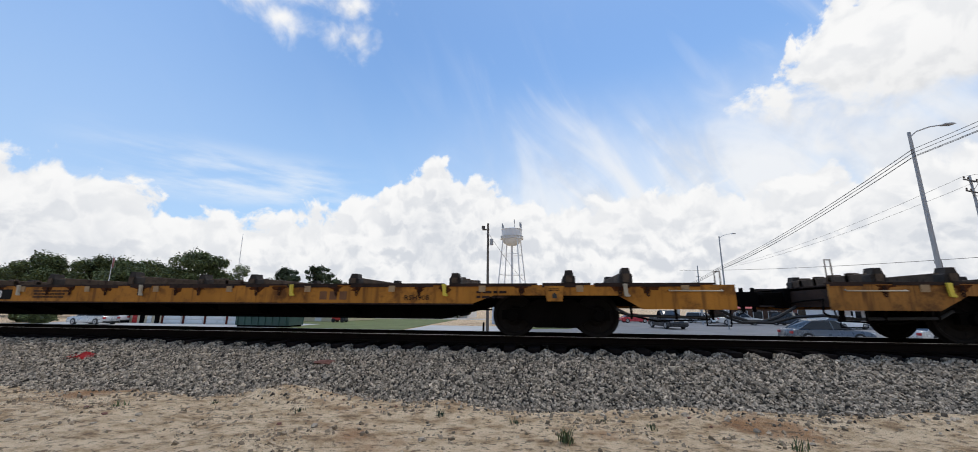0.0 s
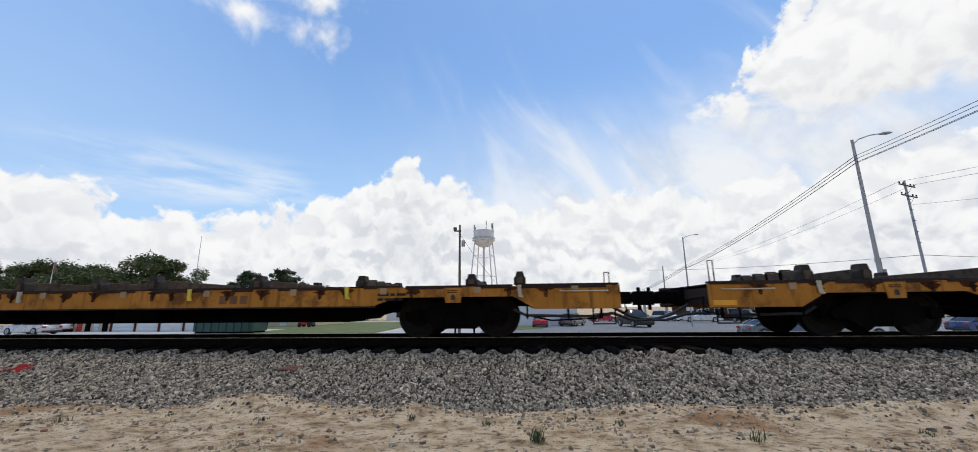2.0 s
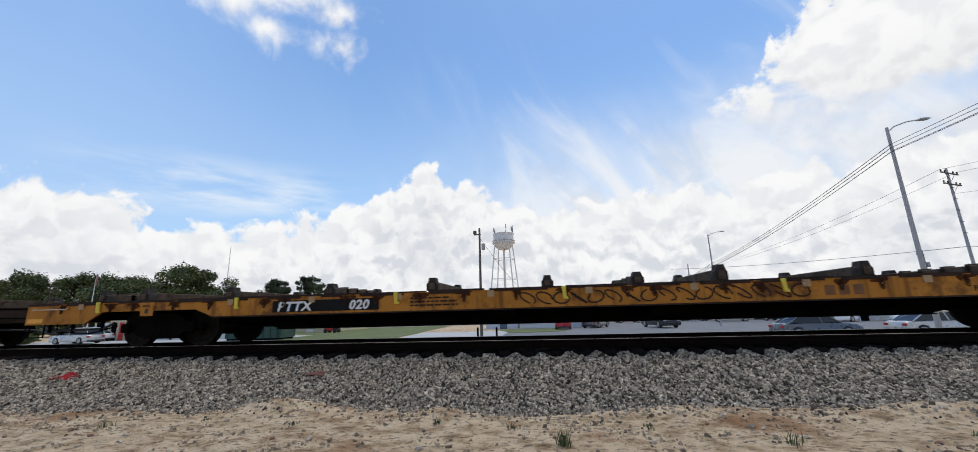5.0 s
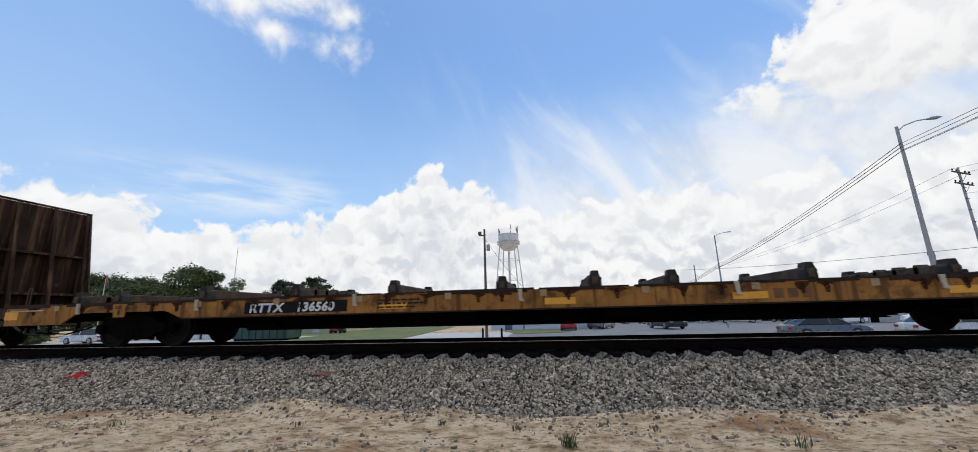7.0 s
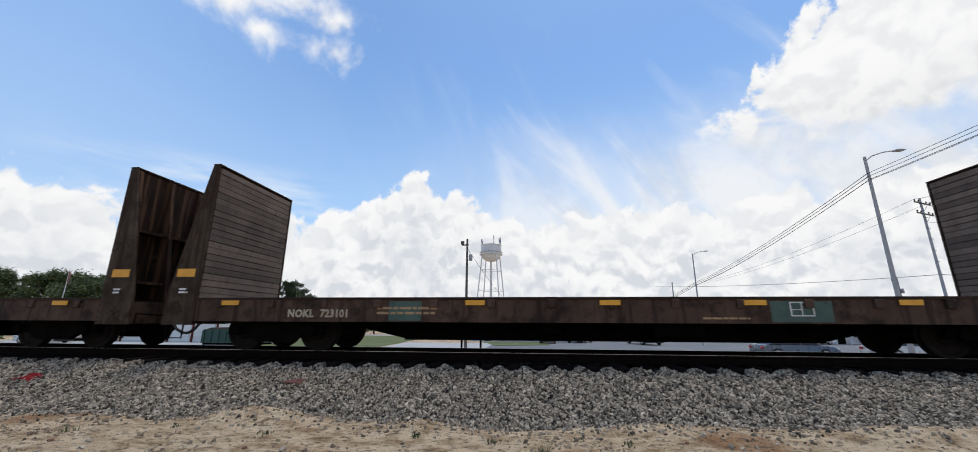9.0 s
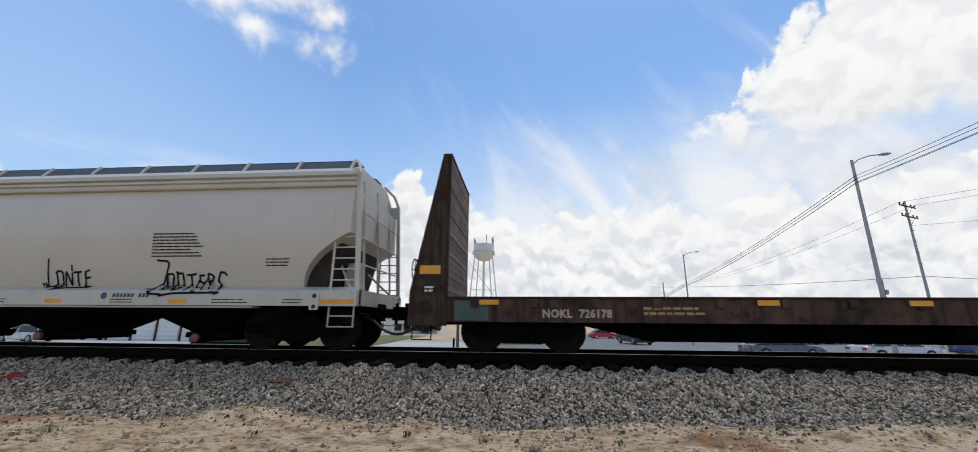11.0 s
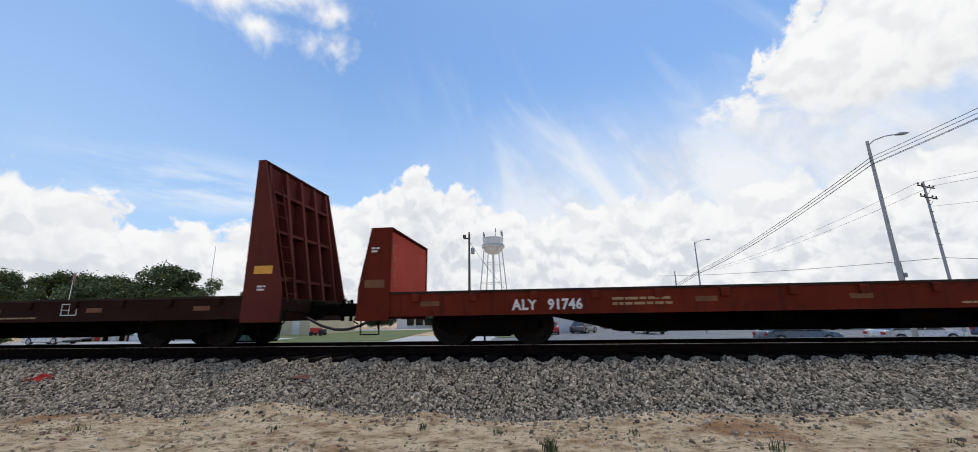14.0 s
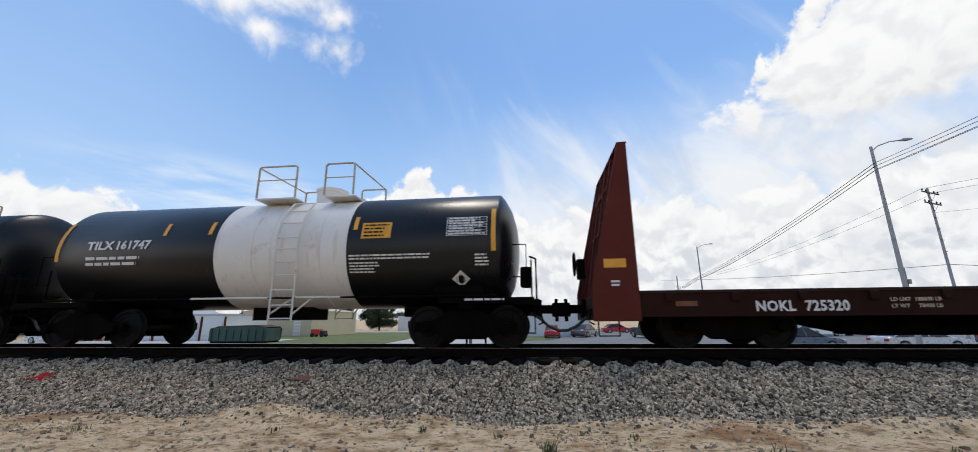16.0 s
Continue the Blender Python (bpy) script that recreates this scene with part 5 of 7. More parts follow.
def intermodal_flat(name, label, half, tc, marks, sign_x, paint, seed, slant=0.0, old=False, ends=(0.8, 0.8)):
    rng = random.Random(seed)
    car = thing(name, label, "flatcar", group="train of freight cars")
    top, low = 1.07, 0.69
    # side sills with flanges
    for s in (-1, 1):
        bm = bmesh.new()
        y = s * 1.45
        prism(bm, arch_sill(half, tc, top, low, 0.86, 0.60), min(y, y - s * 0.05), max(y, y - s * 0.05))
        part("side_sill", bm, paint, car, "weathered yellow side sill with rust runs")
        bm = bmesh.new()
        # top flange in worn lengths with notches between them
        x0 = -half + 0.02
        while x0 < half - 0.3:
            x1 = min(half - 0.02, x0 + rng.uniform(0.7, 2.3))
            box(bm, x0, x1, min(y + s * 0.022, y - s * 0.16), max(y + s * 0.022, y - s * 0.16), top + 0.002, top + rng.uniform(0.026, 0.042))
            box(bm, x0, x1 - rng.uniform(0, 0.5), min(y + s * 0.004, y + s * 0.022), max(y + s * 0.004, y + s * 0.022), top - rng.uniform(0.02, 0.05), top + 0.002)
            x0 = x1 + rng.uniform(0.05, 0.13)
        box(bm, -tc + 1.7, tc - 1.7, min(y + s * 0.012, y - s * 0.15), max(y + s * 0.012, y - s * 0.15), low - 0.03, low - 0.002)
        part("sill_flange", bm, M_DECK, car, "dark rusty flange")
    # deck and fish-belly middle
    bm = bmesh.new()
    box(bm, -half, half, -1.38, 1.38, 0.99, 1.062)
    part("deck", bm, M_DECK, car, "rusty steel deck")
    bm = bmesh.new()
    for s in (-1, 1):
        prism(bm, [(-tc - 0.4, 0.80), (-tc + 1.3, 0.66), (-tc + 2.6, 0.36), (tc - 2.6, 0.36), (tc - 1.3, 0.66), (tc + 0.4, 0.80), (tc + 0.4, 0.98), (-tc - 0.4, 0.98)],
              s * 0.30 - 0.03, s * 0.30 + 0.03)
    box(bm, -tc + 2.6, tc - 2.6, -0.44, 0.44, 0.335, 0.362)
    box(bm, -half + 0.3, half - 0.3, -0.27, 0.27, 0.66, 0.98)
    for i in range(13):
        x = -tc + 2.2 + i * (2 * tc - 4.4) / 12
        prism(bm, [(-1.38, 0.74), (-0.33, 0.40), (0.33, 0.40), (1.38, 0.74), (1.38, 0.98), (-1.38, 0.98)], x - 0.03, x + 0.03, "x")
    part("centre_sill", bm, M_UNDER, car, "deep centre sill, shade painted in")
    for s in (-1, 1):
        bm = bmesh.new()
        box(bm, s * tc - 0.62, s * tc + 0.62, -1.25, 1.25, 0.82, 0.90)
        part("body_bolster", bm, M_UNDER, car)
    # brake gear under the frame
    bm = bmesh.new()
    cyl(bm, (1.6, -0.75, 0.62), (2.7, -0.75, 0.62), 0.20, n=14)
    part("air_reservoir", bm, M_UNDER, car)
    bm = bmesh.new()
    box(bm, -1.8, -1.2, -0.95, -0.55, 0.50, 0.85)
    part("brake_valve", bm, M_UNDER, car, "", bev=0.03)
    bm = bmesh.new()
    tube(bm, [(-tc + 1.4, -0.6, 0.56), (-1.8, -0.7, 0.62), (1.6, -0.7, 0.66), (tc - 1.4, -0.6, 0.56)], 0.02)
    part("brake_pipe", bm, M_UNDER, car)
    # cross risers with end blocks
    for i, x in enumerate((-11.3, -10.15, -7.72, -5.35, -2.95, -0.5, 1.4, 2.87, 5.4, 7.75, 10.1, 11.24)):
        x += rng.uniform(-0.08, 0.08)
        tall = rng.choice((0.17, 0.21, 0.25))
        bm = bmesh.new()
        prism(bm, [(-1.30, 1.10), (-1.20, 1.10 + tall * 0.9), (1.20, 1.10 + tall * 0.9), (1.30, 1.10)], x - 0.10, x + 0.10, "x")
        if i % 3 == 0:
            for k in range(4):
                yk = -0.7 + k * 0.5
                box(bm, x - 0.10, x + 0.10, yk - 0.06, yk + 0.06, 1.10, 1.10 + tall + 0.02)
        riser = part("cross_riser", bm, M_RISER, car, "grey steel cross riser", bev=0.01)
        for s in (-1, 1):
            bm = bmesh.new()
            prism(bm, [(x - 0.125, 1.10), (x - 0.125, 1.10 + tall * 0.72), (x - 0.09, 1.10 + tall * 0.8), (x - 0.07, 1.10 + tall + 0.07), (x + 0.07, 1.10 + tall + 0.07), (x + 0.09, 1.10 + tall * 0.8), (x + 0.125, 1.10 + tall * 0.72), (x + 0.125, 1.10)],
                  min(s * 1.12, s * 1.34), max(s * 1.12, s * 1.34))
            part("end_block", bm, M_BLOCK, riser, "", bev=0.006)
            bm = bmesh.new()
            box(bm, x - 0.06, x + 0.06, min(s * 1.345, s * 1.375), max(s * 1.345, s * 1.375), 1.13, 1.10 + tall * 0.8)
            part("wear_pad", bm, M_RISER, riser)
    # tie-down tabs and hooks along the sills
    tab = None
    for i in range(38):
        x = -half + 0.9 + i * (2 * half - 1.8) / 37
        if abs(abs(x) - tc) < 0.4:
            continue
        bm = bmesh.new()
        if i % 3 == 1:
            box(bm, x - 0.07, x + 0.07, NEAR - 0.03, NEAR, 0.93, 1.06)
            part("tie_tab", bm, M_TAN, car)
        else:
            x += rng.uniform(-0.2, 0.2)
            for k in range(3):
                zk = 1.02 - 0.062 * k
                w = 0.034 if k % 2 else 0.022
                tube(bm, [(x - w, NEAR - 0.022, zk), (x - w * 0.8, NEAR - 0.028, zk - 0.035), (x, NEAR - 0.03, zk - 0.05), (x + w * 0.8, NEAR - 0.028, zk - 0.035), (x + w, NEAR - 0.022, zk), (x, NEAR - 0.026, zk + 0.015), (x - w, NEAR - 0.022, zk)], 0.012)
            part("tie_chain", bm, M_CHAIN, car, "rusty tie-down chain")
            bm = bmesh.new()
            edge = [(x + rng.uniform(0.06, 0.24) * math.cos(2 * math.pi * k / 13), 1.03 + rng.uniform(0.03, 0.15) * math.sin(2 * math.pi * k / 13)) for k in range(13)]
            prism(bm, [(a, min(1.055, b)) for a, b in edge], NEAR - 0.0045, NEAR - 0.001)
            part("rust_stain", bm, M_RUSTRUN, car, "rust stain round the chain")
    # hanging ratchet straps
    for i in range(7):
        x = -half + 2.0 + i * (2 * half - 4.0) / 6 + rng.uniform(-0.25, 0.25)
        bm = bmesh.new()
        prism(bm, [(x - 0.04, 1.09), (x + 0.045, 1.09), (x + 0.04, 0.90), (x + 0.09, 0.86), (x + 0.075, 0.83), (x - 0.02, 0.845)], NEAR - 0.075, NEAR - 0.03)
        part("ratchet_bracket", bm, rng.choice((M_STRAP, M_STRAPW)) if not old else M_STRAPW, car, "bent strap bracket", bev=0.006)
    # bolster plates with a jacking hole over each bogie
    for s in (-1, 1):
        x = s * tc
        bm = bmesh.new()
        prism(bm, [(x - 0.20, 1.05), (x + 0.20, 1.05), (x + 0.16, 0.74), (x - 0.16, 0.74)], NEAR - 0.03, NEAR - 0.004)
        plate = part("jacking_plate", bm, paint, car, "yellow jacking plate", bev=0.006)
        bm = bmesh.new()
        prism(bm, [(x - 0.045, 0.80), (x + 0.045, 0.80), (x + 0.045, 0.88), (x, 0.92), (x - 0.045, 0.88)], NEAR - 0.034, NEAR - 0.029)
        part("jacking_hole", bm, M_HOSE, plate)
        bars("stencil", x - 0.12, x + 0.12, 0.98, 2, 0.018, 0.035, M_BLACKPAINT, plate, NEAR - 0.034, seed + 3)
    # end panels, grab irons, steps and number panels
    for s in (-1, 1):
        x = s * half
        bm = bmesh.new()
        box(bm, min(x, x - s * 0.08), max(x, x - s * 0.08), -1.40, 1.40, 0.66, 1.04)
        part("end_sill", bm, M_DECK, car, "rusty end sill")
        a, b = sorted((x - s * 0.25, x - s * 1.2))
        grab(car, [(a, NEAR - 0.01, 0.97), (a, NEAR - 0.07, 0.95), (b, NEAR - 0.07, 0.95), (b, NEAR - 0.01, 0.97)], M_STRAPW)
        a, b = sorted((x - s * 0.12, x - s * 0.55))
        grab(car, [(a, NEAR + 0.03, 0.6), (a, NEAR + 0.03, 0.30), (b, NEAR + 0.03, 0.30), (b, NEAR + 0.03, 0.6)], M_UNDER, 0.018, "sill_step")
        a, b = sorted((x - s * 0.15, x - s * 0.25))
        h = 1.55 if s < 0 else 1.34
        grab(car, [(a, -1.2, 1.06), (a, -1.2, h), (b, -1.2, h), (b, -1.2, 1.06)], M_RISER)
        # air lines slung under the long end overhang
        out = abs(half - tc)
        bm = bmesh.new()
        tube(bm, [(s * (tc + 1.25), -1.12, 0.60), (s * (tc + 1.5), -1.16, 0.47), (s * (half - 0.5), -1.16, 0.44), (s * (half - 0.1), -1.05, 0.50), (x + s * 0.15, -0.5, 0.45), (x + s * 0.5, -0.38, 0.33), (x + s * 0.8, -0.34, 0.34)], 0.030, 7)
        part("air_line", bm, M_HOSE, car, "slung black air line")
        bm = bmesh.new()
        tube(bm, [(s * (tc + 1.3), -1.0, 0.52), (s * (tc + out * 0.6), -1.02, 0.36), (s * (half - 0.35), -1.0, 0.40), (s * (half - 0.3), -1.0, 0.64)], 0.018, 6)
        part("air_line", bm, M_UNDER, car)
        for q in (0.45, 0.7, 0.9):
            bm = bmesh.new()
            box(bm, s * (tc + out * q) - 0.02, s * (tc + out * q) + 0.02, -1.19, -1.13, 0.40, 0.68)
            part("line_hanger", bm, M_UNDER, car)
        coupler(car, x, s, ends[0 if s < 0 else 1])
        build_truck(car, s * tc)
        if old:
            reflector(car, x - s * 0.18 - 0.2, x - s * 0.18 + 0.2, 0.74, 0.94)
    if not marks[0]:
        return car
    bm = bmesh.new()
    box(bm, sign_x, sign_x + 2.5, NEAR - 0.008, NEAR - 0.001, 0.735, 0.985)
    sign = part("number_panel", bm, M_BLACKPAINT, car, "black number panel with white lettering")
    lettering("lettering", marks[0], sign_x + 0.12, 0.765, 0.19, M_WHITE, sign, NEAR - 0.013, 1.15, 1.1, slant, 0.010)
    if marks[1]:
        lettering("lettering", marks[1], sign_x + 1.28, 0.765, 0.19, M_WHITE, sign, NEAR - 0.013, 1.08, 1.05, slant, 0.010)
    # faded emblem of plain blocks
    for k in range(3):
        xk = half * 0.35 + k * 0.24
        bm = bmesh.new()
        box(bm, xk, xk + 0.17, NEAR - 0.006, NEAR - 0.001, 0.76, 0.94)
        part("emblem_block", bm, M_FADE, car, "faded brown emblem block")
    bars("stencil", sign_x + 3.2, sign_x + 4.3, 0.93, 3, 0.035, 0.075, M_DECK, car, seed=seed)
    bars("stencil", half * 0.62, half * 0.62 + 0.8, 0.90, 2, 0.05, 0.1, M_DECK, car, seed=seed + 5)
    if old:
        for i in range(7):
            x = -half + 2.9 + i * 3.55
            if abs(abs(x) - tc) > 1.6 and not sign_x - 0.4 < x < sign_x + 2.4:
                reflector(car, x, x + 0.62, 0.76, 0.89)
    else:
        reflector(car, -half + 0.06, -half + 0.5, 0.64, 0.74)
    return car


def bulkhead_flat(name, label, half, tc, wall_top, base_w, top_w, paint, wall_paint, marks, mark_x, seed, planks=False, stripe=False, green=(), gap=0.95, frame_x=4.5, ends=(0.8, 0.8), sheet=None, mark_size=0.20):
    """A flat car with a braced wall at each end."""
    rng = random.Random(seed)
    car = thing(name, label, "flatcar", group="train of freight cars")
    top, low = 1.10, 0.64
    inner = half - base_w
    outer_paint = M_RUSTWALL if planks else wall_paint
    side_paint = M_MOSSY if planks else wall_paint
    for s in (-1, 1):
        y = s * 1.45
        bm = bmesh.new()
        prism(bm, [(-half + 0.1, low), (-half + 0.1, top), (half - 0.1, top), (half - 0.1, low)], min(y, y - s * 0.05), max(y, y - s * 0.05))
        part("side_sill", bm, paint, car, "weathered side sill")
        bm = bmesh.new()
        box(bm, -inner, inner, min(y + s * 0.03, y - s * 0.2), max(y + s * 0.03, y - s * 0.2), top + 0.002, top + 0.05)
        part("deck_edge", bm, M_DECK, car, "dark rusty deck edge")
        n = 15
        for i in range(n):
            x = -inner + 0.6 + i * (2 * inner - 1.2) / (n - 1)
            bm = bmesh.new()
            box(bm, x - 0.08, x + 0.08, min(y, y + s * 0.06), max(y, y + s * 0.06), top - 0.17, top - 0.002)
            part("stake_pocket", bm, paint, car, "", bev=0.01)
    bm = bmesh.new()
    box(bm, -half + 0.1, half - 0.1, -1.39, 1.39, 1.0, 1.09)
    part("deck", bm, M_DECK, car, "worn plank deck")
    bm = bmesh.new()
    for s in (-1, 1):
        prism(bm, [(-half + 0.2, 0.66), (-tc + 1.2, 0.62), (-tc + 2.8, 0.27), (tc - 2.8, 0.27), (tc - 1.2, 0.62), (half - 0.2, 0.66), (half - 0.2, 1.0), (-half + 0.2, 1.0)],
              s * 0.32 - 0.03, s * 0.32 + 0.03)
    box(bm, -tc + 2.8, tc - 2.8, -0.45, 0.45, 0.245, 0.272)
    for i in range(11):
        x = -tc + 2.4 + i * (2 * tc - 4.8) / 10
        prism(bm, [(-1.38, 0.70), (-0.36, 0.36), (0.36, 0.36), (1.38, 0.70), (1.38, 1.0), (-1.38, 1.0)], x - 0.03, x + 0.03, "x")
    part("centre_sill", bm, M_UNDER, car, "deep centre sill, shade painted in")
    bm = bmesh.new()
    cyl(bm, (0.9, -0.8, 0.52), (1.9, -0.8, 0.52), 0.2, n=14)
    part("air_reservoir", bm, M_UNDER, car)
    bm = bmesh.new()
    box(bm, -1.5, -1.0, -1.0, -0.6, 0.42, 0.8)
    part("brake_valve", bm, M_UNDER, car, "", bev=0.03)
    for s in (-1, 1):
        # one end wall: braced frame, facing, sloped side plates
        bm = bmesh.new()
        a, b = sorted((s * (inner + 0.05), s * (inner + 0.075)))
        box(bm, a, b, -1.42, 1.42, 1.1, wall_top - 0.03)
        wall = part("bulkhead", bm, outer_paint, car, "tall braced end wall")
        for yy in ((-1.36, -0.46, 0.46, 1.36) if planks else (-1.3, -0.65, 0.0, 0.65, 1.3)):
            bm = bmesh.new()
            prism(bm, [(s * (inner + 0.077), 1.1), (s * (inner + 0.077), wall_top - 0.04), (s * (inner + top_w), wall_top - 0.04), (s * (inner + base_w * 0.8), 1.1)], yy - 0.05, yy + 0.05)
            part("brace", bm, outer_paint, wall)
        for zz in ((1.5, 2.75) if planks else (1.5, 1.5 + (wall_top - 1.5) * 0.4, 1.5 + (wall_top - 1.5) * 0.75)):
            f = (zz - 1.1) / (wall_top - 1.1)
            d = base_w * 0.72 * (1 - f) + top_w * f
            a, b = sorted((s * (inner + 0.078), s * (inner + d)))
            bm = bmesh.new()
            box(bm, a, b, -1.38, 1.38, zz, zz + 0.07)
            part("crossbeam", bm, outer_paint, wall)
        if planks:
            m = int((wall_top - 1.1) / 0.150)
            for k in range(m):
                z = 1.12 + k * (wall_top - 1.16) / m
                bm = bmesh.new()
                face, back = s * (inner - 0.012 - rng.uniform(0, 0.02)), s * (inner + 0.048)
                sag, high = rng.uniform(-0.008, 0.008), (wall_top - 1.16) / m - rng.uniform(0.004, 0.016)
                prism(bm, [(-1.40, z + 0.004), (0.0, z + 0.004 + max(sag, 0)), (1.40, z + 0.004), (1.40, z + high), (0.2, z + high + min(sag, 0)), (-1.40, z + high)], min(face, back), max(face, back), "x")
                part("plank", bm, M_PLANK, wall)
        else:
            bm = bmesh.new()
            a, b = sorted((s * inner, s * (inner + 0.048)))
            box(bm, a, b, -1.41, 1.41, 1.12, wall_top - 0.04)
            part("facing_plate", bm, M_REDWALL if sheet else wall_paint, wall)
            if sheet:
                # rubbed chalk scrawl on the facing
                bm = bmesh.new()
                for k in range(9):
                    y0, z0 = -1.22 + 0.045 * k * (1 if s > 0 else 0.4), 2.25 - 0.115 * k
                    pts = [(s * (inner + 0.002), y0 + rng.uniform(-0.13, 0.13), z0 + rng.uniform(-0.09, 0.09)) for _ in range(5)]
                    for p, q in zip(pts, pts[1:]):
                        cyl(bm, p, q, 0.007, n=4)
                part("scrawl", bm, M_CHALK, wall, "pale rubbed chalk scrawl")
            if stripe:
                bm = bmesh.new()
                a, b = sorted((s * (inner - 0.008), s * (inner - 0.002)))
                box(bm, a, b, -0.09, -0.03, 1.16, wall_top - 0.08)
                part("stripe", bm, M_WHITE, wall, "thin white stripe")
        for t in (-1, 1):
            y = t * 1.43
            bm = bmesh.new()
            prism(bm, [(s * (inner - 0.03), 0.56), (s * (inner - 0.03), wall_top), (s * (inner + top_w), wall_top), (s * (half - 0.02), 1.25), (s * half, 0.56)],
                  min(y, y + t * 0.05), max(y, y + t * 0.05))
            side = part("wall_side", bm, side_paint, wall, "sloped steel side plate", bev=0.006)
            if t < 0:
                xr = s * (inner + base_w * 0.45)
                bm = bmesh.new()
                box(bm, xr - 0.22, xr + 0.22, -1.49, -1.482, 1.62 if wall_top > 3 else 1.25, 1.80 if wall_top > 3 else 1.42)
                part("reflector", bm, sheet or M_ORANGE, side, "yellow reflective sheet")
                bars("stencil", xr - 0.1, xr + 0.12, 1.32 if wall_top > 3 else wall_top - 0.45, 2, 0.04, 0.07, M_WHITE, side, -1.49, seed + s)
        bm = bmesh.new()
        a, b = sorted((s * (inner - 0.04), s * (inner + top_w)))
        box(bm, a, b, -1.48, 1.48, wall_top + 0.002, wall_top + 0.03)
        part("wall_cap", bm, outer_paint, wall)
        # ladder on the outer face and a brake wheel
        lx = [s * (half + 0.03), s * (inner + top_w + 0.06)]
        bm = bmesh.new()
        h = wall_top - 0.4
        for yy in (-1.28, -0.9):
            cyl(bm, (lx[0], yy, 1.0), (lx[1], yy, h), 0.016, n=6)
        for k in range(8):
            f = (k + 0.5) / 8
            cyl(bm, (lx[0] * (1 - f) + lx[1] * f, -1.28, 1.0 + f * (h - 1.0)), (lx[0] * (1 - f) + lx[1] * f, -0.9, 1.0 + f * (h - 1.0)), 0.012, n=6)
        if planks:
            bm.free()
            # welded patches and bolts low on the side plates
            for t in (-1, 1):
                xr = s * (inner + base_w * 0.45)
                bm = bmesh.new()
                for q in range(4):
                    lathe(bm, [(0.028, t * 1.481), (0.022, t * 1.497)], 6, "y", (xr - s * 0.15 + s * 0.1 * q, 0, 0.80 + 0.05 * (q % 2)))
                box(bm, xr - 0.24, xr + 0.24, min(t * 1.481, t * 1.492), max(t * 1.481, t * 1.492), 1.02, 1.06)
                part("bolt_row", bm, M_MOSSY, wall)
        else:
            part("ladder", bm, wall_paint, wall)
        if s < 0:
            bm = bmesh.new()
            cyl(bm, (-half - 0.02, -0.35, 1.85), (-half - 0.22, -0.35, 1.85), 0.03, n=8)
            for i in range(14):
                a0, a1 = 2 * math.pi * i / 14, 2 * math.pi * (i + 1) / 14
                cyl(bm, (-half - 0.2, -0.35 + 0.27 * math.cos(a0), 1.85 + 0.27 * math.sin(a0)), (-half - 0.2, -0.35 + 0.27 * math.cos(a1), 1.85 + 0.27 * math.sin(a1)), 0.016, n=6)
            for i in range(4):
                a0 = math.pi * i / 2
                cyl(bm, (-half - 0.2, -0.35, 1.85), (-half - 0.2, -0.35 + 0.26 * math.cos(a0), 1.85 + 0.26 * math.sin(a0)), 0.012, n=6)
            box(bm, -half - 0.14, -half + 0.02, -0.5, -0.2, 1.5, 1.95)
            part("hand_brake", bm, M_UNDER, car, "hand brake wheel and housing")
        bm = bmesh.new()
        a, b = sorted((s * (half - 0.1), s * (half - 0.02)))
        box(bm, a, b, -1.42, 1.42, 0.58, 1.06)
        part("end_sill", bm, paint, car)
        a, b = sorted((s * (half - 0.1), s * (half - 0.5)))
        grab(car, [(a, NEAR + 0.03, 0.6), (a, NEAR + 0.03, 0.28), (b, NEAR + 0.03, 0.28), (b, NEAR + 0.03, 0.6)], M_UNDER, 0.018, "sill_step")
        coupler(car, s * (half - 0.05), s, ends[0 if s < 0 else 1] + 0.05)
        build_truck(car, s * tc)
    if len(green) > 1:
        bm = bmesh.new()
        for k in range(20):
            a0, a1 = 2 * math.pi * k / 20, 2 * math.pi * (k + 1) / 20
            stroke(bm, [(8.05 + 0.15 * math.cos(a0), 0.87 + 0.15 * math.sin(a0)), (8.05 + 0.15 * math.cos(a1), 0.87 + 0.15 * math.sin(a1))], 0.02, NEAR - 0.01)
        stroke(bm, [(8.05, 0.78), (8.05, 0.97)], 0.04, NEAR - 0.012)
        part("emblem", bm, M_STRAPW, car, "faded white ring emblem")
    for i, g in enumerate(green):
        bm = bmesh.new()
        box(bm, g[0], g[1], NEAR - 0.006, NEAR - 0.001, low + 0.03, top - 0.03)
        part("repaint_patch", bm, M_GREEN, car, "faded green repaint patch")
    lettering("lettering", marks[0], mark_x, 0.74, mark_size, M_STRAPW if planks else M_WHITE, car, NEAR - 0.012, 0.92, 1.1, 0, mark_size * 0.05)
    lettering("lettering", marks[1], mark_x + gap * mark_size / 0.20, 0.74, mark_size, M_STRAPW if planks else M_WHITE, car, NEAR - 0.012, 0.92, 1.06, 0, mark_size * 0.05)
    for i in range(7):
        x = -inner + 0.7 + i * (2 * inner - 1.9) / 6
        if not mark_x - 0.7 < x < mark_x + 1.7:
            reflector(car, x, x + 0.4, *((0.985, 1.085, NEAR - 0.072) if planks else (0.84, 0.94, NEAR - 0.008)), material=sheet or (M_DIMYELLOW if stripe else None))
    # framed data panel
    x = frame_x
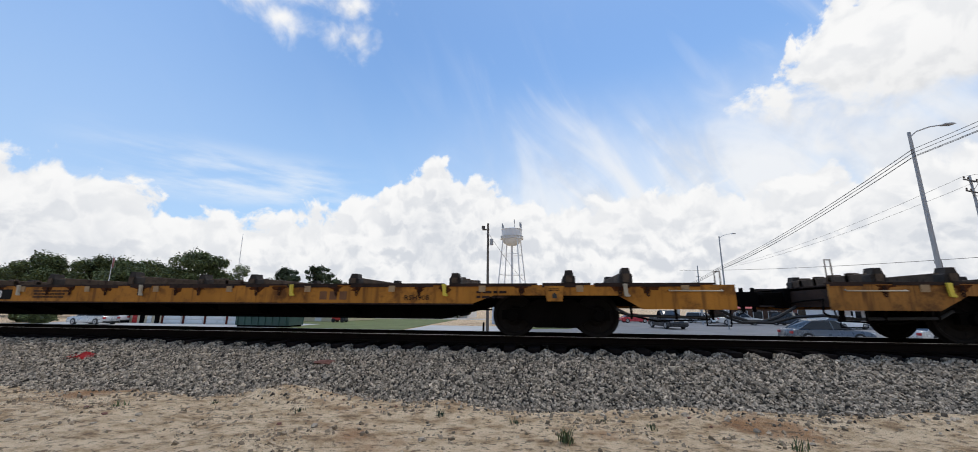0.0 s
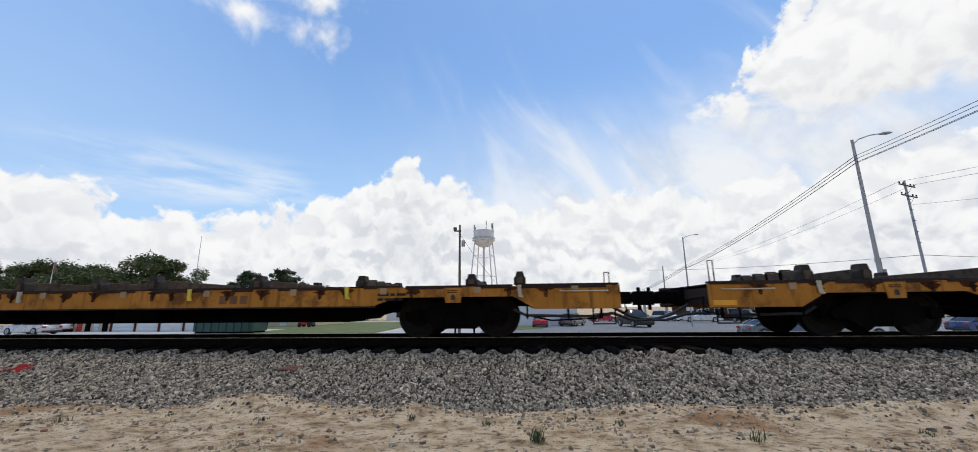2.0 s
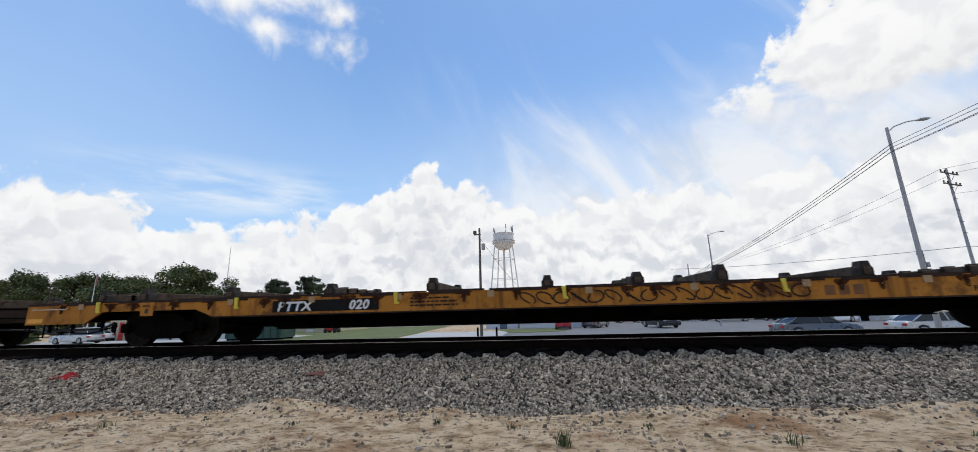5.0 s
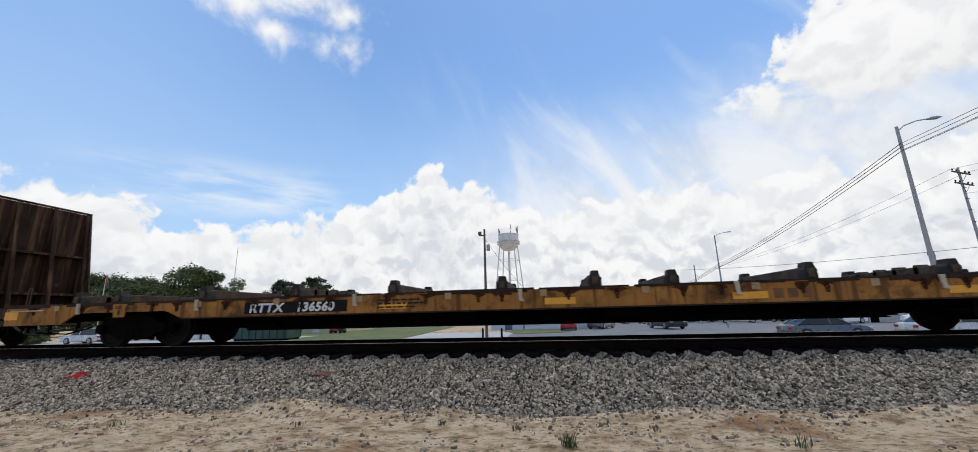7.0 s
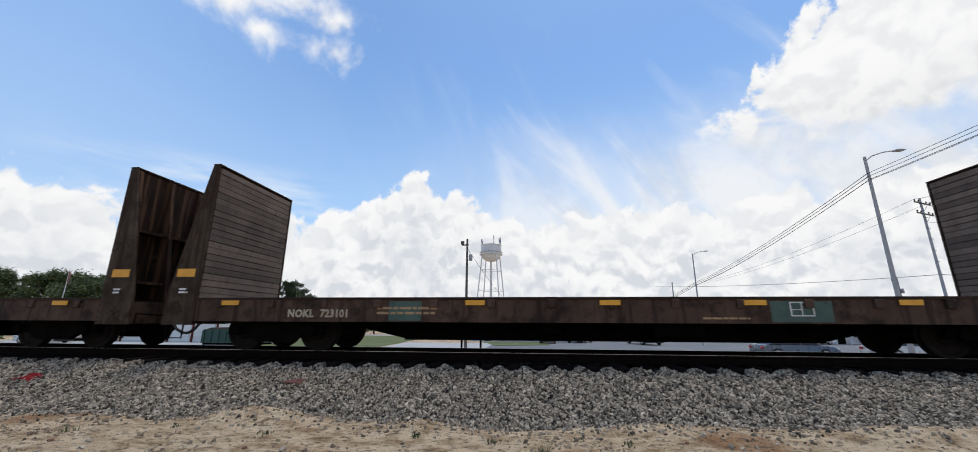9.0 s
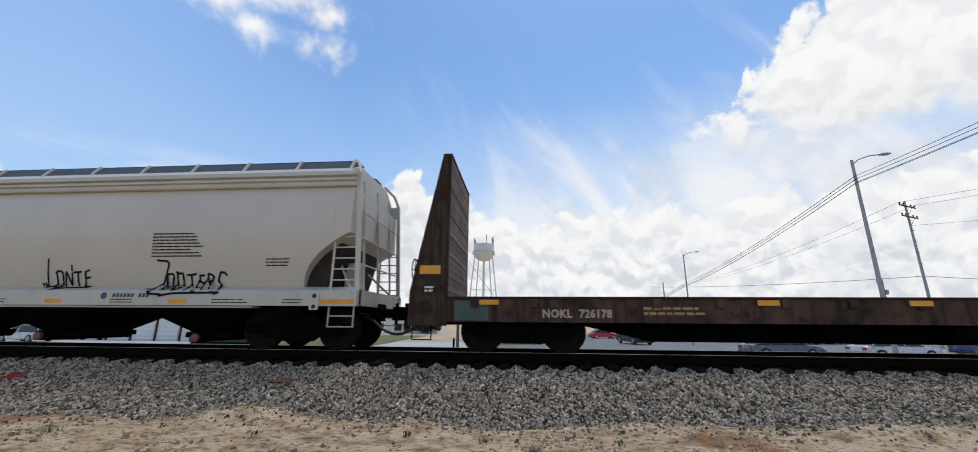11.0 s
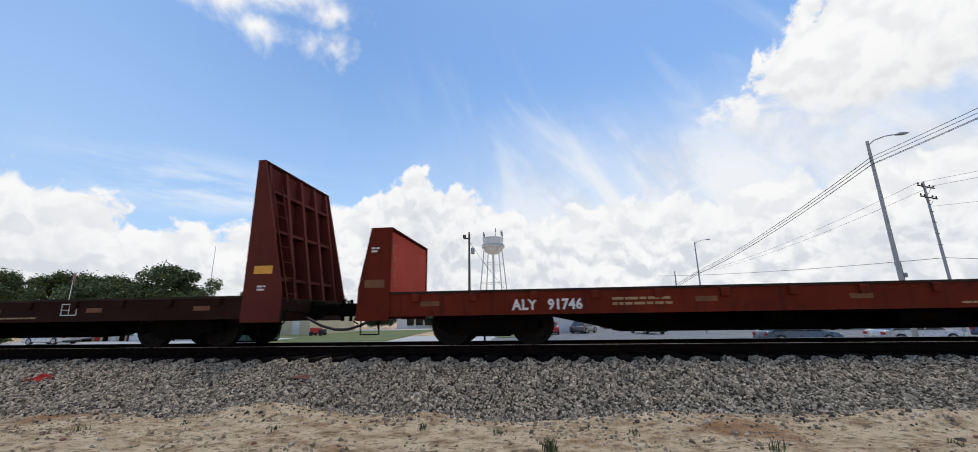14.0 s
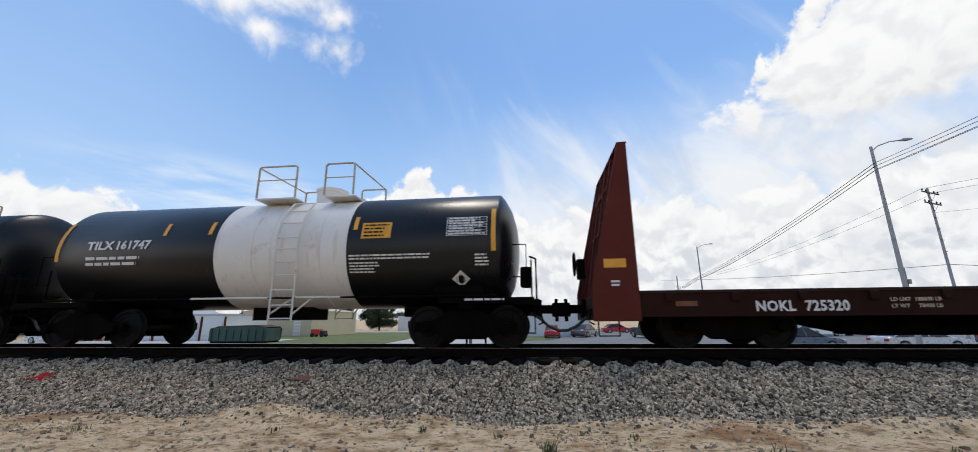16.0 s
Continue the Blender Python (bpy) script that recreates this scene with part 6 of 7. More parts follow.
    bm = bmesh.new()
    for q in ((x, x + 0.42, 0.78, 0.80), (x, x + 0.42, 1.03, 1.05), (x, x + 0.02, 0.80, 1.03), (x + 0.40, x + 0.42, 0.80, 1.03), (x + 0.2, x + 0.215, 0.80, 1.03), (x + 0.02, x + 0.2, 0.90, 0.912)):
        box(bm, q[0], q[1], NEAR - 0.012, NEAR - 0.007, q[2], q[3])
    part("data_frame", bm, M_WHITE, car, "white framed data panel")
    if stripe:
        lettering("lettering", "LD LMT  188600 LB", mark_x + 2.35, 0.90, 0.065, M_STRAPW, car, NEAR - 0.012, 1.05, 1.05, 0, 0.003)
        lettering("lettering", "LT WT     78400 LB", mark_x + 2.35, 0.78, 0.065, M_STRAPW, car, NEAR - 0.012, 1.05, 1.05, 0, 0.003)
    else:
        bars("stencil", mark_x + 2.0, mark_x + 3.3, 0.90, 2, 0.05, 0.1, M_TAN, car, seed=seed + 9)
    bars("stencil", x - 1.6, x - 0.6, 0.72, 1, 0.035, 0.1, M_TAN, car, seed=seed + 11)
    return car


def covered_hopper():
    car = thing("covered_hopper", "light grey four-bay covered hopper car with black graffiti", "hopper car", group="train of freight cars")
    prof = [(1.29, 1.33), (1.41, 1.7), (1.495, 2.1), (1.55, 2.55), (1.55, 2.9), (1.51, 3.3), (1.44, 3.62)]

    def reach(z):
        return 9.35 if z > 2.55 else 9.35 - 1.04 * (1 - (1 - (2.55 - z) / 1.22) ** 2.3)

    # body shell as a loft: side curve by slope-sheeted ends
    zs = [1.33, 1.45, 1.58, 1.7, 1.85, 2.0, 2.1, 2.2, 2.3, 2.38, 2.45, 2.5, 2.55, 2.75, 2.9, 3.1, 3.3, 3.45, 3.62]

    def half_w(z):
        for (w0, z0), (w1, z1) in zip(prof, prof[1:]):
            if z <= z1 + 1e-6:
                return w0 + (w1 - w0) * (z - z0) / (z1 - z0)
        return prof[-1][0]

    bm = bmesh.new()
    rows = []
    for z in zs:
        L, w = reach(z), half_w(z)
        xs = [-L + 2 * L * i / 14 for i in range(15)]
        rows.append([bm.verts.new((x, -w, z)) for x in xs] + [bm.verts.new((x, w, z)) for x in xs[::-1]])
    for a, b in zip(rows, rows[1:]):
        for i in range(len(a)):
            j = (i + 1) % len(a)
            bm.faces.new((a[i], a[j], b[j], b[i]))
    bm.faces.new(rows[0][::-1])
    bm.faces.new(rows[-1])
    part("body", bm, M_HOPPER, car, "smooth light grey painted steel body")
    # set-back sheets in dark steel draw the shade under the sloped ends
    for s in (-1, 1):
        bm = bmesh.new()
        prism(bm, [(s * 9.16, 2.66), (s * 9.0, 2.3), (s * 8.74, 1.315), (s * 7.9, 1.315), (s * 7.9, 2.66)], -1.2, 1.2)
        part("slope_sheet", bm, M_BLOCK, car, "set-back sheet painted dark as end shade")

    def hug(ob, off=0.007):
        """Bend flat marks on to the side of the body and its sill."""
        base = max(v.co.y for v in ob.data.vertices)
        for v in ob.data.vertices:
            skin = 1.563 if v.co.z < 1.27 else (max(1.563 - 2.42 * (v.co.z - 1.265), half_w(v.co.z)) if v.co.z < 1.42 else half_w(v.co.z))
            v.co.y = v.co.y - base - skin - off
        return ob

    # top chord: three long ridges, then the roof slope
    bm = bmesh.new()
    for s in (-1, 1):
        prism(bm, [(s * 1.42, 3.625), (s * 1.54, 3.63), (s * 1.56, 3.66), (s * 1.56, 3.70), (s * 1.50, 3.725), (s * 1.50, 3.75), (s * 1.56, 3.765), (s * 1.56, 3.81), (s * 1.50, 3.835),
                   (s * 1.50, 3.855), (s * 1.585, 3.875), (s * 1.585, 3.965), (s * 1.42, 3.97)], -9.38, 9.38, "x")
    part("top_chord", bm, M_HOPLIGHT, car, "ridged pale top chord")
    bm = bmesh.new()
    prism(bm, [(-1.42, 3.68), (-1.42, 3.98), (-0.95, 4.32), (0.95, 4.32), (1.42, 3.98), (1.42, 3.68)], -9.2, 9.2, "x")
    part("roof", bm, M_HOPPER, car)
    # running boards on brackets along both roof edges
    for s in (-1, 1):
        bm = bmesh.new()
        prism(bm, [(s * 1.18, 4.05), (s * 0.86, 4.50), (s * 0.84, 4.48), (s * 1.15, 4.05)], -9.05, 9.05, "x")
        box(bm, -9.05, 9.05, min(s * 0.84, s * 0.42), max(s * 0.84, s * 0.42), 4.50, 4.53)
        board = part("running_board", bm, M_ROOF, car, "dark steel grating running board")
        for i in range(14):
            x = -9.0 + i * 18.0 / 13
            bm = bmesh.new()
            prism(bm, [(s * 1.225, 4.0), (s * 0.90, 4.53), (s * 0.82, 4.53), (s * 1.12, 4.0)], x - 0.03, x + 0.03, "x")
            part("bracket", bm, M_HOPLIGHT, board)
    bm = bmesh.new()
    for i in range(6):
        lathe(bm, [(0.42, 4.30), (0.42, 4.42), (0.3, 4.46)], 14, "z", (-7.5 + i * 3.0, 0, 0))
    part("roof_hatches", bm, M_HOPPER, car)
    # side sills
    for s in (-1, 1):
        y0, y1 = s * 1.43, s * 1.56
        bm = bmesh.new()
        prism(bm, [(s * 1.28, 0.955), (y1, 0.945), (y1, 1.265), (s * 1.33, 1.36), (s * 1.28, 1.36)], -9.62, 9.62, "x")
        part("side_sill", bm, M_HOPLIGHT, car, "pale grey side sill")
        bm = bmesh.new()
        box(bm, -7.3, 7.3, min(s * 1.2, s * 1.5), max(s * 1.2, s * 1.5), 0.90, 0.935)
        part("lower_flange", bm, M_HOPLIGHT, car)
    # bays and outlets
    for bx in (-5.78, -1.87, 1.87, 5.78):
        bm = bmesh.new()
        lo = [(-0.45, -0.62), (0.45, -0.62), (0.45, 0.62), (-0.45, 0.62)]
        hi = [(-1.25, -1.36), (1.25, -1.36), (1.25, 1.36), (-1.25, 1.36)]
        a = [bm.verts.new((bx + x, y, 0.34)) for x, y in lo]
        b = [bm.verts.new((bx + x, y, 0.90)) for x, y in hi]
        c = [bm.verts.new((bx + x, y, 1.33)) for x, y in hi]
        bm.faces.new(a[::-1])
        bm.faces.new(c)
        for i in range(4):
            j = (i + 1) % 4
            bm.faces.new((a[i], a[j], b[j], b[i]))
            bm.faces.new((b[i], b[j], c[j], c[i]))
        bay = part("hopper_bay", bm, M_UNDER, car, "sloped hopper bay, shade painted in")
        bm = bmesh.new()
        box(bm, bx - 0.55, bx + 0.55, -0.75, 0.75, 0.24, 0.36)
        cyl(bm, (bx, -1.05, 0.25), (bx, 1.05, 0.25), 0.10, n=14)
        part("outlet", bm, M_UNDER, bay)
        bm = bmesh.new()
        lathe(bm, [(0.085, -1.05), (0.095, -1.07), (0.095, -1.13), (0.05, -1.15)], 16, "y", (bx, 0, 0.25))
        part("outlet_cap", bm, M_CAP, bay, "dull red outlet cap")
    bm = bmesh.new()
    box(bm, -9.5, -6.9, -0.3, 0.3, 0.66, 0.98)
    box(bm, 6.9, 9.5, -0.3, 0.3, 0.66, 0.98)
    box(bm, -7.2, 7.2, -0.18, 0.18, 0.84, 0.94)
    for s in (-1, 1):
        box(bm, s * 8.05 - 0.3, s * 8.05 + 0.3, -1.42, 1.42, 0.80, 0.95)
    part("centre_sill", bm, M_UNDER, car)
    for s in (-1, 1):
        # end platform, corner posts, ladders, cross braces
        bm = bmesh.new()
        a, b = sorted((s * 8.0, s * 9.62))
        box(bm, a, b, -1.42, 1.42, 1.24, 1.30)
        a, b = sorted((s * 9.54, s * 9.62))
        box(bm, a, b, -1.42, 1.42, 0.96, 1.238)
        part("end_platform", bm, M_HOPLIGHT, car)
        for t in (-1, 1):
            bm = bmesh.new()
            prism(bm, [(s * 9.62, 1.30), (s * 9.52, 1.30), (s * 9.36, 3.98), (s * 9.46, 3.98)], min(t * 1.38, t * 1.45), max(t * 1.38, t * 1.45))
            tube(bm, [(s * 9.41, t * 1.41, 3.98), (s * 9.32, t * 1.30, 4.25), (s * 9.1, t * 1.0, 4.48)], 0.04, 8)
            part("corner_post", bm, M_HOPLIGHT, car, "pale corner post")
            bm = bmesh.new()
            x0 = s * 8.98
            for k in range(5):
                cyl(bm, (s * 9.55, t * 1.43, 1.5 + k * 0.24), (x0, t * 1.43, 1.5 + k * 0.24), 0.016, n=6)
            prism(bm, [(x0 - 0.02, 1.3), (x0 + 0.02, 1.3), (x0 + 0.02, 2.55), (x0 - 0.02, 2.55)], min(t * 1.41, t * 1.44), max(t * 1.41, t * 1.44))
            part("side_ladder", bm, M_HOPLIGHT, car)
            grab(car, [(s * 9.55, t * 1.45, 0.95), (s * 9.55, t * 1.45, 0.52), (s * 9.0, t * 1.45, 0.52), (s * 9.0, t * 1.45, 0.95)], M_HOPLIGHT, 0.02, "sill_step")
            grab(car, [(s * 9.55, t * 1.45, 0.74), (s * 9.0, t * 1.45, 0.74)], M_HOPLIGHT, 0.014, "sill_step")
            bm = bmesh.new()
            box(bm, s * 8.72 - 0.10, s * 8.72 + 0.10, min(t * 1.565, t * 1.585), max(t * 1.565, t * 1.585), 0.86, 1.24)
            lug = part("jacking_lug", bm, M_HOPLIGHT, car, "", bev=0.008)
            bm = bmesh.new()
            lathe(bm, [(0.045, t * 1.586), (0.04, t * 1.592)], 12, "y", (s * 8.72, 0, 0.93))
            part("lug_hole", bm, M_HOSE, lug)
            bm = bmesh.new()
            lathe(bm, [(0.05, t * 1.586), (0.045, t * 1.592)], 12, "y", (s * 8.72, 0, 1.15))
            part("lug_slot", bm, M_HOSE, lug)
        bm = bmesh.new()
        tube(bm, [(s * 9.4, -1.35, 1.3), (s * 8.6, -0.5, 2.2)], 0.03)
        tube(bm, [(s * 9.4, 1.35, 1.3), (s * 8.6, 0.5, 2.2)], 0.03)
        for yy in (-0.9, 0.0, 0.9):
            tube(bm, [(s * 9.5, yy, 1.3), (s * 9.30, yy, 3.95)], 0.03)
        for zz in (1.9, 2.5, 3.1):
            tube(bm, [(s * 9.46, -1.38, zz), (s * 9.46, 1.38, zz)], 0.02)
        box(bm, s * 9.0 - 0.15, s * 9.0 + 0.15, -0.5, -0.1, 1.32, 2.0)
        part("end_frame", bm, M_HOPLIGHT, car, "pale end framing with brake rigging")
        coupler(car, s * 9.55, s, 0.71 if s < 0 else 0.62)
        build_truck(car, s * 8.05)
    y = -1.562
    for x in (-6.6, -3.6, -0.55, 2.4, 5.4):
        reflector(car, x, x + 0.42, 0.99, 1.08, y - 0.004)
    for x0, x1 in ((-9.58, -8.85), (8.85, 9.58)):
        reflector(car, x0, x1, 0.99, 1.08, y - 0.004)
    # lettering on the body
    side = -1.556
    hug(lettering("lettering", "CPCX", -7.50, 2.44, 0.205, M_BLACKPAINT, car, side - 0.006, 1.0, 1.16, 0, 0.013))
    hug(lettering("lettering", "817171", -7.54, 2.0, 0.215, M_BLACKPAINT, car, side + 0.004, 0.93, 1.10, 0, 0.013))
    hug(lettering("lettering", "LD LMT 220 100", -7.55, 1.67, 0.075, M_BLACKPAINT, car, side + 0.018, 1.15, 1.08, 0, 0.004))
    hug(lettering("lettering", "LT WT    65 900", -7.55, 1.51, 0.075, M_BLACKPAINT, car, side + 0.028, 1.15, 1.08, 0, 0.004))
    bm = bmesh.new()
    for q in ((-6.15, -5.92, 2.22, 2.235), (-6.15, -5.92, 2.42, 2.435), (-6.15, -6.137, 2.235, 2.42), (-5.933, -5.92, 2.235, 2.42)):
        box(bm, q[0], q[1], side - 0.002, side + 0.004, q[2], q[3])
    hug(part("plate_frame", bm, M_BLACKPAINT, car))
    hug(lettering("lettering", "C", -6.07, 2.25, 0.085, M_BLACKPAINT, car, side - 0.004, 1.2))
    hug(bars("stencil", -6.11, -5.96, 2.375, 1, 0.02, 0.03, M_BLACKPAINT, car, side - 0.004))
    hug(bars("stencil", 4.70, 6.05, 2.53, 8, 0.026, 0.072, M_BLACKPAINT, car, side - 0.004, 21))
    hug(bars("stencil", 7.45, 8.0, 1.95, 3, 0.025, 0.07, M_BLACKPAINT, car, side + 0.006, 22))
    for i, (x0, x1) in enumerate(((-8.5, -8.2), (-7.7, -6.8), (-4.6, -4.0), (-2.4, -1.9), (0.9, 1.5), (4.0, 4.6), (6.4, 7.3), (8.0, 8.5))):
        bars("stencil", x0, x1, 1.06, 2, 0.02, 0.06, M_BLACKPAINT, car, y - 0.003, 30 + i)
    bm = bmesh.new()
    box(bm, -1.0, -0.22, side + 0.0, side + 0.012, 1.50, 1.80)
    panel = hug(part("emergency_placard", bm, M_ORANGE, car, "orange placard with unreadable print"), 0.004)
    hug(bars("stencil", -0.95, -0.3, 1.73, 3, 0.03, 0.06, M_BLACKPAINT, panel, side - 0.004, 41), 0.018)
    hug(bars("stencil", -0.95, -0.28, 1.53, 1, 0.06, 0.06, M_BLACKPAINT, panel, side - 0.004, 42), 0.018)
    bm = bmesh.new()
    lathe(bm, [(0.075, y - 0.002), (0.072, y - 0.006)], 16, "y", (3.83, 0, 1.15))
    part("emblem", bm, M_BLUE, car, "round blue emblem")
    bm = bmesh.new()
    for k in range(10):
        if k != 6:
            prism(bm, [(4.03 + k * 0.09, 1.12), (4.09 + k * 0.09, 1.12), (4.11 + k * 0.09, 1.20), (4.05 + k * 0.09, 1.20)], y - 0.006, y - 0.001)
    part("emblem", bm, M_BLUE, car, "blue slanted block emblem")
    for q in ((-7.27, -6.98),):
        bm = bmesh.new()
        for r in ((q[0], q[1], 1.05, 1.065), (q[0], q[1], 1.15, 1.165), (q[0], q[0] + 0.015, 1.065, 1.15), (q[1] - 0.015, q[1], 1.065, 1.15)):
            box(bm, r[0], r[1], y - 0.006, y - 0.001, r[2], r[3])
        part("data_frame", bm, M_BLACKPAINT, car)
    # sprayed tags in a loose hand
    for word, x0, z0, size, step, pen in (("SWLST", -5.10, 1.12, 0.64, 0.235, 0.042), ("LONTE", 2.10, 1.37, 0.45, 0.225, 0.044), ("ZOOTERS", 4.85, 1.24, 0.54, 0.245, 0.046)):
        bm = bmesh.new()
        spray(bm, word, x0, z0, size, step, pen, 7 + len(word))
        hug(part("graffiti", bm, M_BLACKPAINT, car, "black sprayed handwritten tag"), 0.006)
    bm = bmesh.new()
    stroke(bm, curve_pts(22, lambda u: (-5.75 + 0.35 * u + (0.16 - 0.13 * u) * math.cos(u * 11), 1.62 + 0.30 * u * u + (0.14 - 0.11 * u) * math.sin(u * 11))), 0.010, -1.548)
    hug(part("graffiti", bm, M_ROOF, car, "thin chalk scrawl"))
    return car


def tank_car(name, label, detailed):
    car = thing(name, label, "tank car", group="train of freight cars")
    R, zc, L = 1.385, 2.27, 5.45

    def shell(nm, x0, x1, m, lab):
        bm = bmesh.new()
        prof = [(R, x0), (R, x1)]
        if x0 <= -L + 0.01:
            prof = [(0.05, -L - 0.42), (0.5, -L - 0.39), (0.95, -L - 0.28), (1.24, -L - 0.13), (1.355, -L - 0.04)] + prof
        if x1 >= L - 0.01:
            prof = prof + [(1.355, L + 0.04), (1.24, L + 0.13), (0.95, L + 0.28), (0.5, L + 0.39), (0.05, L + 0.42)]
        lathe(bm, prof, 56, "x", (0, 0, zc))
        return part(nm, bm, m, car, lab)

    bx0, bx1 = -1.22, 2.03
    shell("tank_end", -L, bx0 - 0.004, M_TANK, "glossy black tank end")
    shell("tank_band", bx0, bx1, M_BAND, "white band round the middle of the tank")
    shell("tank_end", bx1 + 0.004, L, M_TANK, "glossy black tank end")
    bm = bmesh.new()
    for x in (bx0 + 0.95, bx0 + 1.4, bx1 - 0.65):
        lathe(bm, [(R + 0.001, x - 0.012), (R + 0.014, x - 0.008), (R + 0.014, x + 0.008), (R + 0.001, x + 0.012)], 56, "x", (0, 0, zc))
    part("weld_seams", bm, M_BAND, car)
    # frame, saddles, side hand rail
    bm = bmesh.new()
    for s in (-1, 1):
        a, b = sorted((s * 3.1, s * 6.3))
        box(bm, a, b, -0.33, 0.33, 0.68, 1.0)
        prism(bm, [(-1.15, 0.82), (1.15, 0.82), (1.02, 1.42), (0.5, 1.05), (-0.5, 1.05), (-1.02, 1.42)], s * 4.7 - 0.16, s * 4.7 + 0.16, "x")
        a, b = sorted((s * 5.75, s * 6.3))
        box(bm, a, b, -1.42, 1.42, 0.92, 1.02)
        box(bm, s * 5.2 - 0.5, s * 5.2 + 0.5, -1.40, -1.30, 0.96, 1.06)
        a, b = sorted((s * 4.2, s * 6.2))
        box(bm, a, b, -1.44, -1.38, 0.95, 1.06)
        box(bm, a, b, 1.38, 1.44, 0.95, 1.06)
    box(bm, -0.8, 0.8, -0.35, 0.35, 0.62, 0.95)
    part("underframe", bm, M_UNDER, car, "stub frame and saddles, shade painted in")
    for t in (-1, 1):
        bm = bmesh.new()
        tube(bm, [(-5.4, t * 1.46, 1.10), (5.4, t * 1.46, 1.10)], 0.02, 8)
        for x in (-5.3, -4.0, -2.6, 2.6, 4.0, 5.3):
            tube(bm, [(x, t * 1.46, 1.10), (x, t * 1.2, 1.22)], 0.014)
        part("hand_rail", bm, M_UNDER, car)
        bm = bmesh.new()
        tube(bm, [(bx0 - 0.3, t * 1.465, 1.105), (0.35, t * 1.465, 1.105)], 0.024, 8)
        tube(bm, [(1.0, t * 1.465, 1.105), (bx1, t * 1.465, 1.105)], 0.024, 8)
        part("hand_rail", bm, M_LADDER, car)
    # top fittings
    bm = bmesh.new()
    lathe(bm, [(0.40, zc + R - 0.06), (0.40, zc + R + 0.33), (0.43, zc + R + 0.34), (0.43, zc + R + 0.42), (0.2, zc + R + 0.46)], 22, "z", (0.75, 0.15, 0))
    part("fittings_dome", bm, M_BAND, car, "white fittings housing on top")
    bm = bmesh.new()
    zp = zc + R - 0.12
    box(bm, -0.62, 0.44, -1.05, -0.45, zp, zp + 0.03)
    box(bm, 1.16, 1.95, -0.95, -0.45, zp + 0.02, zp + 0.05)
    box(bm, -0.62, 1.95, 0.45, 1.05, zp, zp + 0.03)
    box(bm, -0.62, -0.3, -0.45, 0.45, zp + 0.06, zp + 0.10)
    box(bm, 1.6, 1.95, -0.45, 0.45, zp + 0.06, zp + 0.10)
    part("top_platform", bm, M_LADDER, car, "cream grating platform")
    for t in (-1, 1):
        for xa, xb in ((-0.6, 0.42), (1.18, 1.92)):
            h = zp + 0.86
            grab(car, [(xa, t * 1.03, zp + 0.05), (xa, t * 1.03, h - 0.05), (xa + 0.05, t * 1.03, h), (xb - 0.05, t * 1.03, h), (xb, t * 1.03, h - 0.05), (xb, t * 1.03, zp + 0.05)], M_STRAPW, 0.026, "guard_rail")
            grab(car, [(xa, t * 1.03, zp + 0.5), (xb, t * 1.03, zp + 0.5)], M_STRAPW, 0.014, "guard_rail")
    grab(car, [(-0.6, -1.03, zp + 0.84), (-0.6, 1.03, zp + 0.84)], M_STRAPW, 0.020, "guard_rail")
    grab(car, [(1.92, -1.03, zp + 0.84), (1.92, 1.03, zp + 0.84)], M_STRAPW, 0.020, "guard_rail")
    for t in (-1, 1):
        arc = [(t * (R + 0.12) * math.sin(a), zc + (R + 0.12) * math.cos(a)) for a in (0.72, 0.95, 1.2, 1.45, 1.62)]
        arc += [(t * 1.48, 1.6), (t * 1.48, 0.62)]
        bm = bmesh.new()
        for x in (0.42, 0.95):
            tube(bm, [(x, y, z) for y, z in arc], 0.024, 8)
        seg = []
        for (y0, z0), (y1, z1) in zip(arc, arc[1:]):
            m = max(1, round(math.hypot(y1 - y0, z1 - z0) / 0.3))
            seg += [(y0 + (y1 - y0) * k / m, z0 + (z1 - z0) * k / m) for k in range(m)]
        for y, z in seg + [(t * 1.48, 0.66)]:
            cyl(bm, (0.42, y, z), (0.95, y, z), 0.016, n=6)
        tube(bm, [(0.42, t * 1.47, 0.75), (0.9, t * 1.3, 1.15)], 0.02)
        tube(bm, [(0.95, t * 1.47, 0.75), (1.35, t * 1.3, 1.15)], 0.02)
        part("side_ladder", bm, M_LADDER, car, "cream side ladder")
    for s in (-1, 1):
        x = s * 6.25
        grab(car, [(x, NEAR + 0.05, 1.0), (x, NEAR + 0.05, 1.85), (x - s * 0.14, NEAR + 0.05, 1.9)], M_UNDER, 0.02)
        grab(car, [(x - s * 0.1, -0.9, 1.0), (x - s * 0.1, -0.9, 1.9)], M_UNDER, 0.018)
        grab(car, [(s * 5.75, -1.2, 1.5), (s * 6.05, -1.2, 1.5), (s * 6.05, -1.2, 2.2), (s * 5.75, -1.2, 2.2)], M_UNDER, 0.014)
        grab(car, [(s * 6.2, NEAR + 0.03, 0.92), (s * 6.2, NEAR + 0.03, 0.34), (s * 5.75, NEAR + 0.03, 0.34), (s * 5.75, NEAR + 0.03, 0.92)], M_UNDER, 0.018, "sill_step")
        coupler(car, s * 6.25, s, 0.43 if s < 0 else (0.58 if detailed else 0.43))
        build_truck(car, s * 4.7)
    bm = bmesh.new()
    cyl(bm, (4.0, -1.05, 1.22), (5.1, -1.05, 1.22), 0.14, n=14)
    part("air_reservoir", bm, M_UNDER, car)
    bm = bmesh.new()
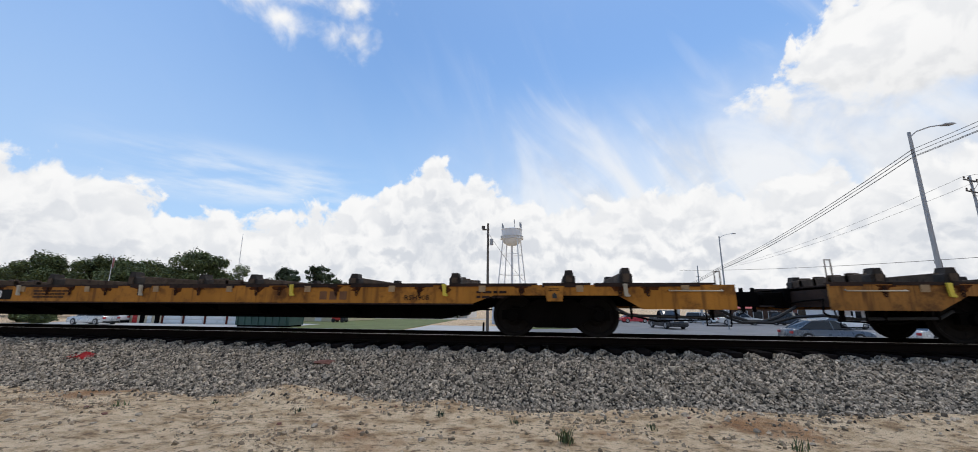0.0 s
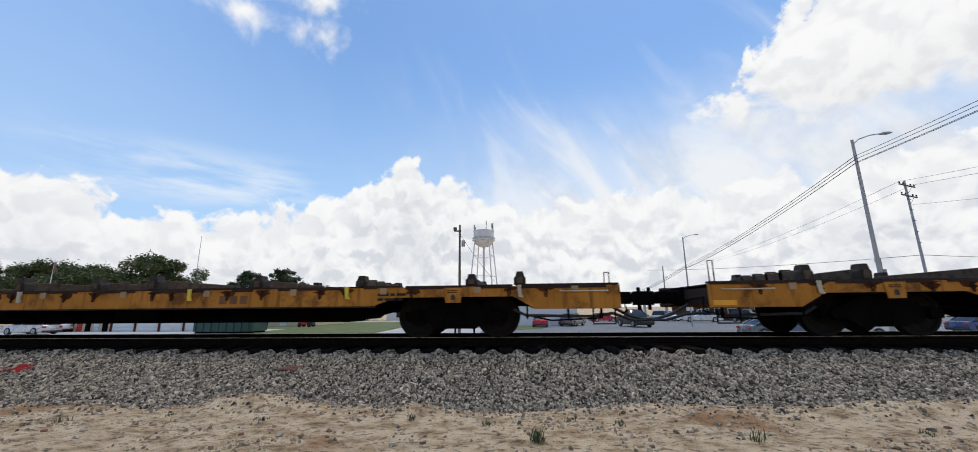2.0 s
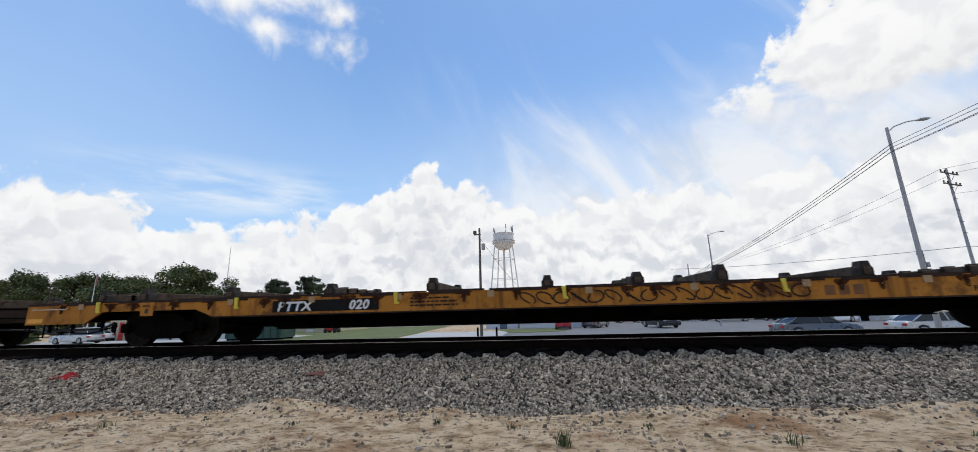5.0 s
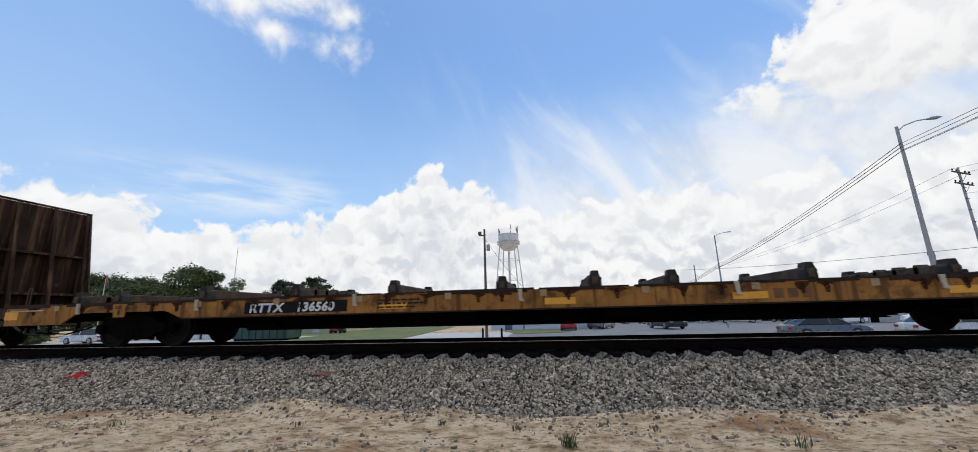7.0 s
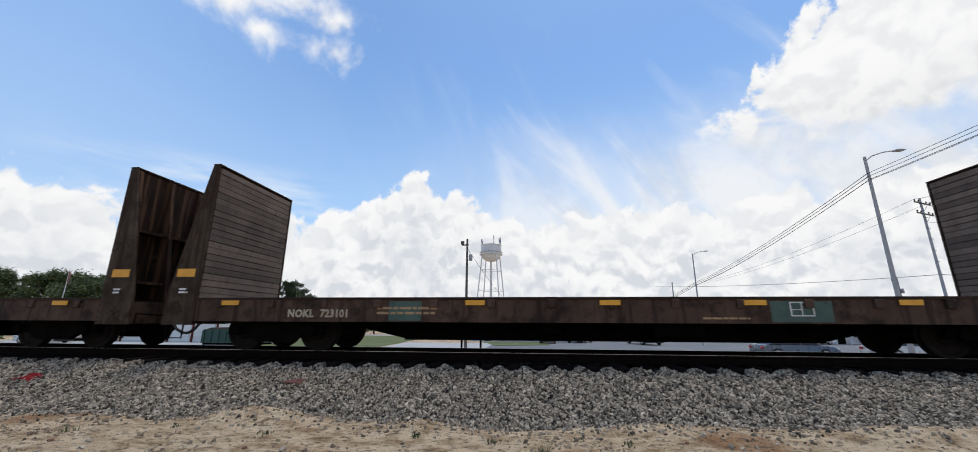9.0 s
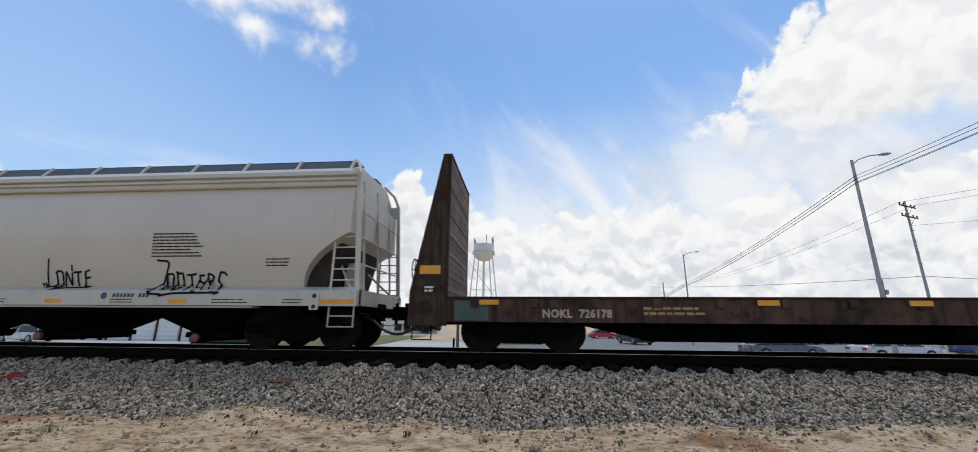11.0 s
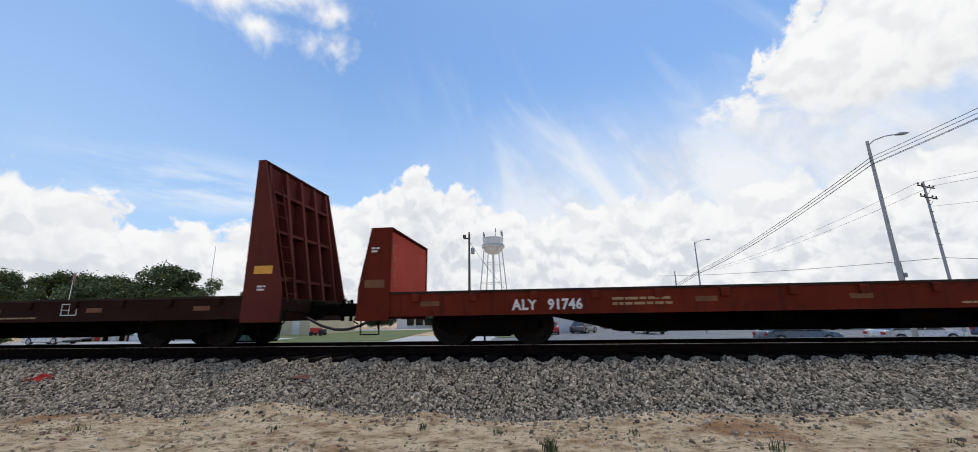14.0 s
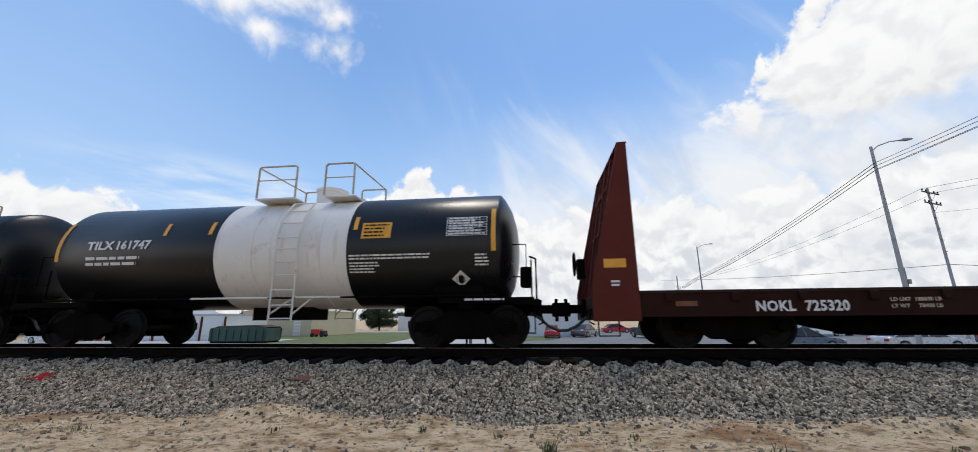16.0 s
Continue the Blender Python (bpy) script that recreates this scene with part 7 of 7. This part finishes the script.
    box(bm, 5.9, 6.15, -0.9, -0.55, 1.3, 1.75)
    part("hand_brake", bm, M_UNDER, car, "", bev=0.03)

    # marks follow the curve of the shell
    def wrap(ob):
        for v in ob.data.vertices:
            dz = max(-1.3, min(1.3, v.co.z - zc))
            v.co.y = -math.sqrt((R + 0.007) ** 2 - dz * dz) + (v.co.y + 1.0)
        return ob

    def slab(nm, x0, x1, z0, z1, m, lab="", off=0.0):
        bm = bmesh.new()
        k = max(1, round((z1 - z0) / 0.06))
        g = [[bm.verts.new((x, -1.0 - off, z0 + (z1 - z0) * i / k)) for x in (x0, x1)] for i in range(k + 1)]
        for a, b in zip(g, g[1:]):
            bm.faces.new((a[0], a[1], b[1], b[0]))
        return wrap(part(nm, bm, m, car, lab))

    for x, z0, z1 in ((-5.42, 2.05, 3.05), (5.36, 2.05, 3.05), (-2.62, 2.62, 2.95), (-1.42, 2.62, 2.95), (2.2, 2.62, 2.95)):
        slab("reflector", x - 0.05, x + 0.05, z0, z1, M_ORANGE, "yellow reflective strip")
    wrap(lettering("lettering", "TILX", -4.62, 2.32, 0.20, M_WHITE, car, -1.004, 1.15, 1.06, 0, 0.011))
    wrap(lettering("lettering", "161747" if detailed else "TILX", -3.85, 2.32, 0.20, M_WHITE, car, -1.004, 1.05, 1.04, 0, 0.011))
    wrap(bars("stencil", -4.6, -2.9, 2.07, 2, 0.07, 0.135, M_WHITE, car, -1.004, 61))
    slab("placard", 2.36, 3.05, 2.40, 2.78, M_ORANGE, "orange placard with unreadable print")
    wrap(bars("stencil", 2.42, 3.0, 2.70, 4, 0.035, 0.085, M_BLACKPAINT, car, -1.008, 62))
    bm = bmesh.new()
    for i in range(8):
        box(bm, 4.32, 5.22, -1.006, -1.0, 2.40 + i * 0.062, 2.408 + i * 0.062)
    for x in (4.32, 4.76, 4.9, 5.05, 5.21):
        for i in range(7):
            box(bm, x, x + 0.01, -1.005, -1.0, 2.41 + i * 0.062, 2.46 + i * 0.062)
    wrap(part("data_table", bm, M_WHITE, car, "white framed data table"))
    wrap(bars("stencil", 4.36, 5.18, 2.80, 7, 0.03, 0.062, M_WHITE, car, -1.006, 63))
    wrap(bars("stencil", 2.1, 4.3, 2.0, 2, 0.035, 0.07, M_WHITE, car, -1.005, 64))
    wrap(bars("stencil", 2.1, 2.9, 1.84, 4, 0.03, 0.065, M_WHITE, car, -1.005, 65))
    wrap(bars("stencil", 4.95, 5.3, 1.96, 4, 0.035, 0.07, M_WHITE, car, -1.005, 66))
    bm = bmesh.new()
    bm.faces.new([bm.verts.new((x, -1.004, z)) for x, z in ((4.62, 1.30), (4.82, 1.48), (4.62, 1.66), (4.42, 1.48))])
    dia = wrap(part("placard", bm, M_WHITE, car, "white diamond placard"))
    wrap(lettering("lettering", "1805", 4.50, 1.42, 0.09, M_BLACKPAINT, dia, -1.02, 0.9))
    bars("stencil", 4.75, 5.9, 1.0, 1, 0.04, 0.06, M_WHITE, car, -1.445, 67)
    return car


CARS = []


def build_train():
    add = CARS.append
    def ttx(label, s, marks, sx, paint, seed, half=13.2, tc=9.8, **kw):
        add((intermodal_flat("flatcar", label, half, tc, marks, sx, paint, seed, **kw), s))
    ttx("weathered yellow intermodal flatcar with dented end panel", 17.25, ("", ""), 4.0, M_YELLOW2, 1, 12.2, 8.8, ends=(0.80, 0.8))
    ttx("weathered yellow intermodal flatcar, faded white number", -9.74, ("PTTX", "137208"), -6.5, M_YELLOW, 2, ends=(0.86, 0.80))
    ttx("weathered yellow intermodal flatcar, bright white number", -37.85, ("PTTX", "146823"), -6.95, M_YELLOW, 3, slant=0.2, ends=(0.86, 0.86))
    ttx("weathered yellow intermodal flatcar with scrawled graffiti", -65.95, ("PTTX", "      020"), -6.6, M_YELLOW, 4, slant=0.2, ends=(0.61, 0.86))
    ttx("faded buff intermodal flatcar with yellow reflectors", -93.55, ("RTTX", "136560"), -6.45, M_YELLOW2, 5, slant=0.15, old=True, ends=(0.79, 0.61))
    add((bulkhead_flat("flatcar", "brown bulkhead flatcar with grey plank end walls", 9.8, 7.35, 4.33, 0.72, 0.14, M_BROWN, M_BROWN, ("NOKL", "723101"), -6.85, 6, planks=True,
                       green=((2.95, 4.05), (-4.6, -3.9)), frame_x=3.3, ends=(0.42, 0.79), mark_size=0.155), -118.1))
    add((bulkhead_flat("flatcar", "rusty brown bulkhead flatcar with plank end walls", 9.88, 7.5, 4.33, 0.80, 0.16, M_BROWN, M_BROWN, ("NOKL", "726178"), -7.1, 7, planks=True,
                       green=((-8.9, -8.2),), ends=(0.55, 0.42), mark_size=0.155), -138.6))
    add((covered_hopper(), -159.2))
    add((bulkhead_flat("flatcar", "red flatcar with low braced end walls", 9.93, 7.1, 2.54, 0.70, 0.45, M_RED, M_RED, ("ALY", "91746"), -6.6, 8, sheet=M_DIMYELLOW, gap=0.72, frame_x=3.2, ends=(0.88, 0.65)), -180.03))
    add((bulkhead_flat("flatcar", "dark oxide-red bulkhead flatcar with striped end walls", 9.98, 7.2, 4.33, 0.9, 0.16, M_OXDARK, M_OXIDE, ("NOKL", "725320"), -6.93, 9, stripe=True, ends=(0.54, 0.88), mark_size=0.185), -201.67))
    add((tank_car("tank_car", "glossy black tank car with a white middle band", True), -219.0))
    add((tank_car("tank_car", "glossy black tank car behind the banded one", False), -232.35))
    # scrawls on the fourth flatcar
    bm = bmesh.new()
    rng = random.Random(9)
    for k in range(16):
        cx = -0.9 + k * 0.34
        ph = rng.uniform(0, 6.28)
        stroke(bm, curve_pts(10, lambda u: (cx + 0.16 * math.sin(ph + u * 5.5), 0.87 + 0.12 * math.cos(ph * 1.3 + u * 5.0))), 0.028, NEAR - 0.012 - 0.0005 * k)
    part("graffiti", bm, M_DECK, CARS[3][0], "dark scrawl along the sill")
    lettering("lettering", "18+1", 11.5, 0.72, 0.30, M_OXDARK, CARS[3][0], NEAR - 0.012, 1.0)
    lettering("lettering", "RSH908", 7.0, 0.76, 0.10, M_BLACKPAINT, CARS[3][0], NEAR - 0.012, 1.2)
    lettering("lettering", "RSH908", 6.6, 0.76, 0.10, M_BLACKPAINT, CARS[1][0], NEAR - 0.012, 1.2)


build_train()


# ---- motion: every car rolls along the track, every wheelset turns with it ----
# the train's small lag behind an even pace: seconds, metres
DRIFT = ((0.0, 0.0), (0.5, 0.0), (2.0, 0.0), (4.0, 0.0), (6.0, 0.0), (8.0, 0.0), (10.0, 0.0), (10.5, -0.08), (11.0, -0.2), (11.5, -0.3), (12.0, -0.36), (12.5, 0.0),
         (13.0, 0.02), (13.5, -0.12), (14.0, 0.0), (15.0, 0.0), (15.5, 0.0), (16.0, 0.0))


def motions():
    for car, s in CARS:
        walk(car, [(t, pose(s + SPEED * t + slack, TRACK_Y, RAIL_Z)) for t, slack in DRIFT])
    turn = {}
    for k, ws in WHEELSETS:
        if k not in turn:
            rows = []
            for i in range(16 * FPS + 1):
                t = i / FPS
                rows.append((t, pose(AXLES[k], 0, WHEEL_R) @ Matrix.Rotation(SPEED * t / WHEEL_R, 4, "Y")))
            walk(ws, rows)
            turn[k] = (ws.animation_data.action, ws.animation_data.action_slot)
        else:
            ws.rotation_mode = "QUATERNION"
            data = ws.animation_data_create()
            data.action, data.action_slot = turn[k]


motions()
